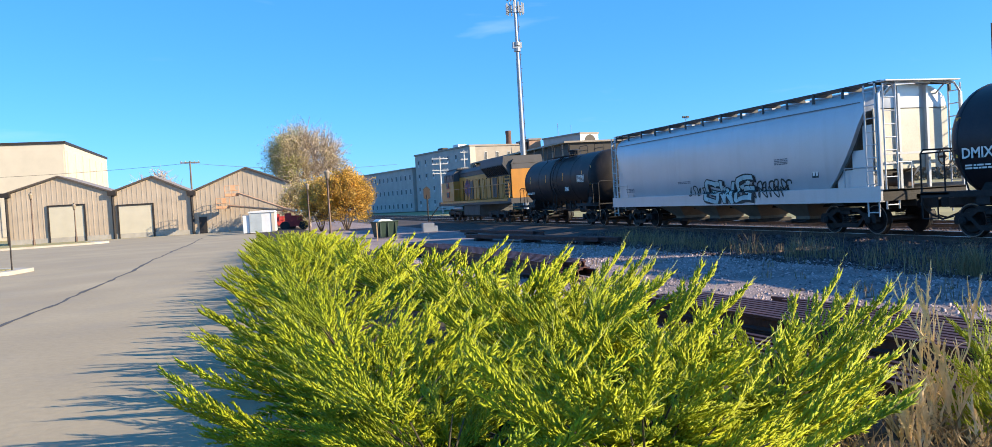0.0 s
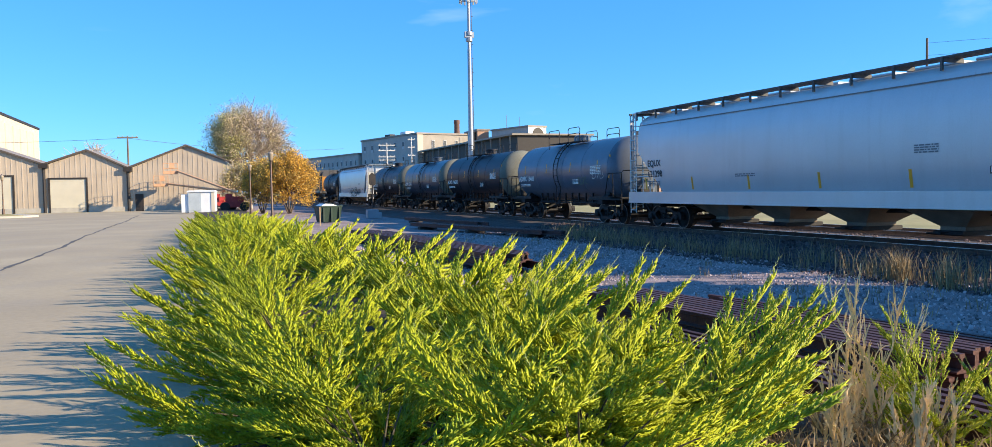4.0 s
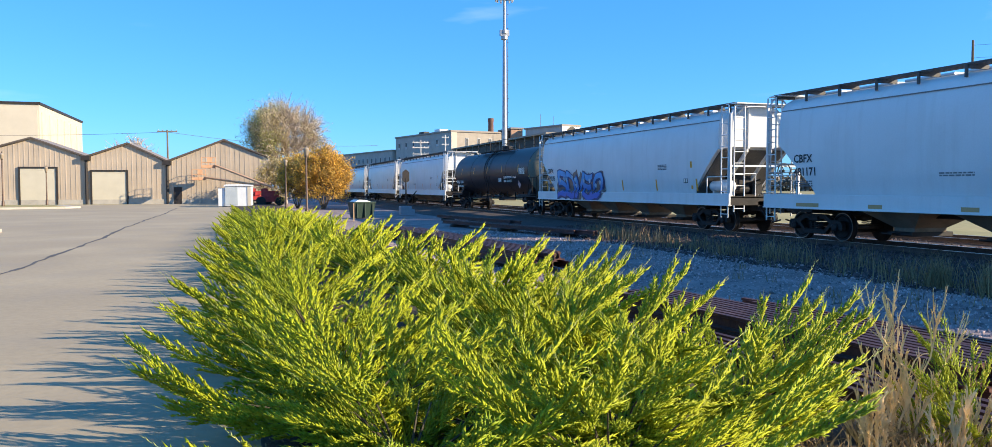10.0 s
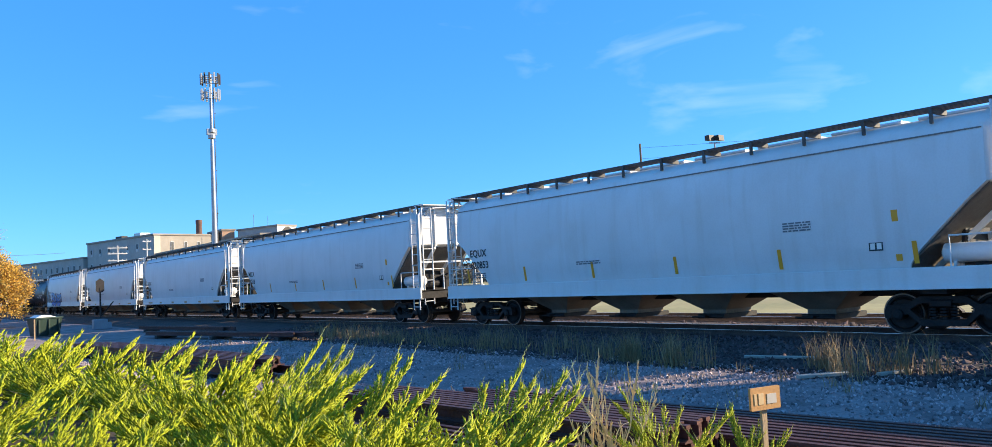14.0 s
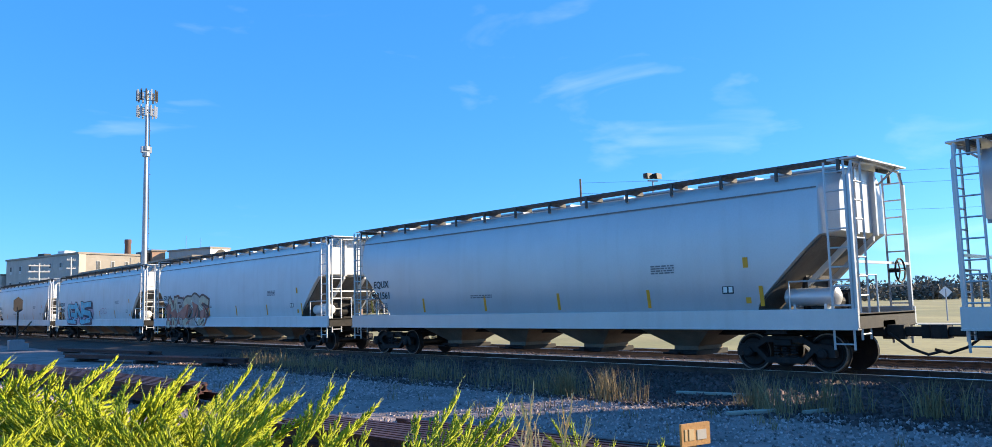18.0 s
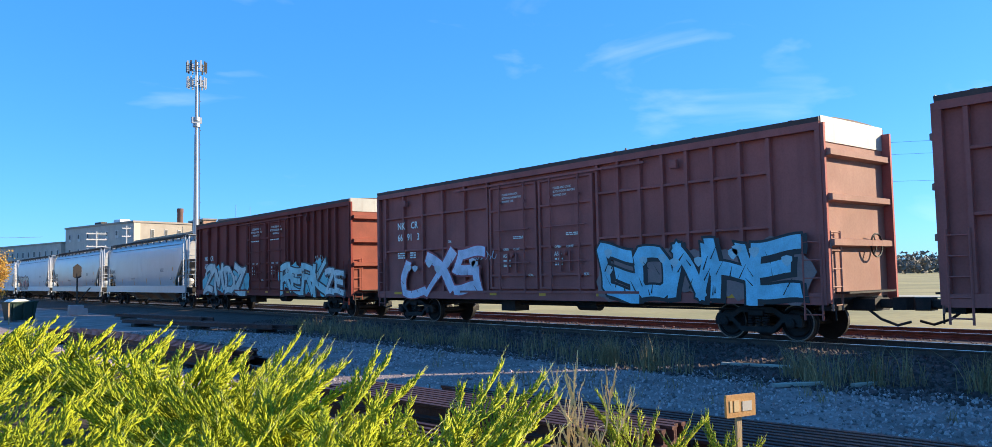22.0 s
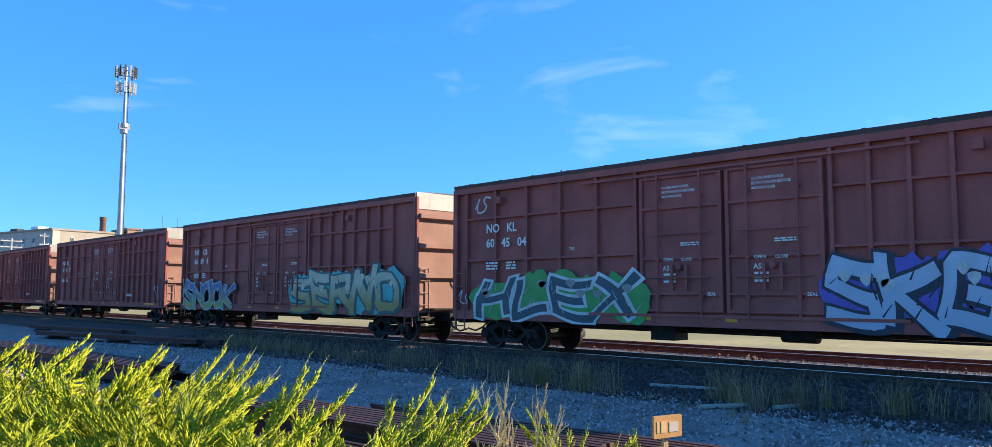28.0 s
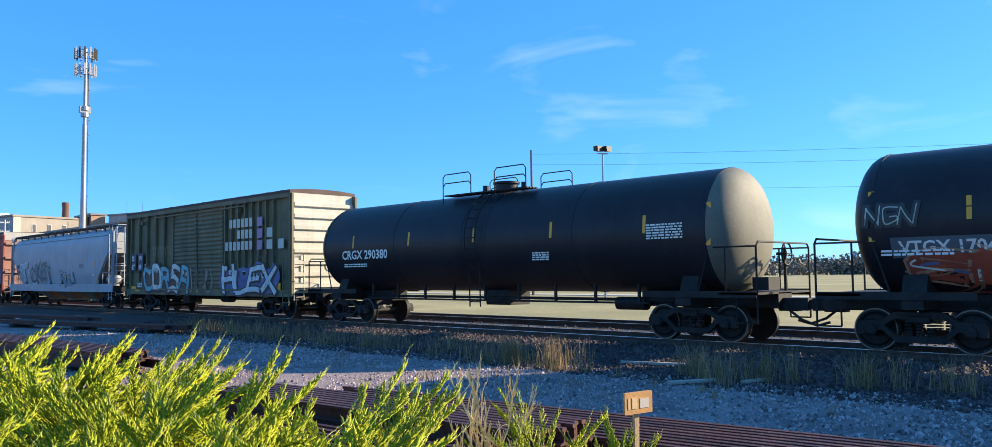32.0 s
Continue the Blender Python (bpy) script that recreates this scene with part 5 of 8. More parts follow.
BOXES = [
    (-302.2, M_BOX_RED, "NK    CR", "662   94", "rusty red box car with pale grey and turquoise spray paint"),
    (-323.2, M_BOX_BROWN, "NK    CR", "66   91   3", "brown box car with lilac and sky blue spray paint"),
    (-344.3, M_BOX_BROWN, "NK    CR", "67   04   9", "brown box car with teal and purple spray paint"),
    (-365.3, M_BOX_BROWN, "NK    CR", "66   69   5", "brown box car with green and white tag over the wheels"),
    (-385.9, M_BOX_BROWN, "NO   KL", "60   45   37", "plain brown box car"),
    (-406.8, M_BOX_BROWN, "NK    CR", "66   69   8", "brown box car with blue, cream and tan spray paint"),
    (-427.5, M_BOX_BROWN, "NO   KL", "60   45   04", "brown box car with white letters on green and blue"),
]
INK, PALE = (0.012, 0.014, 0.02), (0.55, 0.59, 0.64)
TAGS = [
    [dict(text="ZMDZ", y0=7.75, width=6.0, height=1.5, fill=(0.50, 0.53, 0.55), outline=(0.03, 0.035, 0.05), cloud=(0.10, 0.42, 0.52), wild=1.5),
     dict(text="RERK", y0=-2.6, width=4.6, height=1.45, fill=(0.34, 0.55, 0.62), outline=INK, cloud=(0.12, 0.45, 0.55)),
     dict(text="ZE", y0=-7.2, width=1.7, height=1.2, fill=PALE, outline=(0.05, 0.05, 0.07), swell=0.14)],
    [dict(text="LXS", y0=7.5, width=4.9, height=1.5, fill=(0.56, 0.54, 0.72), outline=(0.34, 0.05, 0.06), edge=(0.36, 0.06, 0.08), wild=1.8, drop=0, rim=0.045),
     dict(text="GONHE", y0=-2.75, width=6.0, height=1.4, fill=(0.20, 0.53, 0.76), outline=INK, cloud=(0.20, 0.13, 0.14), swell=0.15)],
    [dict(text="LEND", y0=6.9, width=5.1, height=1.42, fill=(0.03, 0.42, 0.42), outline=(0.01, 0.06, 0.08), cloud=(0.30, 0.13, 0.33), wild=1.4),
     dict(text="OSKRKE", y0=-1.7, width=7.3, height=1.45, fill=[(0.46, 0.15, 0.25), (0.46, 0.15, 0.25), (0.60, 0.55, 0.68)], low=(0.34, 0.27, 0.16), outline=(0.035, 0.02, 0.03), cloud=(0.05, 0.32, 0.74), spikes=True, wild=1.6)],
    [dict(text="BER", y0=9.0, width=3.6, height=1.25, fill=(0.05, 0.12, 0.12), low=(0.08, 0.22, 0.10), outline=(0.42, 0.50, 0.52), drop=0, rim=0.035, swell=0.10, wild=1.6)],
    [],
    [dict(text="SNOOK", y0=8.9, width=5.2, height=1.2, fill=(0.04, 0.14, 0.28), low=(0.30, 0.34, 0.10), outline=(0.02, 0.04, 0.07), edge=(0.22, 0.44, 0.55), wild=1.6),
     dict(text="SERNO", y0=-1.5, width=7.0, height=1.5, fill=(0.54, 0.52, 0.36), low=(0.36, 0.27, 0.07), outline=(0.02, 0.10, 0.11), cloud=(0.04, 0.38, 0.42), swell=0.14)],
    [dict(text="HLEX", y0=8.2, width=5.9, height=1.3, fill=(0.035, 0.075, 0.11), outline=(0.48, 0.55, 0.62), cloud=(0.05, 0.30, 0.08), drop=0, rim=0.085, swell=0.11, wild=1.4),
     dict(text="SKGLER", y0=-2.5, width=6.4, height=1.5, fill=(0.50, 0.55, 0.64), low=(0.42, 0.48, 0.58), outline=(0.02, 0.025, 0.05), cloud=(0.10, 0.09, 0.45))],
]
for (front, paint, a, b, label), tags in zip(BOXES, TAGS):
    red = paint is M_BOX_RED
    c = box_car(front, 18.7, paint, label, a, b, end_paint=M_RED_END if red else M_BOX_END, **(dict(dc=-0.75, mark_z=2.38, rails=(), big_print=True) if red else {}))
    for k, tag in enumerate(tags):
        piece(c, z0=0.92, seed=len(CARS) * 10 + k, side=flat_side, **tag)
    CARS.append(c)
scrawl(CARS[-7], -6.2, 2.45, 0.9, 0.3, (0.4, 0.42, 0.44), 3, flat_side)
scrawl(CARS[-6], 3.1, 2.2, 1.2, 0.3, (0.45, 0.47, 0.6), 4, flat_side)
scrawl(CARS[-5], 1.4, 1.3, 0.8, 0.7, (0.05, 0.32, 0.74), 5, flat_side, 0.05)
for y, z, w, q in ((9.1, 2.7, 0.9, 1.0), (7.9, 2.85, 0.7, 0.5), (7.9, 2.15, 0.7, 0.5), (-1.0, 1.4, 0.9, 0.5)):
    scrawl(CARS[-4], y, z, w, q, (0.36, 0.42, 0.58) if y > 0 else (0.30, 0.16, 0.12), int(y * 3) + 40, flat_side)
scrawl(CARS[-3], -8.0, 1.3, 0.9, 0.9, (0.45, 0.5, 0.62), 9, flat_side, 0.02)
scrawl(CARS[-2], 9.2, 1.1, 0.7, 1.4, (0.5, 0.52, 0.56), 10, flat_side, 0.02)
scrawl(CARS[-2], -8.1, 2.0, 0.8, 0.25, (0.4, 0.3, 0.3), 11, flat_side)
scrawl(CARS[-1], 8.35, 4.1, 0.7, 0.5, (0.55, 0.55, 0.58), 12, flat_side, 0.025)
scrawl(CARS[-1], 9.1, 1.35, 0.5, 0.45, (0.5, 0.52, 0.6), 13, flat_side, 0.02)
scrawl(CARS[-1], -8.3, 2.0, 0.8, 0.9, (0.36, 0.16, 0.05), 14, flat_side)
c = hopper_car(-448.25, 17.9, M_HOPPERS[3], 3, "weathered blue-grey covered hopper car with pencil-thin tags", marks="AEX", number="8515", stripes=4, mark_z=2.04)
piece(c, "T", 6.6, 1.5, 1.45, 1.25, (0.34, 0.40, 0.50), (0.07, 0.10, 0.16), 71, tag_side, edge=(0.5, 0.55, 0.6), swell=0.14)
piece(c, "CKET", 4.6, 4.0, 1.42, 1.2, (0.11, 0.13, 0.18), (0.05, 0.06, 0.08), 72, tag_side, edge=(0.45, 0.5, 0.56), drop=0, rim=0.04, wild=1.3)
piece(c, "RJ", -0.9, 2.4, 1.2, 1.0, (0.30, 0.34, 0.42), (0.05, 0.06, 0.08), 73, tag_side, drop=0, swell=0.08, rim=0.04, wild=1.6)
CARS.append(c)
c = box_car(-467.9, 15.6, M_BOX_OLIVE, "grimy dark olive box car with pale blue spray paint", end_paint=M_CREAM, cap=False, ribs=(1.3, 1.75, 2.2, 2.65, 3.1, 3.55, 4.0, 4.45), style="slide", height=5.02, rails=(), mark_z=1.9)
olive_marks(c)
piece(c, "CORSA", 5.6, 5.0, 0.93, 1.25, [(0.07, 0.34, 0.46), (0.50, 0.54, 0.58)], INK, 81, flat_side, cloud=(0.05, 0.04, 0.04), wild=1.5, swell=0.11, rim=0.07)
piece(c, "HLEX", -2.5, 4.3, 0.93, 1.2, (0.50, 0.55, 0.64), INK, 82, flat_side, cloud=(0.05, 0.10, 0.30), swell=0.11)
scrawl(c, 4.6, 2.75, 2.2, 0.5, (0.28, 0.25, 0.18), 83, flat_side)
scrawl(c, -5.4, 2.35, 1.6, 0.4, (0.05, 0.05, 0.06), 84, flat_side)
for k, (y, w, rgb) in enumerate(((1.2, 1.1, (0.28, 0.22, 0.17)), (0.2, 1.2, (0.10, 0.07, 0.06)), (-0.8, 1.0, (0.22, 0.19, 0.18)))):
    scrawl(c, y, 1.0, w, 1.2, rgb, 85 + k, flat_side, 0.06)
CARS.append(c)
CARS.append(tank_car(-485.2, 16.5, 1.52, M_TANKS[0], "long black tank car with a dusty grey head", "CRGX 290380", dusty=M_DUSTY_END, mark_in=1.7, mark_size=0.42))
CARS.append(tank_car(-504.1, 16.5, 1.47, M_TANKS[0], "black tank car with faded red paint patch", dusty=M_DUSTY_END))
vtgx_marks(CARS[-1])


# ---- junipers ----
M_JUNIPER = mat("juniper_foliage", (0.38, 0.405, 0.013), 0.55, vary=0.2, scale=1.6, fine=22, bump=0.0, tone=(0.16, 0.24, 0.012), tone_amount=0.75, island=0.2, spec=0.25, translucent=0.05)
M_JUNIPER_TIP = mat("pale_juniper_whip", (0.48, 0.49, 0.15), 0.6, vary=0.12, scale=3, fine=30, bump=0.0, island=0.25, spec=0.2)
M_TWIG = mat("juniper_bark", (0.07, 0.055, 0.03), 0.9, vary=0.3, scale=6, fine=40, bump=0.4)


def unit(v):
    return v / (np.linalg.norm(v) + 1e-9)


def cones(base, way, length, radius):
    """Pointed three-sided cords as arrays of vertices and triangles."""
    side = np.cross(way, np.array([0.31, 0.52, 0.79]))
    side /= np.linalg.norm(side, axis=1)[:, None] + 1e-9
    other = np.cross(way, side)
    r = radius[:, None]
    ring = [base + (side * math.cos(a) + other * math.sin(a)) * r for a in (0.0, 2.094, 4.189)]
    v = np.stack([*ring, base + way * length[:, None]], 1).reshape(-1, 3)
    k = np.arange(len(base))[:, None] * 4
    return v, np.concatenate([k + q for q in ([0, 1, 3], [1, 2, 3], [2, 0, 3])])


def frond(rng, shoots, cords, thick):
    """A lance-shaped frond of unit length along +x: shoots on both sides and above, each clothed in short cords that point forward."""
    bend, sway = rng.uniform(0.04, 0.16), rng.uniform(-0.07, 0.07)

    def stem(s):
        return np.array([s, sway * math.sin(3 * s), bend * s * s])
    base, way, length, radius = [], [], [], []

    def cord(p, d, ln, r):
        base.append(p), way.append(unit(d)), length.append(ln), radius.append(r)
    for i in range(8):
        cord(stem(i / 8), stem((i + 1) / 8) - stem(i / 8), 0.16, thick * (1.1 - 0.06 * i))
    for i in range(shoots):
        s = 0.03 + 0.93 * (i + rng.uniform(0, 0.8)) / shoots
        turn = (1 if i % 2 else -1) * rng.uniform(0.15, 1.5)
        y, z = math.sin(turn), 0.75 * math.cos(turn) - 0.12
        ln = (0.36 * (1.0 - s) ** 0.8 * min(1.0, 0.5 + 2.0 * s) + 0.05) * rng.uniform(0.7, 1.25)
        open_ = rng.uniform(0.42, 0.72) * (1 - 0.35 * s)
        d = unit(np.array([1.0, open_ * y, open_ * z + 0.12]))
        p = stem(s)
        cord(p, d, ln * 0.8, thick * 0.7)
        n = max(2, int(round(cords * ln / 0.25)))
        for k in range(n):
            q = 0.10 + 0.9 * (k + rng.uniform(0, 0.7)) / n
            a = 2.4 * k + rng.uniform(-0.5, 0.5)
            e = d + 0.8 * np.array([0.1, math.cos(a), 0.8 * math.sin(a) + 0.25])
            cord(p + d * ln * q * 0.95, e, rng.uniform(0.045, 0.085) * (1.1 - 0.4 * q), thick * rng.uniform(0.8, 1.2))
        cord(p + d * ln * 0.75, d + np.array([0, 0, 0.1]), 0.10, thick * 0.9)
    return cones(np.array(base), np.array(way), np.array(length), np.array(radius))


def whip(rng):
    """The bare pale end of a leader, of unit length along +x."""
    n = 9
    p = np.array([[k / n, 0.02 * math.sin(4 * k / n), 0.10 * (k / n) ** 2] for k in range(n)])
    d = np.array([unit(np.array([1.0, 0.35 * (1 if k % 2 else -1) * (k % 3 > 0), 0.12 + 0.2 * (k % 2)])) for k in range(n)])
    return cones(p, d, np.full(n, 0.19), np.linspace(0.019, 0.010, n))


def juniper_foliage(seed, radius, height, limbs, per_limb, shoots, cords, thick, size, lift=0.0):
    """Arching limbs round the root; each limb is a separate fan of fronds that ends in a long pointed leader."""
    rng = np.random.default_rng(seed)
    kinds = [frond(rng, shoots, cords, thick) for _ in range(6)]
    tip = whip(rng)
    vs, fs, total = [], [], 0
    ws, wf, wtotal = [], [], 0
    stems = Geo()

    def place(o, a2, el, ln, v, roll):
        fwd = np.array([math.cos(a2) * math.cos(el), math.sin(a2) * math.cos(el), math.sin(el)])
        left = np.array([-math.sin(a2), math.cos(a2), 0])
        up = np.cross(fwd, left)
        l2, u2 = left * math.cos(roll) + up * math.sin(roll), -left * math.sin(roll) + up * math.cos(roll)
        return o + (v[:, :1] * fwd + v[:, 1:2] * l2 + v[:, 2:] * u2) * ln, o + (fwd + u2 * 0.09) * ln
    for i in range(limbs):
        az = 2.39996 * i + rng.uniform(-0.25, 0.25)
        u = ((i * 0.618) % 1.0)
        reach = radius * (0.18 + 0.62 * u)
        rise = height * rng.uniform(0.75, 1.05) * (1.15 - 0.62 * u)
        az = math.atan2(0.9 * math.sin(az), math.cos(az) + 0.55)          # the shrub leans to one side
        out = np.array([math.cos(az), math.sin(az), 0.0])
        lat = np.array([-math.sin(az), math.cos(az), 0.0])

        def limb(s):
            return out * reach * s + np.array([0, 0, 0.03 + rise * s ** 0.85])
        stems.tube([tuple(limb(s)) for s in (0, 0.3, 0.6, 0.85)], 0.011, 5, 0.004)
        for k in range(per_limb):
            leader = k == per_limb - 1
            s = 0.12 + 0.86 * (k + rng.uniform(0, 0.6)) / per_limb
            hand = 1 if (k + i) % 2 else -1
            o = limb(0.95 if leader else s) + (0 if leader else lat * hand * rng.uniform(0.0, 0.12))
            if not leader:
                o = o * [1, 1, rng.uniform(0.45, 1.0)]
            a2 = az + (rng.normal(0, 0.10) if leader else hand * rng.uniform(0.1, 0.75))
            el = radians(rng.uniform(24, 36) if leader else rng.uniform(0, 30)) + lift * (0.6 + 0.4 * leader)
            ln = size * (rng.uniform(0.95, 1.2) if leader else rng.uniform(0.6, 1.0))
            v, f = kinds[rng.integers(6)]
            pts, end = place(o, a2, el, ln, v, rng.normal(0, 0.35))
            vs.append(pts)
            fs.append(f + total)
            total += len(v)
            if (leader and rng.random() < 0.8) or rng.random() < 0.07:
                wv, _ = place(end - 0.05 * ln * np.array([math.cos(a2), math.sin(a2), 0.5]), a2, el + 0.12, 0.16 * rng.uniform(0.6, 1.2), tip[0], 0.0)
                ws.append(wv)
                wf.append(tip[1] + wtotal)
                wtotal += len(wv)
    return np.concatenate(vs), np.concatenate(fs), np.concatenate(ws), np.concatenate(wf), stems


def juniper(place, turn, kind, scale=(1, 1, 1)):
    t = thing("juniper_shrub", "low spreading juniper shrub with feathery yellow-green sprays", "shrub", place, turn, "junipers along the drive")
    part("foliage", kind[0], None, t)
    tagged(part("pale_shoot_tip", kind[1], None, t), kind="stuff")
    part("branchwork", kind[2], None, t)
    t.scale = scale
    return t


def juniper_kind(*args):
    v, f, wv, wf, st = juniper_foliage(*args)
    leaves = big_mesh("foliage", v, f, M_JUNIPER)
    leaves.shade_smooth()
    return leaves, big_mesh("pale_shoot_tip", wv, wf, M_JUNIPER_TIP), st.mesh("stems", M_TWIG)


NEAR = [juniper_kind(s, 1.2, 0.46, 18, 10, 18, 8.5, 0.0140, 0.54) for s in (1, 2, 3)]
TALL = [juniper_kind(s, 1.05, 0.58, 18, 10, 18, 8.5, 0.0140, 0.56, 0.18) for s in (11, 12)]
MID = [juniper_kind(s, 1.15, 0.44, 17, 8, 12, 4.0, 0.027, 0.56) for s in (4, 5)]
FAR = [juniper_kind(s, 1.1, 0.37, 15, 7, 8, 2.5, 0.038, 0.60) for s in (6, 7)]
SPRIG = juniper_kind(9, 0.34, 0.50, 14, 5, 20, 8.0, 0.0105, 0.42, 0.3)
rnd = random.Random(8)
for x, y, turn, k, high in ((0.85, 4.1, 200, 1, 1), (0.72, 5.2, 165, 2, 1), (0.72, 6.4, 190, 0, 1), (0.75, 7.6, 170, 1, 1), (1.75, 3.55, 240, 2, 1), (2.1, 4.2, 300, 0, 0.9), (2.35, 6.1, 20, 1, 1.05), (2.5, 8.0, 350, 2, 1.05), (1.5, 4.9, 100, 1, 0.65), (1.5, 6.7, 150, 2, 0.6)):
    juniper((x, y, 0.03), turn, NEAR[k], (1.0, 1.0, high))
for x, y, turn, k, high in ((3.05, 4.35, 10, 0, 0.88), (2.6, 5.25, 10, 1, 0.92), (2.85, 7.1, 15, 0, 0.96)):
    juniper((x, y, 0.0), turn, TALL[k], (1.0, 1.0, high))
juniper((4.45, 3.85, -0.18), 130, SPRIG)
juniper((4.9, 3.5, -0.22), 60, SPRIG, (0.75, 0.75, 0.85))
for i in range(8):
    y = 8.8 + i * 1.9
    for x, turn in ((0.68, 180), (2.6 - 0.11 * max(0.0, y - 10.5), 0)):
        juniper((x + rnd.uniform(-0.12, 0.12), y + rnd.uniform(-0.35, 0.35), 0.03), turn + rnd.uniform(-30, 30), MID[(i + (x > 1)) % 2], (1.0, 1.0, 1.15 if x > 1 else 1.0))
for i in range(7):
    for x, turn in ((0.8, 180), (1.6, 0)):
        juniper((x + rnd.uniform(-0.15, 0.15), 24.2 + i * 1.9 + rnd.uniform(-0.4, 0.4), 0.03), turn + rnd.uniform(-30, 30), FAR[(i + (x > 1)) % 2])


# ---- buildings ----
M_CLAD = mat("tan_ribbed_steel_cladding", (0.48, 0.385, 0.285), 0.6, vary=0.06, scale=0.6, fine=20, bump=0.03, streak=0.25, dirt=(0.2, 0.15, 0.11), dirt_amount=0.15, by_object=0.12)
M_DOOR = mat("pale_beige_roller_door", (0.56, 0.50, 0.38), 0.6, vary=0.05, scale=1, fine=20, bump=0.03)
M_ROOF = mat("dull_brown_steel_roof", (0.26, 0.215, 0.175), 0.6, vary=0.12, scale=0.8, fine=20, bump=0.05)
M_DARK = mat("dark_bronze_metal", (0.035, 0.028, 0.024), 0.6, 0.2, vary=0.15, scale=3, fine=30, bump=0.05)
M_TRIM = mat("dark_brown_trim", (0.10, 0.075, 0.058), 0.6, vary=0.15, scale=2, fine=25, bump=0.05)
M_PLINTH = mat("pale_concrete", (0.42, 0.38, 0.32), 0.9, vary=0.12, scale=1.5, fine=25, bump=0.2)
M_CREAMWALL = mat("cream_precast_panel", (0.52, 0.46, 0.37), 0.85, vary=0.06, scale=0.5, fine=15, bump=0.08)
M_BUFF = mat("buff_brick", (0.35, 0.305, 0.25), 0.9, vary=0.1, scale=0.6, fine=12, bump=0.1)
M_GREYWALL = mat("grey_brick", (0.43, 0.40, 0.37), 0.9, vary=0.1, scale=0.5, fine=12, bump=0.1, streak=0.3, dirt=(0.25, 0.24, 0.23))
M_ORANGEBRICK = mat("orange_brick", (0.44, 0.27, 0.18), 0.9, vary=0.12, scale=1, fine=15, bump=0.1)
M_CHIMNEY = mat("dark_red_brick", (0.15, 0.085, 0.068), 0.9, vary=0.15, scale=1, fine=15, bump=0.1)
M_GALV = mat("galvanised_steel", (0.33, 0.34, 0.36), 0.45, 0.6, vary=0.1, scale=1.5, fine=20, bump=0.03)

M_PALESILL = mat("pale_window_surround", (0.55, 0.55, 0.55), 0.8, vary=0.1, scale=1, fine=10, bump=0.05)
M_DULLPANE = mat("dull_dark_pane", (0.05, 0.055, 0.06), 0.55, vary=0.2, scale=0.5, fine=5, bump=0.0, by_object=0.4)
M_POST = M_ROOF
FACADE_TURN = -6.0
FU = Vector((math.cos(radians(6)), -math.sin(radians(6)), 0))
V23 = Vector((-6.3, 87.8, -0.1))          # valley between the middle and the tall shed


def shed(start, width, eave_l, eave_r, apex, apex_at, label, door=None, side_door=None):
    """A gabled shed; start: how far its near left corner lies along the row of facades from V23."""
    o = V23 + FU * start
    t = thing("warehouse_shed", label, "warehouse", tuple(o), FACADE_TURN, "row of gabled sheds")
    d = 4.5
    prof = [(0, 0), (width, 0), (width, eave_r), (apex_at, apex), (0, eave_l)]
    g = Geo()
    g.loft([[(x, y, z) for x, z in prof] for y in (0, d)])
    part("wall", g, M_CLAD, t)
    n = int(width / 0.46)
    for i in range(n + 1):
        x = width * i / n
        top = eave_l + (apex - eave_l) * x / apex_at if x < apex_at else eave_r + (apex - eave_r) * (width - x) / (width - apex_at)
        if door and door[0] - 0.1 < x < door[1] + 0.1:
            z0 = door[2] + 0.1
        elif side_door and side_door[0] - 0.1 < x < side_door[1] + 0.1:
            z0 = side_door[2] + 0.05
        else:
            z0 = 0.55
        part("cladding_rib", Geo().box(x - 0.05, x + 0.05, -0.02, 0.0, z0, top - 0.05), M_CLAD, t)
    for x0, z0, x1, z1 in ((-0.15, eave_l, apex_at, apex), (apex_at, apex, width + 0.15, eave_r)):
        g = Geo()
        g.loft([[(x0, y, z0), (x1, y, z1), (x1, y, z1 + 0.16), (x0, y, z0 + 0.16)] for y in (-0.22, d)])
        part("roof", g, M_ROOF, t)
        g = Geo()
        g.loft([[(x0, y, z0 + 0.02), (x1, y, z1 + 0.02), (x1, y, z1 + 0.18), (x0, y, z0 + 0.18)] for y in (-0.27, -0.22)])
        part("barge_trim", g, M_TRIM, t)
    part("plinth", Geo().box(0, width, -0.10, 0.0, -0.2, 0.52), M_PLINTH, t)
    if door:
        a, b, z = door
        dr = part("roller_door", Geo().box(a, b, -0.09, -0.01, 0.05, z), M_DOOR, t)
        for k in range(int(z / 0.3)):
            part("door_slat", Geo().box(a, b, -0.097, -0.09, 0.1 + k * 0.3, 0.38 + k * 0.3), M_DOOR, dr)
        g = Geo()
        g.box(a - 0.16, a, -0.16, 0.0, 0, z + 0.16)
        g.box(b, b + 0.16, -0.16, 0.0, 0, z + 0.16)
        g.box(a, b, -0.16, 0.0, z, z + 0.16)
        part("door_frame", g, M_DARK, dr)
    if side_door:
        a, b, z = side_door
        part("personnel_door", Geo().box(a, b, -0.12, -0.02, 0.05, z), M_DARK, t)
    g = Geo()
    g.tube([(0, -0.14, 0), (0, -0.14, eave_l - 0.2)], 0.14, 8)
    g.loft([[(x, y, z) for x, y in ((-0.4, -0.45), (0.4, -0.45), (0.4, 0), (-0.4, 0))] for z in (eave_l - 0.25, eave_l + 0.18)])
    part("downpipe", g, M_DARK, t)
    return t


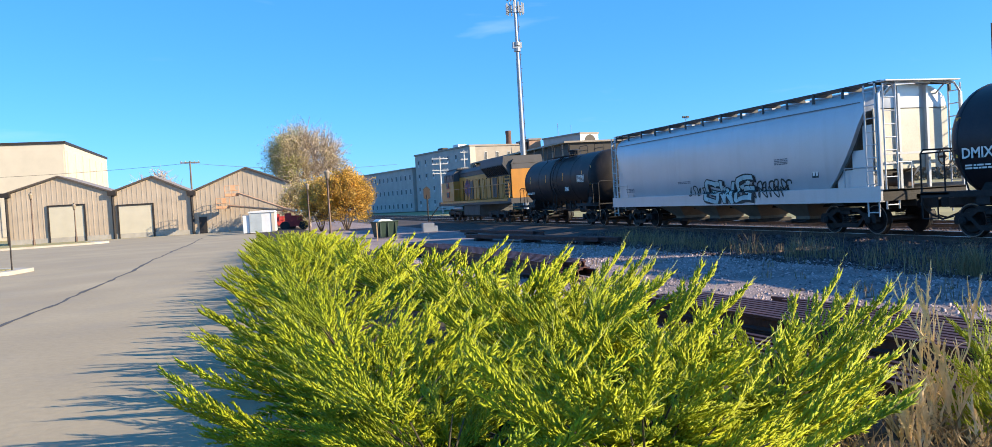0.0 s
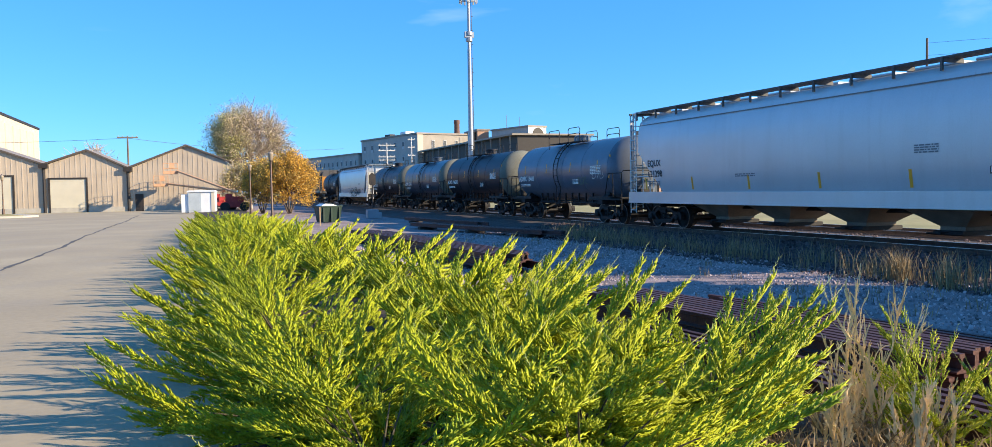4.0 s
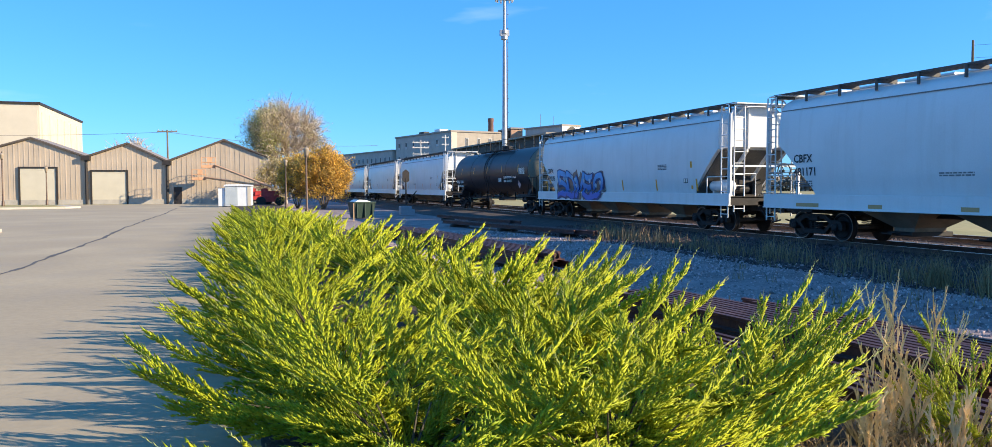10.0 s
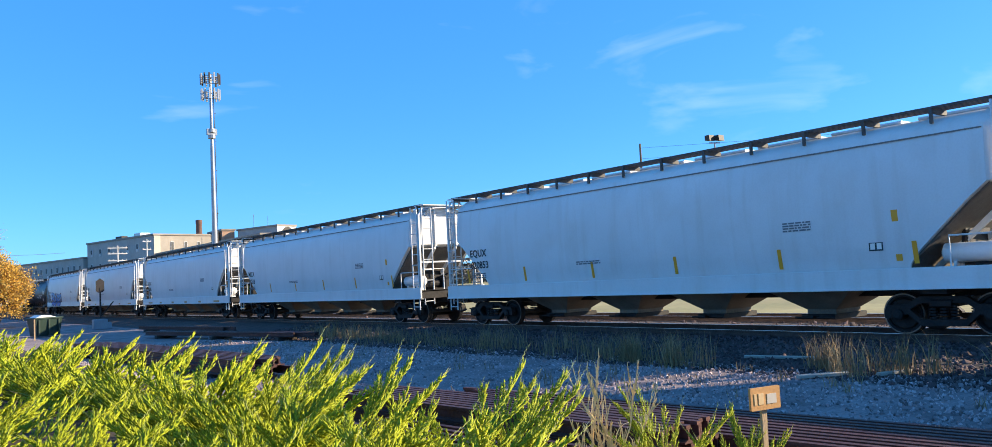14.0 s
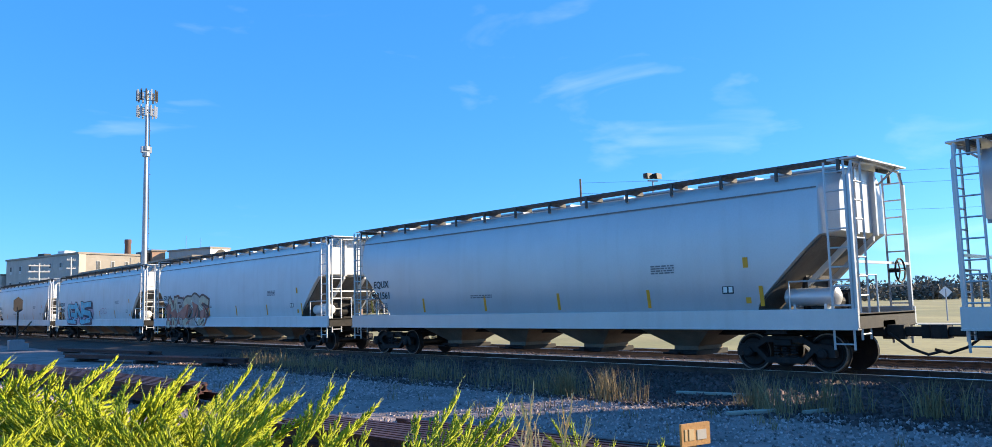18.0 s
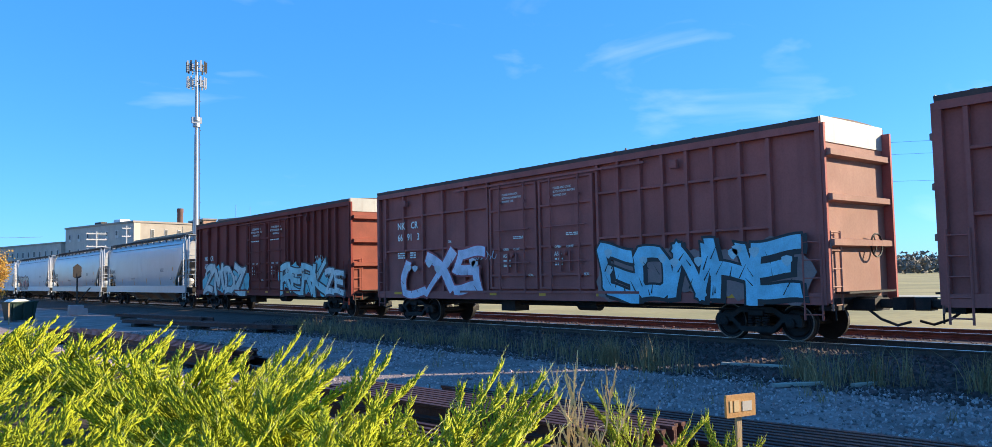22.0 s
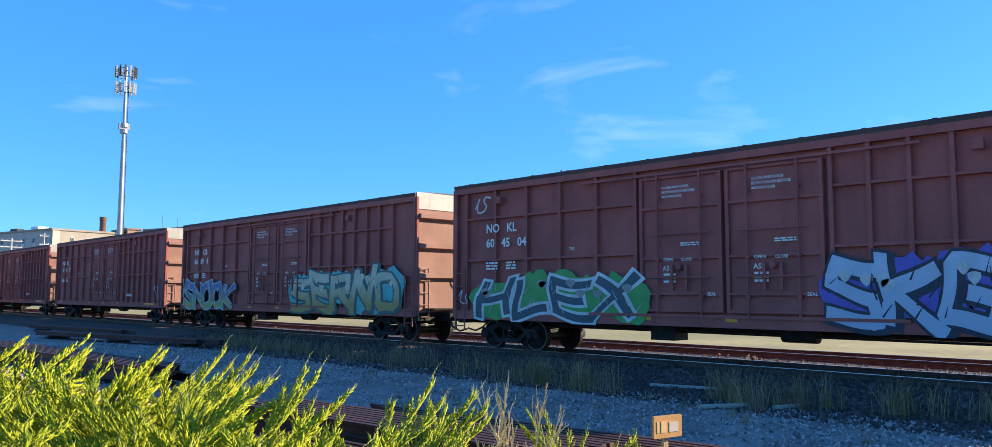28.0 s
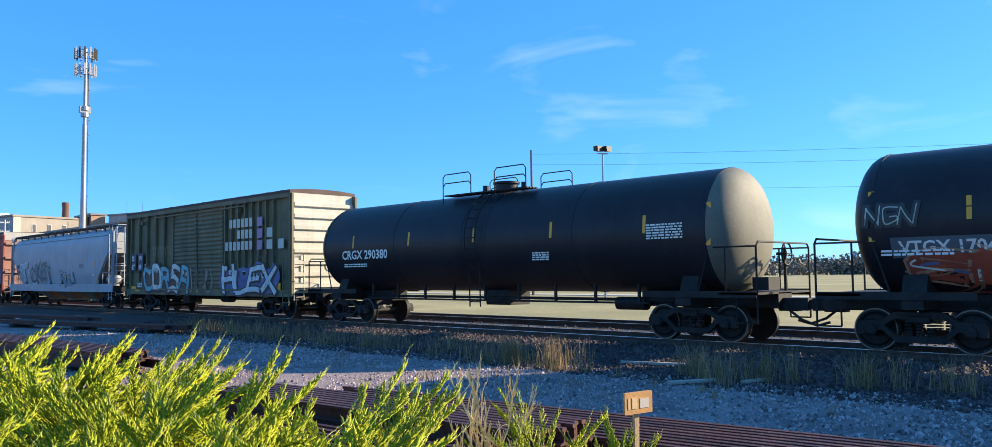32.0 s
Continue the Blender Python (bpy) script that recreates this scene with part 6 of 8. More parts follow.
shed(0.12, 9.9, 4.23, 4.7, 6.48, 5.5, "tall tan ribbed-steel shed with shadows of a boom lift", side_door=(0.6, 1.35, 1.75))
shed(-7.42, 7.5, 4.66, 4.23, 6.05, 3.85, "tan ribbed-steel shed with a closed roller door", door=(0.5, 3.67, 3.3))
shed(-17.2, 9.74, 5.0, 4.66, 6.5, 4.85, "wide tan ribbed-steel shed with a closed roller door", door=(3.8, 7.0, 3.6))

# big cream hall behind the sheds
hall = thing("cream_hall", "large cream precast hall with flat roof behind the sheds", "building", (-25.6, 128.0, -0.1), 0)
part("wall", Geo().box(-46, 0, 0, 34, 0, 13.4), M_CREAMWALL, hall)
part("parapet", Geo().box(-46.15, 0.15, -0.15, 34.15, 13.4, 13.75), M_DARK, hall)
for i in range(6):
    part("wall_panel", Geo().box(0.0, 0.14, 1.0 + i * 5.4, 5.2 + i * 5.4, 0.5, 12.4), M_CREAMWALL, hall)
for i in range(5):
    part("wall_panel", Geo().box(-45 + i * 9.1, -36.6 + i * 9.1, -0.12, 0, 0.5, 12.6), M_CREAMWALL, hall)


def block(name, label, corner, turn, width, depth, height, wall, windows=None, parapet=True, category="building"):
    """A flat-roofed building; windows: rows, columns, width, height on the two near faces."""
    t = thing(name, label, category, (*corner, -0.3), turn)
    part("wall", Geo().box(0, width, 0, depth, 0, height), wall, t)
    if parapet:
        part("parapet", Geo().box(-0.25, width + 0.25, -0.25, depth + 0.25, height, height + 0.4), M_ROOF, t)
    if windows:
        rows, cols, w, h, faces = windows
        for face, length in (("front", width), ("left", depth)):
            if face not in faces:
                continue
            n = cols if face == "front" else max(2, int(cols * depth / width))
            for r in range(rows):
                for c in range(n):
                    u = length * (c + 0.5) / n
                    z = height * (r + 0.42) / rows
                    if face == "front":
                        fr = Geo().box(u - w / 2 - 0.12, u + w / 2 + 0.12, -0.10, 0, z - h / 2 - 0.15, z + h / 2 + 0.12)
                        pn = Geo().box(u - w / 2, u + w / 2, -0.13, -0.06, z - h / 2, z + h / 2)
                    else:
                        fr = Geo().box(-0.10, 0, u - w / 2 - 0.12, u + w / 2 + 0.12, z - h / 2 - 0.15, z + h / 2 + 0.12)
                        pn = Geo().box(-0.13, -0.06, u - w / 2, u + w / 2, z - h / 2, z + h / 2)
                    win = part("window", fr, M_PALESILL, t)
                    part("pane", pn, M_DULLPANE, win)
    return t


# old factory beyond the line: its long side runs away to the far left, the near end is in the sun
AX = math.degrees(math.atan2(7.2, 27.3))
b = block("factory_block", "four-storey grey factory with a sunlit buff end wall", (50.7, 189.2), AX - 2, 17.0, 32.8, 15.3, M_BUFF, None)
# long side in grey over the buff wall, standing for its shade
part("painted_side", Geo().box(-0.06, 0.0, 0, 32.8, 0, 15.2), M_GREYWALL, b)
part("pale_pilaster", Geo().box(0.0, 1.5, -0.12, 0.0, 0, 15.5), M_CREAMWALL, b)
part("roof_vent", Geo().box(1.0, 3.4, 8, 11, 15.7, 16.5, 0.1), M_WHITE, b)
part("roof_vent", Geo().box(0.5, 2.0, 16, 19, 15.7, 16.3, 0.1), M_DARK, b)
for k in range(4):
    w = part("window", Geo().box(4.0 + 3.3 * k, 4.8 + 3.3 * k, -0.1, 0.0, 11.9, 13.9), M_PALESILL, b)
    part("pane", Geo().box(4.1 + 3.3 * k, 4.7 + 3.3 * k, -0.14, -0.1, 12.0, 13.8), M_DULLPANE, w)
for r in range(4):
    for c in range(7):
        y, z = 2.6 + c * 4.6, 2.2 + r * 3.6
        w = part("window", Geo().box(-0.2, -0.06, y - 0.5, y + 0.5, z - 0.95, z + 0.85), M_PALESILL, b)
        part("pane", Geo().box(-0.24, -0.2, y - 0.38, y + 0.38, z - 0.3, z + 0.75), M_DULLPANE, w)
wing = block("factory_wing", "three-storey grey factory wing with rows of small windows", (42.5, 221.5), AX - 2, 16.0, 60.0, 11.9, M_GREYWALL, (3, 5, 0.75, 1.35, ("left",)))
block("rooftop_house", "small orange brick penthouse", (66.8, 191), 0, 3.0, 4, 16.4, M_ORANGEBRICK)
block("stair_house", "dark stair house beside the penthouse", (65.2, 192), 0, 1.5, 4, 16.0, M_DARK)
ls = block("long_shed", "long dark loading shed with flat canopy", (52.0, 128), 0, 14, 60.5, 10.9, M_DARK, None, False)
part("canopy", Geo().box(-1.2, 14.5, -0.5, 60.9, 10.9, 11.2), M_ROOF, ls)
for k in range(13):
    part("canopy_post", Geo().box(-1.0, -0.8, 1 + k * 4.8, 1.2 + k * 4.8, 0, 10.9), M_POST, ls)
# shade and sunlight are put into the wall colours: grey side, white end
wh = block("white_hall", "flat-roofed hall coloured blue-grey for its shaded side, white for its lit end", (74.1, 175.5), 15, 5.2, 15, 16.2, M_GREYWALL, None)
part("lit_end", Geo().box(-0.1, 5.3, -0.12, 0, 0, 16.6), M_WHITE, wh)
part("end_arch", Geo().revolve([(-0.16, 1.7), (-0.12, 1.7)], (2.8, 0, 14.4), "y", 24), M_DARK, wh)
part("aerial", Geo().tube([(1.0, 10, 16.2), (1.0, 10, 19.8)], 0.06, 5), M_GALV, wh)
part("aerial", Geo().tube([(2.0, 6, 16.2), (2.0, 6, 19.0)], 0.05, 5), M_GALV, wh)
block("brick_tower", "square buff brick stair tower", (122, 200), 0, 8, 8, 17.5, M_ORANGEBRICK)
chim = thing("factory_chimney", "round dark red brick chimney", "chimney", (70.4, 219, -0.3))
part("shaft", Geo().revolve([(0, 1.15), (16, 0.85), (20.2, 0.75), (20.4, 0.85), (21.4, 0.85)], (0, 0, 0), "z", 16), M_CHIMNEY, chim, smooth=True)

# ---- mobile phone mast ----
mast = thing("phone_mast", "tall grey steel monopole mast with two antenna crowns", "mast", (45.1, 132.5, -0.3))
part("pole", Geo().revolve([(0, 0.52), (12, 0.44), (12.02, 0.40), (26, 0.31), (26.02, 0.27), (38.2, 0.2)], (0, 0, 0), "z", 16), M_GALV, mast, smooth=True)
for z, r in ((37.3, 1.55), (34.7, 1.5)):
    g = Geo()
    for k in range(3):
        a0, a1 = k * 2.094 + 0.3, (k + 1) * 2.094 + 0.3
        p, q = (r * math.cos(a0), r * math.sin(a0)), (r * math.cos(a1), r * math.sin(a1))
        for dz in (-0.5, 0.5):
            g.tube([(*p, z + dz), (*q, z + dz)], 0.06, 6)
        g.tube([(0, 0, z), (*p, z)], 0.07, 6)
    crown = part("antenna_frame", g, M_GALV, mast)
    for k in range(12):
        a = k * 6.2832 / 12 + 0.1
        rr = r * 0.98
        g = Geo()
        x, y = rr * math.cos(a), rr * math.sin(a)
        g.box(x - 0.11, x + 0.11, y - 0.09, y + 0.09, z - 0.95, z + 0.85, 0.03)
        part("antenna", g, M_DARK if z > 36 and k % 3 else M_GALV, crown)
g = Geo()
for z in (27.6, 28.6):
    g.revolve([(-0.3, 0.6), (0.3, 0.6)], (0, 0, z), "z", 12)
g.box(-0.8, 0.8, -0.3, 0.3, 27.9, 28.9)
part("mast_collar", g, M_GALV, mast)
g = Geo()
for k in range(10):
    g.tube([(0.5, 0, 10 + k * 2.4), (0.75, 0, 10 + k * 2.4)], 0.05, 4)
g.tube([(0.6, 0, 4), (0.45, 0, 36)], 0.06, 5)
part("cable_run", g, M_DARK, mast)


# ---- poles and lamps ----
M_POLE = mat("weathered_pole_timber", (0.16, 0.12, 0.09), 0.9, vary=0.2, scale=2, fine=30, bump=0.3)


M_PALEPOLE = mat("silvered_pole_timber", (0.55, 0.53, 0.50), 0.9, vary=0.15, scale=2, fine=30, bump=0.2)


def utility_pole(place, height, arms, label, r=0.16, wood=None, arm=1.3):
    wood = wood or M_POLE
    t = thing("utility_pole", label, "utility pole", place)
    part("post", Geo().tube([(0, 0, 0), (0, 0, height)], r, 8, r * 0.65), wood, t)
    for z in arms:
        bar = part("crossarm", Geo().box(-arm, arm, -0.06, 0.06, height - z, height - z + 0.14), wood, t)
        for x in (-arm * 0.88, -arm * 0.45, arm * 0.45, arm * 0.88):
            part("insulator", Geo().revolve([(0, 0.05), (0.1, 0.08), (0.2, 0.04)], (x, 0, height - z + 0.14), "z", 8), M_GALV, bar)
    return t


utility_pole((56.3, 49.5, -0.4), 13.6, (), "bare timber pole beyond the tracks", 0.14)
utility_pole((-8.3, 119.0, -0.1), 9.6, (0.3,), "timber utility pole behind the sheds")
utility_pole((34.2, 150, -0.4), 10.9, (0.5, 1.5, 2.7, 3.3), "pale crossarmed telegraph pole beside the factory", 0.18, M_PALEPOLE, 1.6)
utility_pole((43.7, 168, -0.4), 13.2, (0.6, 2.2, 4.0), "pale timber pole with short arms beside the factory", 0.18, M_PALEPOLE, 0.8)


def flood_pole(place, height, label):
    t = thing("floodlight_pole", label, "floodlight", place)
    part("post", Geo().tube([(0, 0, 0), (0, 0, height)], 0.10, 8, 0.07), M_GALV, t)
    part("crossbar", Geo().tube([(-0.4, 0.2, height), (0.4, -0.2, height)], 0.05, 6), M_GALV, t)
    for s in (-1, 1):
        g = Geo()
        x, y = s * 0.36, -s * 0.18
        g.loft([[(x - 0.33, y - 0.25, height + 0.15), (x + 0.33, y - 0.25, height + 0.15), (x + 0.33, y - 0.2, height + 0.6), (x - 0.33, y - 0.2, height + 0.6)], [(x - 0.28, y + 0.25, height + 0.2), (x + 0.28, y + 0.25, height + 0.2), (x + 0.28, y + 0.25, height + 0.6), (x - 0.28, y + 0.25, height + 0.6)]])
        part("lamp_head", g, M_DARK, t)
    return t


flood_pole((52.4, 38.4, -0.4), 11.6, "steel pole with a pair of floodlights")
flood_pole((92, 158, -0.4), 17.4, "distant steel pole with floodlights")

M_GLOBE = mat("dull_lantern_glass", (0.30, 0.24, 0.17), 0.35, vary=0.05, scale=3, fine=20, bump=0.0)


M_BRONZE = mat("brown_bronze_paint", (0.11, 0.065, 0.04), 0.5, 0.2, vary=0.15, scale=3, fine=30, bump=0.05)


def yard_lamp(place, height, label):
    t = thing("yard_lamp", label, "street lamp", place, group="globe lamps")
    part("post", Geo().revolve([(0, 0.12), (0.5, 0.10), (0.55, 0.06), (height - 0.45, 0.045), (height - 0.42, 0.09), (height - 0.36, 0.09)], (0, 0, 0), "z", 12), M_BRONZE, t, smooth=True)
    part("globe", Geo().revolve([(height - 0.38, 0.07), (height - 0.34, 0.10), (height - 0.1, 0.135), (height - 0.04, 0.16), (height + 0.0, 0.15), (height + 0.08, 0.05)], (0, 0, 0), "z", 16), M_GLOBE, t, smooth=True)
    part("finial", Geo().revolve([(height + 0.06, 0.07), (height + 0.1, 0.04), (height + 0.2, 0.012)], (0, 0, 0), "z", 8), M_DARK, t)
    return t


yard_lamp((3.78, 43.9, -0.1), 3.75, "bronze lamp post with dull tan lantern")
yard_lamp((3.95, 64.0, -0.1), 3.75, "bronze lamp post with dull tan lantern")
yard_lamp((-17.1, 72.0, 0.05), 4.2, "bronze lamp post with dull tan lantern beside the kerb")
yard_lamp((-15.2, 78.0, 0.05), 3.3, "short bronze lamp post before the roller door")

# ---- things on the far side of the drive ----
isl = tagged(part("kerbed_island", Geo().loft([[(x, y, z) for x, y in ((-30, 27.5), (-9.6, 29.6), (-8.2, 31.2), (-7.9, 33.0), (-9.2, 34.4), (-30, 37.5))] for z in (-0.1, 0.13)]), M_PLINTH), "kerbed traffic island with a grass top", "kerb", kind="structure")
part("island_turf", Geo().loft([[(x, y, z) for x, y in ((-29, 28.2), (-10.0, 30.2), (-8.7, 31.4), (-8.5, 32.8), (-9.6, 33.9), (-29, 36.7))] for z in (0.12, 0.15)]), M_GRASS, isl)
isl = tagged(part("kerbed_island", Geo().loft([[(x, y, z) for x, y in ((-40, 66), (-20, 66.5), (-12.2, 69), (-11.4, 70.6), (-13.6, 76), (-40, 78))] for z in (-0.1, 0.14)]), M_PLINTH), "long kerbed island before the sheds", "kerb", kind="structure")
part("island_turf", Geo().loft([[(x, y, z) for x, y in ((-39, 67), (-20, 67.4), (-12.9, 69.6), (-12.4, 70.6), (-14.2, 75.2), (-39, 77))] for z in (0.13, 0.16)]), M_GRASS, isl)
for x, y in ((-8.35, 32.0), (-8.9, 30.3)):
    p = thing("marker_stake", "thin dark metal stake on the island", "stake", (x, y, 0.14))
    part("rod", Geo().tube([(0, 0, 0), (0, 0, 1.35)], 0.03, 6), M_DARK, p)
lamp = thing("dark_bracket_sign", "dark boxy sign on a post at the island", "sign", (-24.0, 74.0, 0.1))
part("post", Geo().tube([(0, 0, 0), (0, 0, 2.2)], 0.12, 8), M_DARK, lamp)
part("panel", Geo().box(-0.9, 0.9, -0.15, 0.15, 2.0, 3.1, 0.04), M_DARK, lamp)

M_CANVAS = mat("white_tarpaulin", (0.66, 0.67, 0.68), 0.6, vary=0.07, scale=1.5, fine=15, bump=0.15)
cab = thing("white_cabinet", "white tarpaulined equipment cabinet on the drive", "equipment cabinet", (0.35, 70.5, -0.06), -6)
part("body", Geo().box(-0.85, 1.25, -0.9, 0.9, 0.12, 1.78, 0.08), M_CANVAS, cab)
part("clouded_panel", Geo().box(-0.8, 0.18, -0.93, -0.9, 0.2, 1.7, 0.01), mat("clouded_plastic_sheet", (0.40, 0.44, 0.46), 0.35, vary=0.12, scale=1.2, fine=12, bump=0.1), cab)
part("corner_post", Geo().box(0.95, 1.22, -0.94, -0.9, 0.15, 1.75, 0.01), M_CREAMWALL, cab)
part("lid", Geo().loft([[(x, y, z) for x, z in ((-0.95, 1.76), (1.33, 1.76), (1.2, 1.88), (0.2, 1.95), (-0.8, 1.9))] for y in (-1.0, 1.0)]), M_CANVAS, cab)
part("side_box", Geo().box(-1.35, -0.87, -0.8, 0.8, 0.1, 1.6, 0.04), M_WHITE, cab)
part("base", Geo().box(-1.3, 1.2, -0.8, 0.8, 0.0, 0.14), M_DARK, cab)

M_LIFT = mat("orange_lift_paint", (0.60, 0.33, 0.18), 0.5, vary=0.12, scale=2, fine=25, bump=0.05)
M_RED = mat("red_machine_paint", (0.48, 0.045, 0.04), 0.5, vary=0.15, scale=2, fine=25, bump=0.05)


def boom_lift(place, pts, label):
    t = thing("boom_lift", label, "boom lift", place, 0)
    body = part("chassis", Geo().box(-1.0, 1.0, -0.7, 0.7, 0.35, 0.85, 0.08).box(-0.3, 0.8, -0.6, 0.6, 0.85, 1.35, 0.08).box(-0.8, -0.2, -0.3, 0.3, 0.85, 1.6, 0.05), M_RED, t)
    for x in (-0.85, 0.85):
        for y in (-0.85, 0.85):
            part("wheel", Geo().revolve([(-0.15, 0.3), (-0.15, 0.42), (0.15, 0.42), (0.15, 0.3)], (x, y, 0.42), "y", 16), M_DARK, t)
    for a, b in zip(pts[:-1], pts[1:]):
        part("boom", Geo().tube([a, b], 0.11, 6), M_LIFT, t)
    x, y, z = pts[-1]
    g = Geo()
    for dz in (0.0, 0.5, 1.0):
        g.tube([(x - 0.65, y - 0.4, z + dz), (x + 0.65, y - 0.4, z + dz), (x + 0.65, y + 0.4, z + dz), (x - 0.65, y + 0.4, z + dz), (x - 0.65, y - 0.4, z + dz)], 0.022, 4)
    for dx in (-0.65, 0, 0.65):
        for dy in (-0.4, 0.4):
            g.tube([(x + dx, y + dy, z), (x + dx, y + dy, z + 1.0)], 0.022, 4)
    g.box(x - 0.65, x + 0.65, y - 0.4, y + 0.4, z - 0.06, z + 0.22)
    g.box(x - 0.1, x + 0.35, y - 0.45, y - 0.3, z + 0.5, z + 1.0)
    part("basket", g, M_LIFT, t)
    return t


boom_lift((3.4, 78.6, -0.1), [(0.2, 0, 1.7), (-4.9, 4.6, 3.85), (-5.55, 5.05, 3.65)], "orange boom lift with raised basket before the tall shed")
boom_lift((2.4, 81.0, -0.1), [(0.2, 0, 1.9), (-4.9, 5.0, 2.7), (-5.55, 5.4, 2.5)], "orange boom lift with lowered basket before the tall shed")

# ---- trackside ----
M_BIN = mat("dark_green_bin", (0.012, 0.035, 0.022), 0.5, vary=0.15, scale=2, fine=25, bump=0.05)
bin_ = thing("waste_skip", "dark green steel bin with a white sheet on top", "skip", (7.6, 49.8, -0.34), 12)
part("hopper", Geo().loft([[(-0.55, -0.5, 0.05), (0.55, -0.5, 0.05), (0.55, 0.5, 0.05), (-0.55, 0.5, 0.05)], [(-0.68, -0.6, 1.0), (0.68, -0.6, 1.0), (0.68, 0.6, 1.0), (-0.68, 0.6, 1.0)]]), M_BIN, bin_)
for x in (-0.5, 0.0, 0.5):
    part("side_rib", Geo().box(x - 0.04, x + 0.04, -0.64, -0.54, 0.1, 0.95), M_BIN, bin_)
part("rim", Geo().box(-0.72, 0.72, -0.64, 0.64, 0.98, 1.05, 0.02), M_BIN, bin_)
part("sheet", Geo().loft([[(x, y, z) for x, z in ((-0.6, 1.05), (0.4, 1.05), (0.1, 1.15), (-0.35, 1.18))] for y in (-0.5, 0.5)]), M_WHITE, bin_)
M_STAKE = mat("raw_pine_stake", (0.45, 0.31, 0.17), 0.8, vary=0.15, scale=3, fine=30, bump=0.2, stretch=(4, 4, 0.5))
st = thing("survey_stake", "thin pale wooden stake by the gravel", "stake", (6.5, 45.5, -0.34))
part("stake", Geo().loft([[(-0.03, -0.015, z), (0.03, -0.015, z), (0.03, 0.015, z), (-0.03, 0.015, z)] for z in (0, 1.05)]), M_STAKE, st)
sw = thing("switch_stand", "grey switch stand with a dark target", "switch stand", (11.6, 55.6, -0.36))
part("base", Geo().box(-0.45, 0.35, -0.3, 0.3, 0, 0.62, 0.04).box(0.35, 0.6, -0.2, 0.2, 0, 0.4, 0.03), M_GALV, sw)
part("mast", Geo().tube([(0, 0, 0.7), (0, 0, 2.6)], 0.05, 6), M_DARK, sw)
part("target", Geo().loft([[(-0.24, y, 2.4), (-0.12, y, 2.3), (0.12, y, 2.3), (0.24, y, 2.4), (0.24, y, 3.0), (0.0, y, 3.2), (-0.24, y, 3.0)] for y in (-0.02, 0.02)]), M_DARK, sw)
part("lever", Geo().tube([(0, -0.1, 0.8), (0.7, -0.3, 1.7)], 0.035, 5), M_DARK, sw)

# number board on a stake: board with unreadable figures
brd = thing("stake_sign", "small orange-brown board with pale figures on a wooden stake", "sign", (5.09, 3.50, -0.25), -12)
part("stake", Geo().loft([[(x * k + 0.02 * z, -0.012 + y, z) for x, y in ((-0.024, -0.012), (0.024, -0.012), (0.024, 0.012), (-0.024, 0.012))] for z, k in ((0, 0.8), (0.9, 1.0))]), M_STAKE, brd)
M_BOARD = mat("orange_stained_board", (0.50, 0.25, 0.08), 0.7, vary=0.15, scale=4, fine=40, bump=0.15)
bo = part("board", Geo().box(-0.13, 0.15, -0.052, -0.030, 0.80, 0.96, 0.005), M_BOARD, brd)
g = Geo()
for x0, x1 in ((-0.10, -0.08), (-0.06, -0.01)):
    g.box(x0, x1, -0.056, -0.052, 0.84, 0.92)
part("figure", g, plain("pale_orange_figures", (0.62, 0.42, 0.2)), bo)
part("white_patch", Geo().box(0.02, 0.11, -0.056, -0.052, 0.84, 0.91), M_CREAMWALL, bo)


# stacked rails
def rail_stack(place, turn, length, count, layers, label, ends=0.0, pitch=0.15):
    t = thing("rail_stack", label, "rail stack", place, turn)
    rnd = random.Random(int(length * 100))
    for x in (0.12, 0.5, 0.88):
        part("bearer", Geo().box(-0.1, count * pitch + 0.1, (x - 0.5) * length - 0.1, (x - 0.5) * length + 0.1, 0, 0.14), M_TIE, t)
    for k in range(layers):
        for i in range(count - (k % 2)):
            x = 0.07 + i * pitch + pitch / 2 * (k % 2)
            z = 0.14 + (k + 1) * 0.172
            dy0, dy1 = rnd.uniform(-ends, ends), rnd.uniform(-ends * 2.5, ends)
            g = Geo().loft([[(a, y, b) for a, b in rail_ring(x, z)] for y in (-length / 2 + dy0, length / 2 + dy1)])
            part("stacked_rail", g, M_OLDRAIL, t)
    return t


rail_stack((5.2, 7.45, -0.33), 6, 5.2, 9, 2, "stack of rusty rails on timber bearers", 0.10, 0.115)
rail_stack((4.5, 5.7, -0.30), 6, 6.4, 5, 1, "low row of rusty rails in the weeds", 0.3, 0.15)
rail_stack((6.45, 5.2, -0.34), 8, 9.5, 10, 1, "low stack of rusty rails", 0.35, 0.14)
rail_stack((5.75, 23.4, -0.36), 3, 13.4, 8, 2, "long stack of rusty rails beside the gravel", 0.5)
rail_stack((11.2, 33.5, -0.36), 12, 12.0, 5, 1, "loose rusty rails beside the track", 0.6)
rail_stack((12.3, 42.0, -0.36), 8, 10.0, 4, 1, "loose rusty rails near the switch", 0.6)
slab = tagged(part("concrete_slab", Geo().box(-0.45, 0.6, -0.6, 0.45, 0, 0.2, 0.03), M_PLINTH), "pale broken concrete slab on the gravel", "slab")
slab.matrix_basis = pose(5.35, 12.3, -0.32, 2, -3, 14)
for x, y, w, l, a in ((12.6, 7.4, 0.12, 0.9, 60), (13.4, 6.6, 0.1, 0.7, 75), (12.0, 37.0, 0.3, 0.8, 5), (14.6, 9.4, 0.1, 1.6, 15)):
    p = tagged(part("timber_offcut", Geo().box(-w / 2, w / 2, -l / 2, l / 2, 0, 0.06, 0.01), M_PLINTH), "pale bleached timber offcut on the ballast", "timber")
    p.matrix_basis = pose(x, y, -0.35, 0, 0, a)


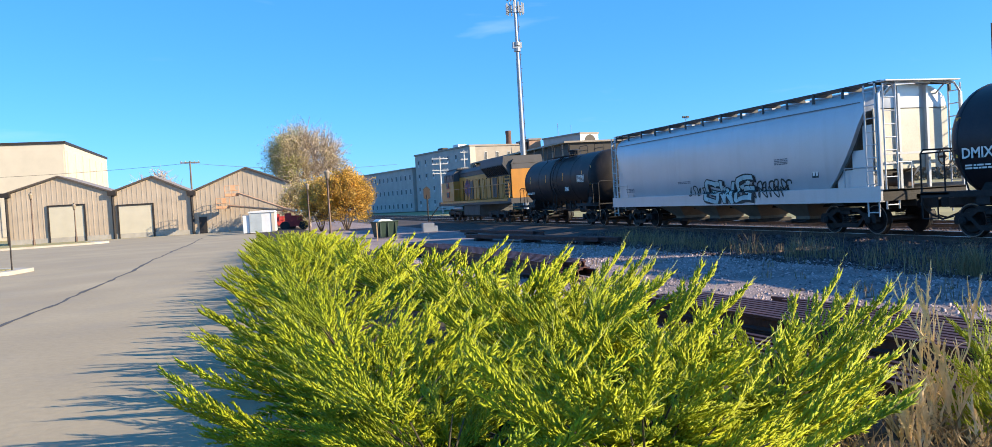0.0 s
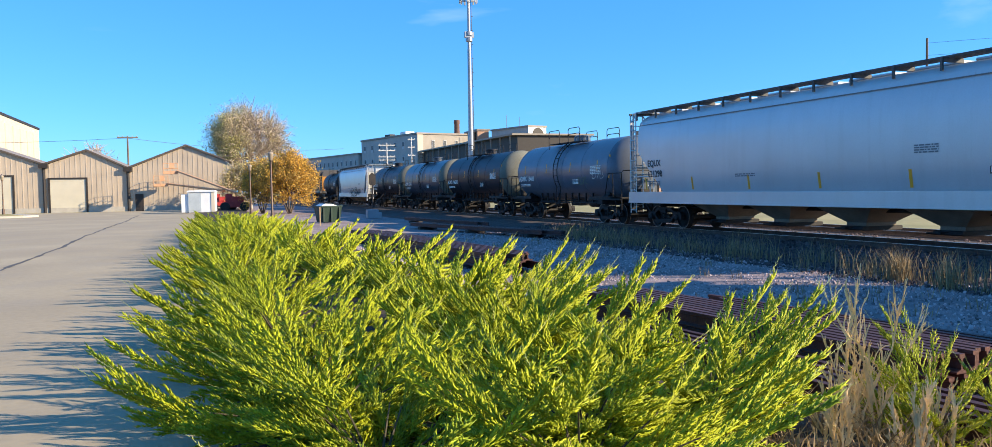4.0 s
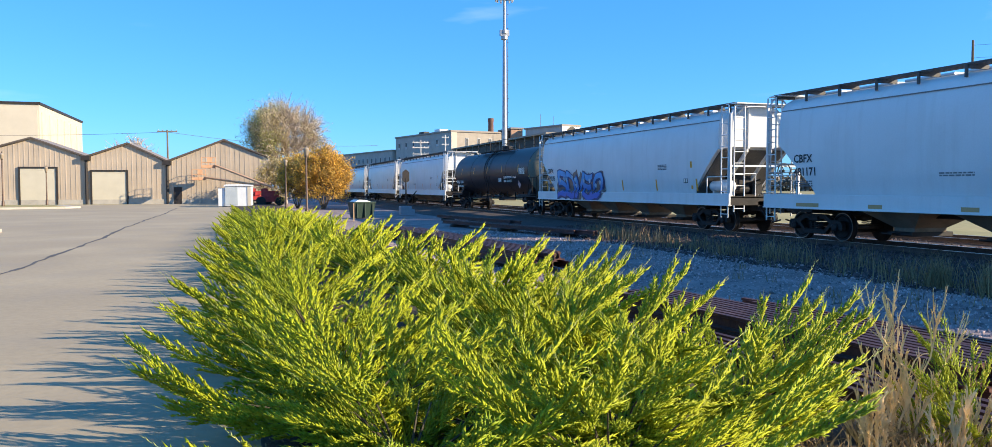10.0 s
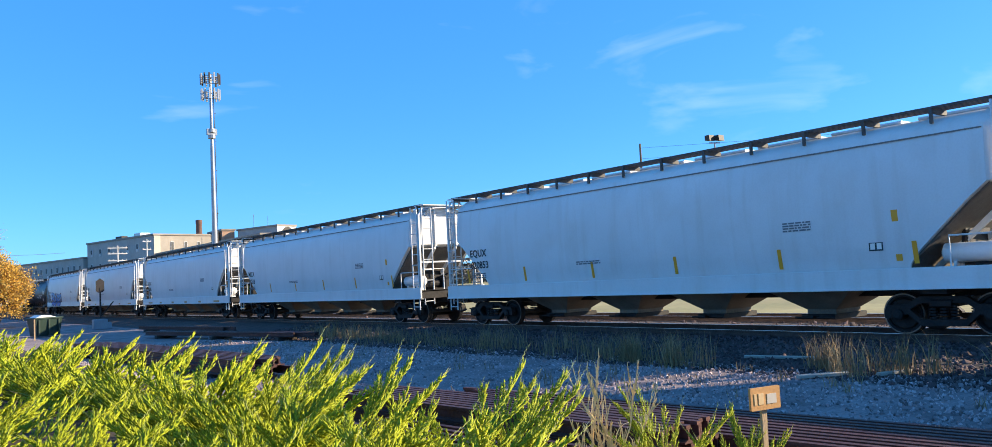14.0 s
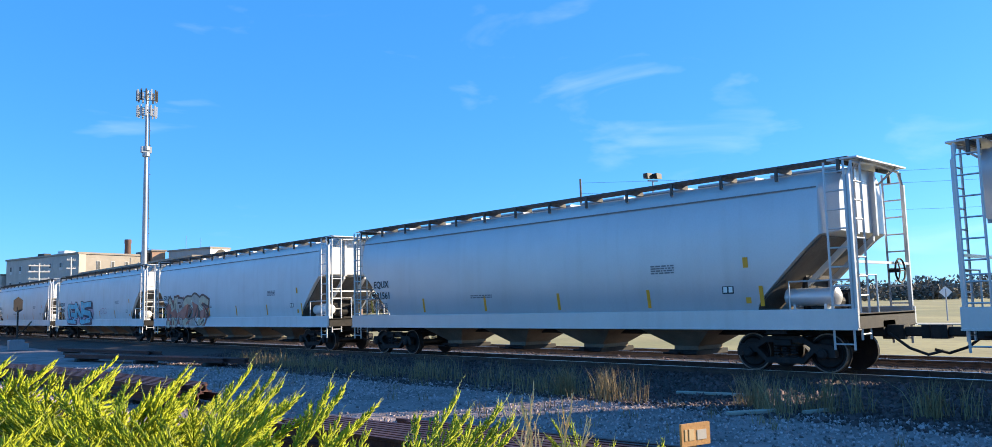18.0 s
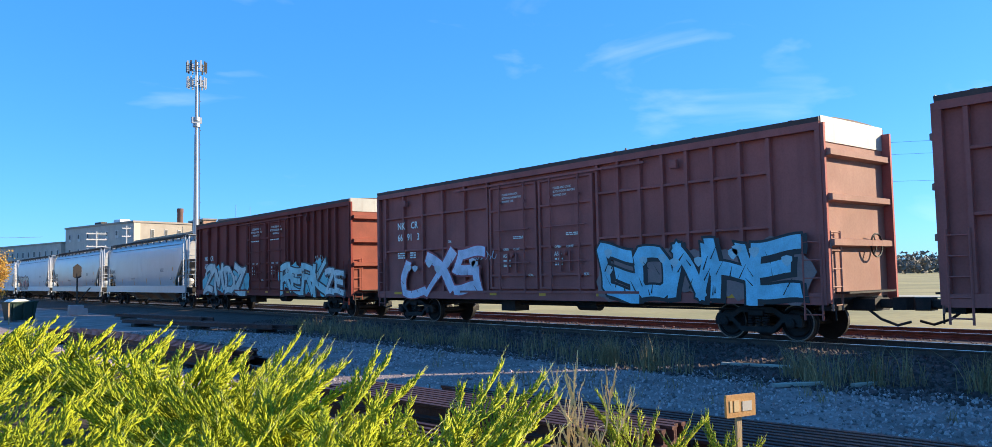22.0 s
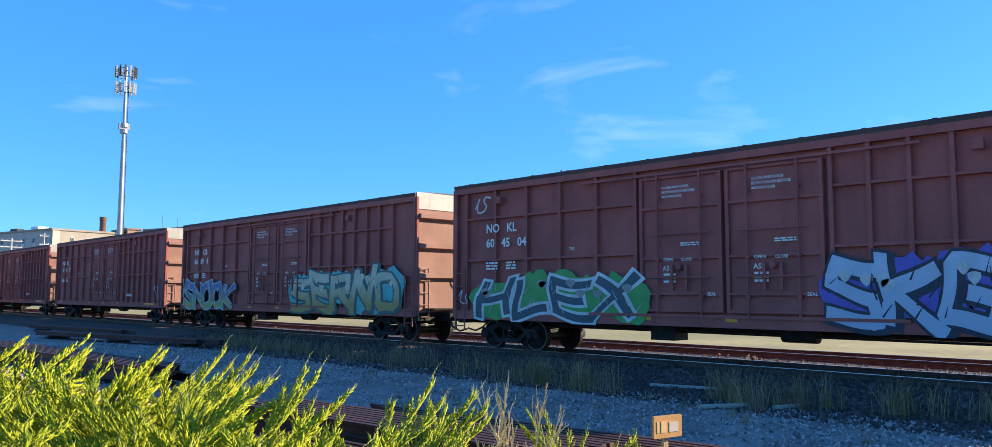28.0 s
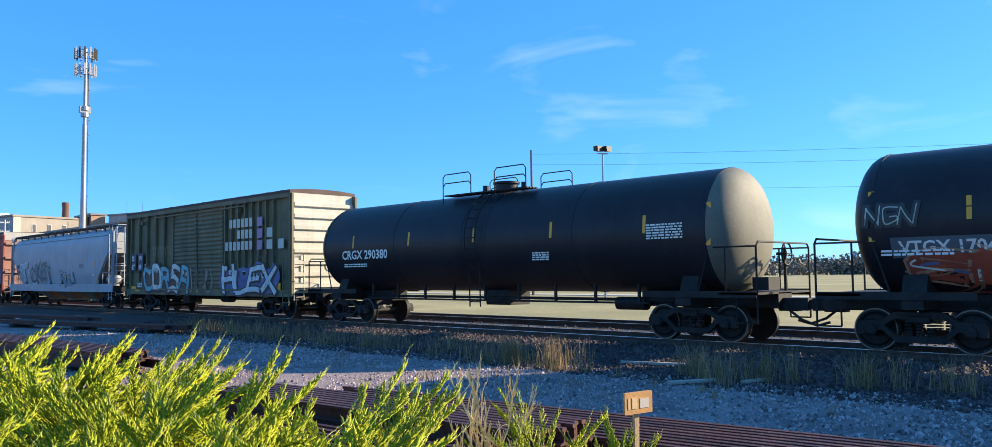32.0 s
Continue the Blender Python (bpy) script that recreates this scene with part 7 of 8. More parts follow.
# ---- locomotive ----
def locomotive(front, length=22.4):
    t = thing("diesel_locomotive", "yellow and grey six-axle diesel locomotive", "locomotive", (TRACK_X, front - length / 2, RAIL_Z), group="freight train cars")
    t["front"] = front - length / 2
    h = length / 2
    part("underframe", Geo().box(-1.5, 1.5, -h, h, 1.35, 1.72, 0.03), M_LOCO_G, t)
    part("sill_stripe", Geo().box(-1.53, -1.5, -h + 0.8, h - 0.8, 1.55, 1.72), M_LOCO_Y, t)
    part("hood", Geo().box(-0.95, 0.95, -h + 1.4, h - 6.2, 1.72, 3.75, 0.06), M_LOCO_Y, t)
    part("upper_hood", Geo().box(-0.9, 0.9, -h + 1.4, h - 6.2, 3.74, 4.12, 0.04), M_LOCO_G, t)
    part("hood_roof", Geo().loft([[(x, y, z) for x, z in ((-0.95, 4.1), (0.95, 4.1), (0.75, 4.42), (-0.75, 4.42))] for y in (-h + 1.4, h - 6.2)]), M_LOCO_G, t)
    g = Geo()
    g.loft([[(x, y, z) for x, z in ((-0.95, 3.35), (0.95, 3.35), (1.5, 4.1), (1.4, 4.68), (-1.4, 4.68), (-1.5, 4.1))] for y in (-h + 1.6, -h + 7.4)])
    rad = part("radiator", g, M_LOCO_G, t, "flared grey radiator section")
    for s in (-1, 1):
        for k in range(12):
            y = -h + 1.9 + k * 0.44
            part("radiator_louvre", Geo().loft([[(s * 1.0, y, 3.45), (s * 1.0, y + 0.3, 3.45), (s * 1.05, y + 0.3, 3.42), (s * 1.05, y, 3.42)], [(s * 1.48, y, 4.06), (s * 1.48, y + 0.3, 4.06), (s * 1.53, y + 0.3, 4.02), (s * 1.53, y, 4.02)]]), M_STEEL, rad)
    cab = part("cab", Geo().box(-1.52, 1.52, h - 6.2, h - 1.6, 1.72, 3.45, 0.05), M_LOCO_Y, t)
    part("cab_top", Geo().loft([[(x, y, z) for x, z in ((-1.5, 3.45), (1.5, 3.45), (1.45, 4.1), (1.1, 4.5), (-1.1, 4.5), (-1.45, 4.1))] for y in (h - 6.2, h - 2.6)]), M_LOCO_G, cab)
    for z in (2.05, 2.85):
        wd = part("cab_window", Geo().box(-1.55, -1.5, h - 4.6, h - 3.6, z, z + 0.55, 0.02), M_RED, cab)
        part("pane", Geo().box(-1.56, -1.53, h - 4.5, h - 3.7, z + 0.07, z + 0.48), M_DULLPANE, wd)
    for y in (h - 5.9, h - 4.6, h - 3.5):
        part("cab_window", Geo().box(-1.5, -1.44, y, y + 0.8, 3.55, 4.05, 0.02), M_DULLPANE, cab)
    part("nose", Geo().loft([[(x, y, z) for x, z in ((-0.95, 1.72), (0.95, 1.72), (0.95, zt), (-0.95, zt))] for y, zt in ((h - 1.62, 3.2), (h - 0.9, 3.0))]), M_LOCO_Y, t)
    part("cab_roof", Geo().box(-1.15, 1.15, h - 6.4, h - 2.5, 4.48, 4.58, 0.04), M_LOCO_G, t)
    g = Geo()
    g.loft([[(x, y, z) for x, z in ((-1.35, 0.55), (-1.1, 0.4), (1.1, 0.4), (1.35, 0.55), (1.35, 1.35), (-1.35, 1.35))] for y in (-2.6, 2.4)])
    part("fuel_tank", g, M_WALK, t)
    for k in range(14):          # dark gaps between the hood doors, and grilles at the rear
        y = -h + 1.55 + k * (length - 9.2) / 13
        part("door_gap", Geo().box(-0.99, -0.95, y - 0.03, y + 0.03, 1.8, 3.4), M_STEEL, t)
    for k in range(6):
        part("rear_grille", Geo().box(-1.0, -0.95, -h + 1.8, -h + 2.9, 1.95 + k * 0.24, 2.08 + k * 0.24), M_STEEL, t)
    part("air_tank", Geo().revolve([(-1.6, 0.1), (-1.5, 0.2), (1.5, 0.2), (1.6, 0.1)], (-1.2, 4.6, 1.1), "y", 12), M_GALV, t, smooth=True)
    for k, y in enumerate(np.linspace(-h + 1.6, h - 7.4, 9)):
        part("hood_door", Geo().box(-0.985, -0.94, y, y + 1.05, 1.85, 3.3, 0.015), M_LOCO_Y if k % 4 != 2 else M_LOCO_G, t)
    for s in (-1, 1):
        g = Geo()
        g.tube([(s * 1.45, -h + 0.6, 2.75), (s * 1.45, h - 6.3, 2.75)], 0.03, 5)
        for y in np.linspace(-h + 0.6, h - 6.3, 12):
            g.tube([(s * 1.45, y, 1.7), (s * 1.45, y, 2.75)], 0.025, 5)
        part("handrail", g, M_LOCO_Y, t)
        for y in (h - 0.4, -h + 0.4):
            g = Geo()
            for k in range(4):
                g.box(*sorted((s * 1.0, s * 1.5)), y - 0.3, y + 0.3, 0.5 + k * 0.3, 0.54 + k * 0.3)
            part("step_well", g, M_STEEL, t)
    for y0 in (h - 4.6, -h + 4.6):
        g = Geo()
        for s in (-1, 1):
            g.box(*sorted((s * 0.95, s * 1.12)), y0 - 2.4, y0 + 2.4, 0.55, 0.85, 0.04)
            for dy in (-1.8, 0, 1.8):
                g.box(*sorted((s * 0.93, s * 1.16)), y0 + dy - 0.25, y0 + dy + 0.25, 0.35, 0.75, 0.04)
        tr = part("truck_frame", g, M_STEEL, t)
        for dy in (-1.8, 0, 1.8):
            w = part("wheelset", WHEELSET, None, tr)
            w.location = (0, y0 + dy, 0.43)
    for k, y in enumerate((2.2, -0.2)):
        part("exhaust_stack", Geo().box(-0.3, 0.3, y - 0.5, y + 0.5, 4.4, 4.66, 0.03), M_STEEL, t)
    for rgb, ph in (((0.32, 0.06, 0.06), 0.0), ((0.09, 0.11, 0.25), 0.125)):
        g = Geo()
        for k in range(7):
            y = 3.2 - k * 0.27 - ph
            g.box(-0.998, -0.985, y - 0.10, y, 2.0 + 0.25 * abs(k - 3) * 0.5, 3.55 - 0.16 * abs(k - 3))
        part("emblem", g, plain("faded_emblem", rgb), t)
    add_couplers(t, h)
    return t


CARS.append(locomotive(74.2))


# ---- trees and weeds ----
def leaf_mesh(name, points, size, rng, material, flat=0.6):
    """Small folded leaves round the given points."""
    n = len(points)
    a = rng.normal(size=(n, 3))
    a /= np.linalg.norm(a, axis=1)[:, None]
    b = np.cross(a, rng.normal(size=(n, 3)))
    b /= np.linalg.norm(b, axis=1)[:, None]
    s = size * rng.uniform(0.6, 1.3, (n, 1))
    v = np.stack([points - a * s, points + b * s * flat, points + a * s, points - b * s * flat], 1).reshape(-1, 3)
    k = np.arange(n)[:, None] * 4
    return big_mesh(name, v, np.concatenate([k + [0, 1, 2], k + [0, 2, 3]]), material)


def fan_tree(name, label, place, radius, height, low, seed, leaf_mat, bark, twigs, leaves, leaf_size, trunk_r, twig_r, trunks=1, leafy=None, fork=0.2):
    """Stems that fan out from the base into a dome of fine curved twigs; leafy(p) says how leafy the crown is at p."""
    rng = np.random.default_rng(seed)
    t = thing(name, label, "tree", place)
    fine, knots = Geo(), []
    forks = []
    for k in range(trunks):
        a = 6.283 * k / trunks + rng.uniform(0, 1)
        r = radius * 0.12 * (trunks > 1)
        g = Geo()
        top = np.array([math.cos(a) * r * 2.2, math.sin(a) * r * 2.2, height * fork])
        g.tube([(math.cos(a) * r * 0.4, math.sin(a) * r * 0.4, 0), tuple(top * [0.7, 0.7, 0.55]), tuple(top)], trunk_r, 7, trunk_r * 0.7)
        part("trunk", g, bark, t)
        limbs = Geo()
        for j in range(10 // trunks + 4):
            b = rng.uniform(0, 6.283)
            c = math.sqrt(rng.uniform(0, 1)) * 0.62
            end = np.array([radius * c * math.cos(b), radius * c * math.sin(b), height * (fork + (0.92 - fork) * rng.uniform(0.45, 0.8) * math.sqrt(1 - 0.5 * c * c))])
            mid = top * 0.5 + end * 0.5 - np.array([0, 0, 0.04 * height]) + rng.normal(0, 0.06 * radius, 3)
            limbs.tube([tuple(top), tuple(mid), tuple(end)], trunk_r * 0.5, 5, trunk_r * 0.18)
            forks += [top, mid, mid, end, end, end]
        part("limb", limbs, bark, t)
    forks = np.array(forks)
    lumps = rng.uniform(0, 6.283, 6)
    for i in range(twigs):
        b = rng.uniform(0, 6.283)
        e = math.asin(min(1.0, rng.uniform(-0.12, 1.0)))
        u = rng.uniform(0.72, 1.03) * (1 + 0.07 * math.sin(3 * b + lumps[0]) + 0.05 * math.sin(7 * b + lumps[1]) + 0.05 * math.sin(5 * e + lumps[2]))
        zc = low + (height - low) * 0.42
        end = np.array([radius * u * math.cos(e) * math.cos(b), radius * u * math.cos(e) * math.sin(b), zc + (height - zc) * u * math.sin(e) if e > 0 else zc + (zc - low) * 7 * math.sin(e) * u])
        o = forks[np.argmin(((forks - end * [0.75, 0.75, 0.8]) ** 2).sum(1) * rng.uniform(0.6, 1.6, len(forks)))]
        mid = o * 0.5 + end * 0.5 + rng.normal(0, 0.05 * radius, 3) - np.array([0, 0, 0.02 * height])
        fine.tube([tuple(o), tuple(mid), tuple(end)], twig_r * 1.6, 3, twig_r * 0.6)
        for k in range(5):
            s = rng.uniform(0.3, 1.0)
            knots.append((o if s < 0.5 else mid) * (1 - (2 * s) % 1) + (mid if s < 0.5 else end) * ((2 * s) % 1))
            if k < 3:
                tip = knots[-1] + (end - o) / (np.linalg.norm(end - o) + 0.01) * radius * 0.13 + rng.normal(0, 0.09 * radius, 3)
                fine.tube([tuple(knots[-1]), tuple(tip)], twig_r, 3, twig_r * 0.5)
                knots.append(tip)
    tagged(part("twig", fine, bark, t), kind="stuff")
    knots = np.array(knots)
    want = np.array([leafy(p) if leafy else 1.0 for p in knots])
    pts = knots[rng.choice(len(knots), leaves, p=want / want.sum())] + rng.normal(0, radius * 0.05, (leaves, 3))
    pts = pts[pts[:, 2] > 0.12]
    part("crown", leaf_mesh("crown", pts, leaf_size, rng, leaf_mat), None, t)
    return t


M_BARK = mat("grey_tan_bark", (0.52, 0.42, 0.33), 0.9, vary=0.2, scale=2, fine=20, bump=0.3)
M_DARKBARK = mat("dark_brown_bark", (0.16, 0.115, 0.08), 0.9, vary=0.2, scale=2, fine=20, bump=0.3)
M_LEAF_OLIVE = mat("olive_leaves", (0.50, 0.40, 0.17), 0.6, vary=0.2, scale=0.7, fine=8, bump=0, island=0.35, tone=(0.46, 0.49, 0.11), tone_amount=0.7, translucent=0.4)
M_LEAF_ORANGE = mat("golden_orange_leaves", (0.74, 0.44, 0.07), 0.6, vary=0.2, scale=0.7, fine=8, bump=0, island=0.35, tone=(0.60, 0.44, 0.13), tone_amount=0.7, translucent=0.4)
M_LEAF_FAR = mat("far_autumn_woods", (0.17, 0.15, 0.12), 0.8, vary=0.25, scale=0.1, fine=2, bump=0, island=0.4)
fan_tree("half_bare_tree", "half-bare tree with olive leaves on one side", (5.6, 91.0, -0.2), 4.4, 11.5, 2.2, 3, M_LEAF_OLIVE, M_BARK, 1150, 34000, 0.065, 0.2, 0.024, 1, lambda p: 0.10 + max(0.0, -0.3 * (p[0] - 0.3)) ** 1.2 + (0.8 if p[2] < 4.5 else 0.0), 0.24)
fan_tree("dark_thicket", "dark leafy understorey by the shed", (4.3, 82.0, -0.2), 2.2, 4.9, 0.3, 6, M_LEAF_OLIVE, M_BARK, 300, 11000, 0.07, 0.06, 0.016, 3, None, 0.15)
fan_tree("orange_leaved_tree", "broad low tree with golden orange autumn leaves", (7.75, 73.0, -0.3), 2.65, 5.35, 0.3, 4, M_LEAF_ORANGE, M_DARKBARK, 520, 27000, 0.078, 0.075, 0.016, 5, None, 0.3)
fan_tree("orange_leaved_tree", "olive and rusty autumn bush beside the lamp post", (5.7, 75.5, -0.3), 2.1, 4.8, 0.3, 5, M_LEAF_ORANGE, M_DARKBARK, 300, 12000, 0.075, 0.06, 0.016, 4, None, 0.2)
fan_tree("bare_bush", "bare winter bush behind the sheds", (-12.5, 118.0, -0.2), 3.6, 8.6, 1.0, 7, M_LEAF_FAR, M_BARK, 300, 500, 0.08, 0.1, 0.03, 2, None, 0.2)


def far_woods():
    rng = np.random.default_rng(12)
    pts = []
    for i in range(220):
        a = radians(rng.uniform(-92, -24))
        r = rng.uniform(330, 420)
        c = np.array([-math.sin(a) * r, math.cos(a) * r, 0.0])
        if c[0] < 60:
            continue
        hgt = rng.uniform(4.5, 9.0)
        n = 190
        p = rng.normal(size=(n, 3)) * [3.2, 3.2, hgt * 0.3] + c + [0, 0, hgt * 0.5]
        p[:, 2] = np.clip(p[:, 2], 0, hgt)
        pts.append(p)
    tagged(new("far_woods", leaf_mesh("far_woods", np.concatenate(pts), 0.85, rng, M_LEAF_FAR)), "hazy line of brown autumn woods far off", "woods", kind="stuff")


far_woods()
M_PALE_ROAD = mat("pale_dusty_road", (0.48, 0.43, 0.33), 0.9, vary=0.1, scale=0.3, fine=8, bump=0.1)
tagged(part("service_road", Geo().box(58.0, 61.0, -200, 120, -0.5, -0.38), M_PALE_ROAD), "pale dusty service road beyond the tracks", "road", kind="structure")

# small diamond sign far behind the train
sg = thing("warning_sign", "small pale diamond sign on a post", "sign", (66, 22.0, -0.4), -60)
part("post", Geo().tube([(0, 0, 0), (0, 0, 2.4)], 0.05, 6), M_GALV, sg)
part("diamond", Geo().loft([[(0, y, 1.7), (0.45, y, 2.15), (0, y, 2.6), (-0.45, y, 2.15)] for y in (-0.02, 0.02)]), M_WHITE, sg)

M_DEAD = mat("dead_weed_stalk", (0.80, 0.60, 0.31), 0.8, vary=0.2, scale=5, fine=30, bump=0.1)


def dead_weed(place, height, seed, label):
    rng = np.random.default_rng(seed)
    t = thing("dead_weed", label, "weed", place)
    tips = []

    def sprig(g, p, d, ln, r, depth):
        pts = [p]
        for k in range(4):
            d = d + rng.normal(0, 0.13, 3) + np.array([0, 0, 0.05])
            d /= np.linalg.norm(d)
            pts.append(pts[-1] + d * ln / 4)
        g.tube([tuple(q) for q in pts], r, 3, r * 0.5)
        if depth < 2:
            for k in range(12 if depth == 0 else 3):
                q = pts[1 + k % 4] + (pts[min(4, 2 + k % 4)] - pts[1 + k % 4]) * rng.uniform(0, 1)
                a = rng.uniform(0, 6.283)
                e = d + np.array([math.cos(a), math.sin(a), 0.4]) * 0.34
                sprig(g, q, e / np.linalg.norm(e), ln * rng.uniform(0.14, 0.34), r * 0.7, depth + 1)
        else:
            tips.extend(pts[1:])
    for k in range(12):
        a = rng.uniform(0, 6.283)
        lean = rng.uniform(0.02, 0.16) if k < 7 else rng.uniform(0.1, 0.45)
        g = Geo()
        d = np.array([math.cos(a) * lean, math.sin(a) * lean, 1.0])
        sprig(g, np.array([math.cos(a), math.sin(a), 0]) * 0.06, d / np.linalg.norm(d), height * (rng.uniform(0.6, 1.0) if k < 7 else rng.uniform(0.25, 0.5)), 0.0085, 0)
        part("stalk", g, M_DEAD, t)
    return t


dead_weed((4.0, 3.95, -0.08), 0.90, 1, "tall bleached dead weed beside the rails")
dead_weed((3.5, 4.3, -0.05), 0.42, 2, "short bleached dead weed")
dead_weed((4.45, 4.5, -0.15), 0.5, 3, "short dry brown weed among junipers")
dead_weed((4.35, 4.15, -0.15), 0.5, 5, "low tangle of bleached dead weed")
dead_weed((3.8, 4.0, -0.05), 0.42, 6, "low tangle of bleached dead weed")
dead_weed((3.55, 3.75, -0.03), 0.36, 7, "tangle of dry straw-coloured weed")
dead_weed((3.9, 3.55, -0.06), 0.42, 8, "tangle of dry straw-coloured weed")
dead_weed((4.3, 3.65, -0.12), 0.4, 9, "tangle of dry straw-coloured weed")
dead_weed((3.1, 4.05, 0.0), 0.3, 4, "tangle of dry straw-coloured weed")


def blades(rng, cx, cy, base, n, spread, height, lean=0.25):
    """Thin blades of grass in a tuft."""
    p = np.column_stack([cx + rng.normal(0, spread, n), cy + rng.normal(0, spread, n), np.full(n, base)])
    h = height * rng.uniform(0.45, 1.1, n)
    d = rng.normal(0, lean, (n, 2)) * h[:, None]
    a = rng.uniform(0, 6.283, n)
    w = np.column_stack([np.cos(a), np.sin(a), np.zeros(n)]) * 0.007
    tip = p + np.column_stack([d, h])
    mid = p + np.column_stack([d * 0.35, h * 0.6])
    return np.stack([p - w, p + w, mid + w * 0.8, mid - w * 0.8, tip], 1).reshape(-1, 3)


def weeds():
    rng = np.random.default_rng(5)
    out = []
    for i in range(85):
        y = rng.uniform(11.0, 31.0)
        out.append(blades(rng, 13.4 + 0.045 * (y - 15) + rng.normal(0, 0.5), y, -0.38, 22, 0.2, rng.uniform(0.3, 0.75)))
    for x, y, k in ((13.4, 6.6, 4), (13.9, 4.7, 4), (12.6, 10.4, 4), (13.5, 8.0, 3), (13.0, 12.2, 4), (13.2, 7.2, 3), (14.2, 3.2, 2), (12.9, 11.3, 3)):
        for _ in range(k):
            out.append(blades(rng, x + rng.normal(0, 0.2), y + rng.normal(0, 0.25), -0.38, 40, 0.12, 0.7))
    for i in range(16):
        out.append(blades(rng, rng.uniform(3.2, 4.4), rng.uniform(3.2, 4.4), -0.06, 30, 0.12, 0.22, 0.6))
    for i in range(60):
        out.append(blades(rng, rng.uniform(7, 13), rng.uniform(3, 30), -0.38, 10, 0.08, 0.25))
    v = np.concatenate(out)
    n = len(v) // 5
    k = np.arange(n)[:, None] * 5
    f = np.concatenate([k + [0, 1, 2], k + [0, 2, 3], k + [3, 2, 4]])
    m = mat("dry_olive_weeds", (0.34, 0.235, 0.12), 0.8, vary=0.25, scale=1, fine=10, bump=0, island=0.4, tone=(0.27, 0.20, 0.09), tone_amount=0.6, translucent=0.2)
    tagged(new("trackside_weeds", big_mesh("trackside_weeds", v, f, m)), "dry olive and straw-coloured weeds along the ballast", "weeds", kind="stuff")


weeds()


def stones(name, label, count, place, size, material, seed):
    """Loose angular stones as one object."""
    rng = np.random.default_rng(seed)
    base = np.array([(-1, -1, -1), (1, -1, -1), (1, 1, -1), (-1, 1, -1), (-0.7, -0.7, 1), (0.7, -0.7, 1), (0.7, 0.7, 1), (-0.7, 0.7, 1)]) * 0.6
    faces = np.array([(0, 4, 5, 1), (1, 5, 6, 2), (2, 6, 7, 3), (3, 7, 4, 0), (4, 7, 6, 5)])
    c = place(rng, count)
    s = size * rng.lognormal(0, 0.35, (count, 1, 1)) * rng.uniform(0.6, 1.3, (count, 1, 3))
    v = (base[None] + rng.normal(0, 0.2, (count, 8, 3))) * s
    a = rng.uniform(0, 6.283, count)
    b = rng.normal(0, 0.4, count)
    ca, sa, cb, sb = np.cos(a)[:, None], np.sin(a)[:, None], np.cos(b)[:, None], np.sin(b)[:, None]
    x, y, z = v[..., 0], v[..., 1], v[..., 2]
    x, z = x * cb - z * sb, x * sb + z * cb
    x, y = x * ca - y * sa, x * sa + y * ca
    v = np.stack([x, y, z], -1) + c[:, None]
    f = faces[None] + (np.arange(count) * 8)[:, None, None]
    tagged(new(name, big_mesh(name, v.reshape(-1, 3), f.reshape(-1, 4), material)), label, "gravel", kind="stuff")


GX = [p[0] for p in GROUND]
GZ = [p[1] for p in GROUND]


def over(x0, x1, y0, y1, power=1.0):
    def place(rng, n):
        x = rng.uniform(x0, x1, n)
        y = y0 + (y1 - y0) * rng.uniform(0, 1, n) ** power
        return np.column_stack([x, y, np.interp(x, GX, GZ) + 0.008])
    return place


stones("gravel_stones", "loose pale grey gravel stones", 24000, over(4.7, 13.4, 2.0, 34.0, 1.4), 0.022, M_STONE, 1)
stones("ballast_stones", "dark angular ballast stones along the track", 18000, over(12.4, 17.2, 0.0, 36.0, 1.3), 0.036, M_BALLAST, 2)
stones("ballast_stones", "dusty ballast stones between the two tracks", 5000, over(18.6, 25.5, 0.0, 40.0, 1.2), 0.034, M_BALLAST, 3)


def litter():
    rng = np.random.default_rng(9)
    n = 2500
    p = np.column_stack([rng.uniform(-0.6, 4.2, n), rng.uniform(2.0, 9.0, n), np.zeros(n)])
    p[:, 2] = np.interp(p[:, 0], GX, GZ) + 0.02
    m = mat("dry_needle_litter", (0.30, 0.20, 0.10), 0.9, vary=0.3, scale=3, fine=20, bump=0, island=0.4)
    tagged(new("needle_litter", leaf_mesh("needle_litter", p, 0.022, rng, m, 0.2)), "brown needle litter under the junipers", "litter", kind="stuff")


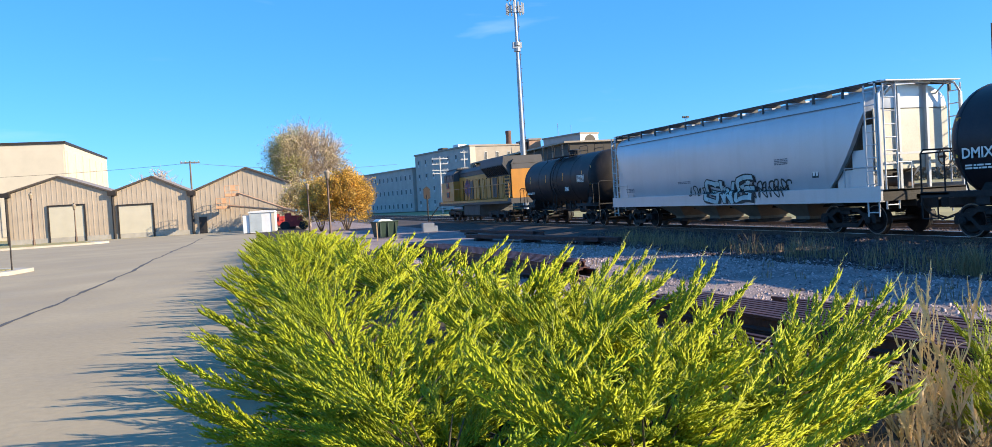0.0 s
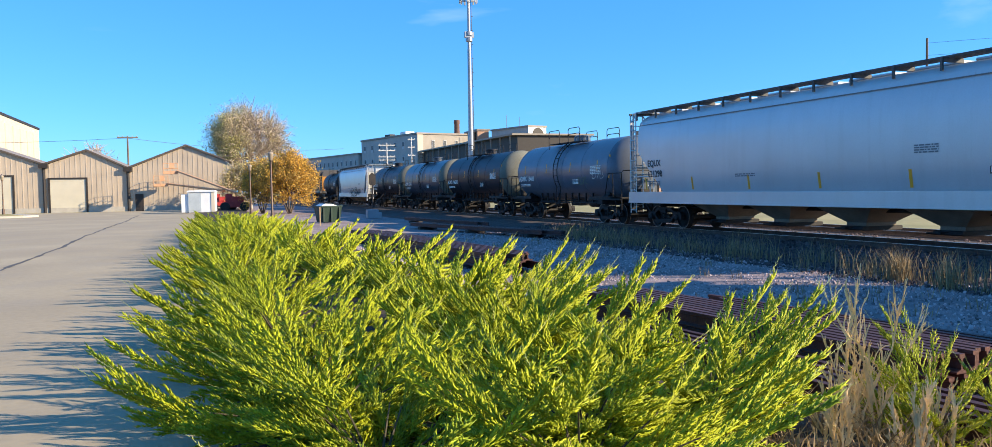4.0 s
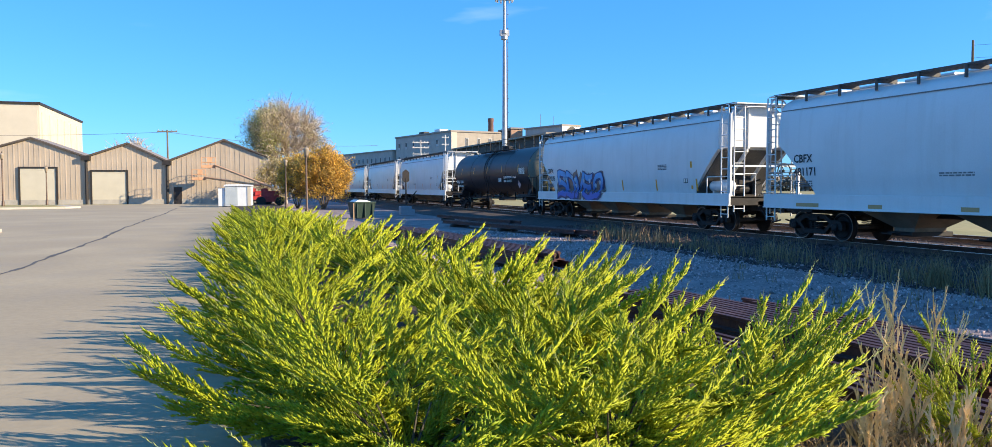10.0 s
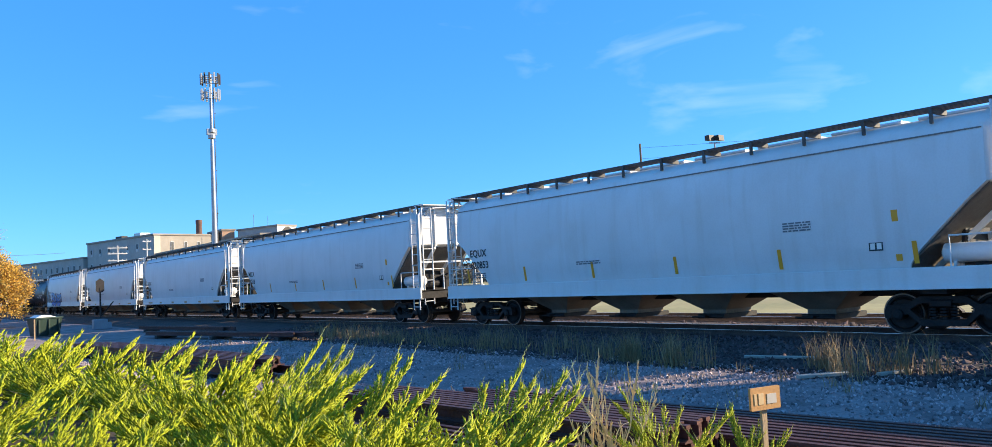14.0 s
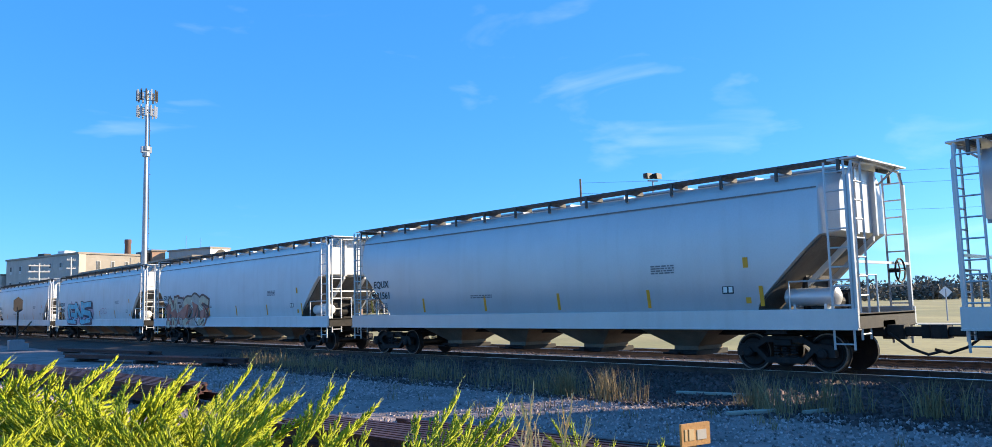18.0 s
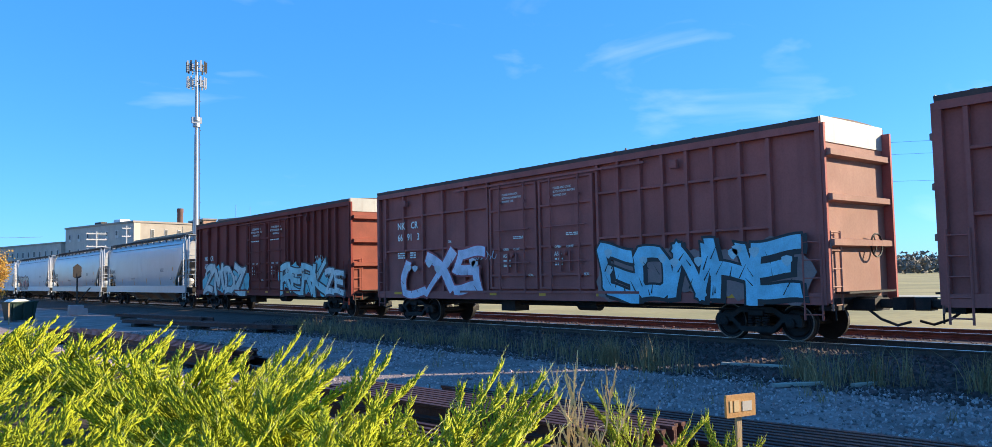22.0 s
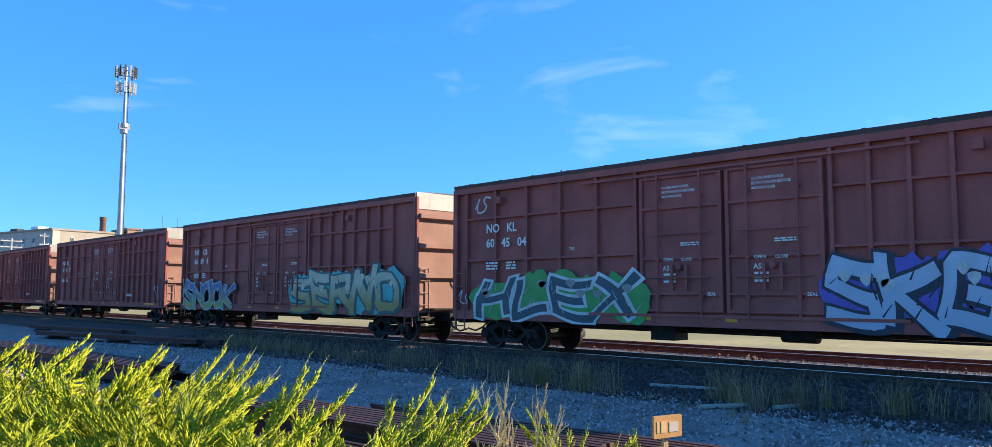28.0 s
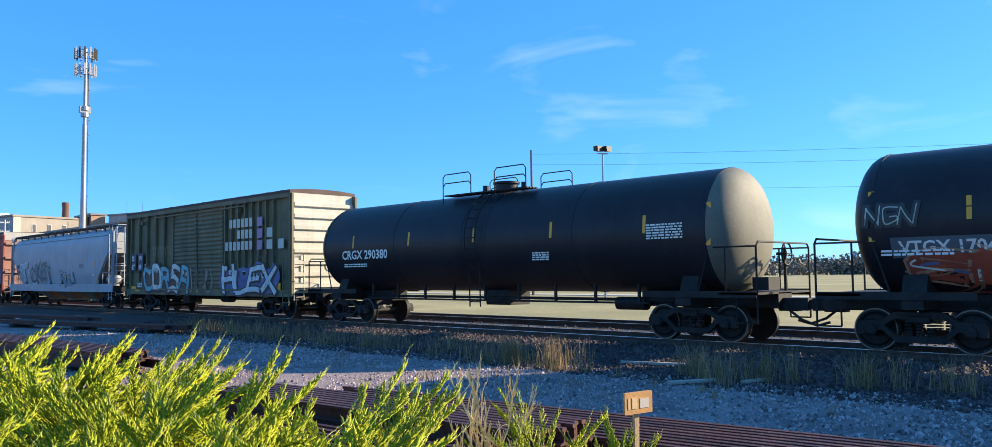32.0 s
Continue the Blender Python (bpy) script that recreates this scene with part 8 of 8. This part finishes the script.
litter()


# ---- overhead wires far behind ----
def wire(a, b, sag, label, r=0.028):
    pts = []
    for k in range(13):
        t = k / 12
        p = Vector(a).lerp(Vector(b), t)
        p.z -= sag * 4 * t * (1 - t)
        pts.append(tuple(p))
    tagged(part("overhead_wire", Geo().tube(pts, r, 4), M_DARK), label, "wire")


for dz in (0.0, -1.0, -3.2):
    wire((56.3, 49.5, 12.8 + dz), (96, -30, 12.0 + dz), 1.0, "thin dark overhead wire beyond the tracks", 0.012)
wire((-8.3, 119.0, 9.2), (26, 150, 9.4), 0.8, "thin dark overhead wire behind the sheds")
wire((-8.3, 119.0, 9.2), (-60, 118, 9.0), 0.8, "thin dark overhead wire behind the sheds")

# ---- sleepers, one by one where the camera passes nearest ----
TIE = Geo().box(-1.3, 1.3, -0.115, 0.115, -0.32, -0.168, 0.012).mesh("tie", M_TIE)
rnd = random.Random(6)
for trk in (TRACK_1, TRACK_2):
    for i in range(85):
        o = part("tie", TIE, None, trk)
        o.matrix_basis = pose(rnd.uniform(-0.05, 0.05), -6 + i * 0.53, rnd.uniform(-0.012, 0.004), 0, 0, rnd.uniform(-1.5, 1.5))
    g = Geo()
    for i in range(220):
        y = 63 + i * 0.53
        g.box(-1.3, 1.3, y - 0.115, y + 0.115, -0.32, -0.17)
    tagged(part("far_ties", g, M_TIE, trk), kind="stuff")


# ---- motion ----
def motions():
    for car in CARS:
        y = car["front"]
        walk(car, [(t, pose(TRACK_X, y + SPEED * t, RAIL_Z)) for t in (0, 8, 16, 24, 32)])
    # wheels roll along the rail, less than a quarter turn from row to row; alike axles share their keys
    rolled = {}
    for w in SPINNING:
        x, y, z = w.location
        if y not in rolled:
            rolled[y] = w
            walk(w, [(k / FPS, pose(x, y, z, -math.degrees(SPEED / 0.43) * k / FPS)) for k in range(32 * FPS + 1)])
        else:
            w.rotation_mode = "QUATERNION"
            keys = w.animation_data_create()
            keys.action = rolled[y].animation_data.action
            keys.action_slot = keys.action.slots[0]


motions()
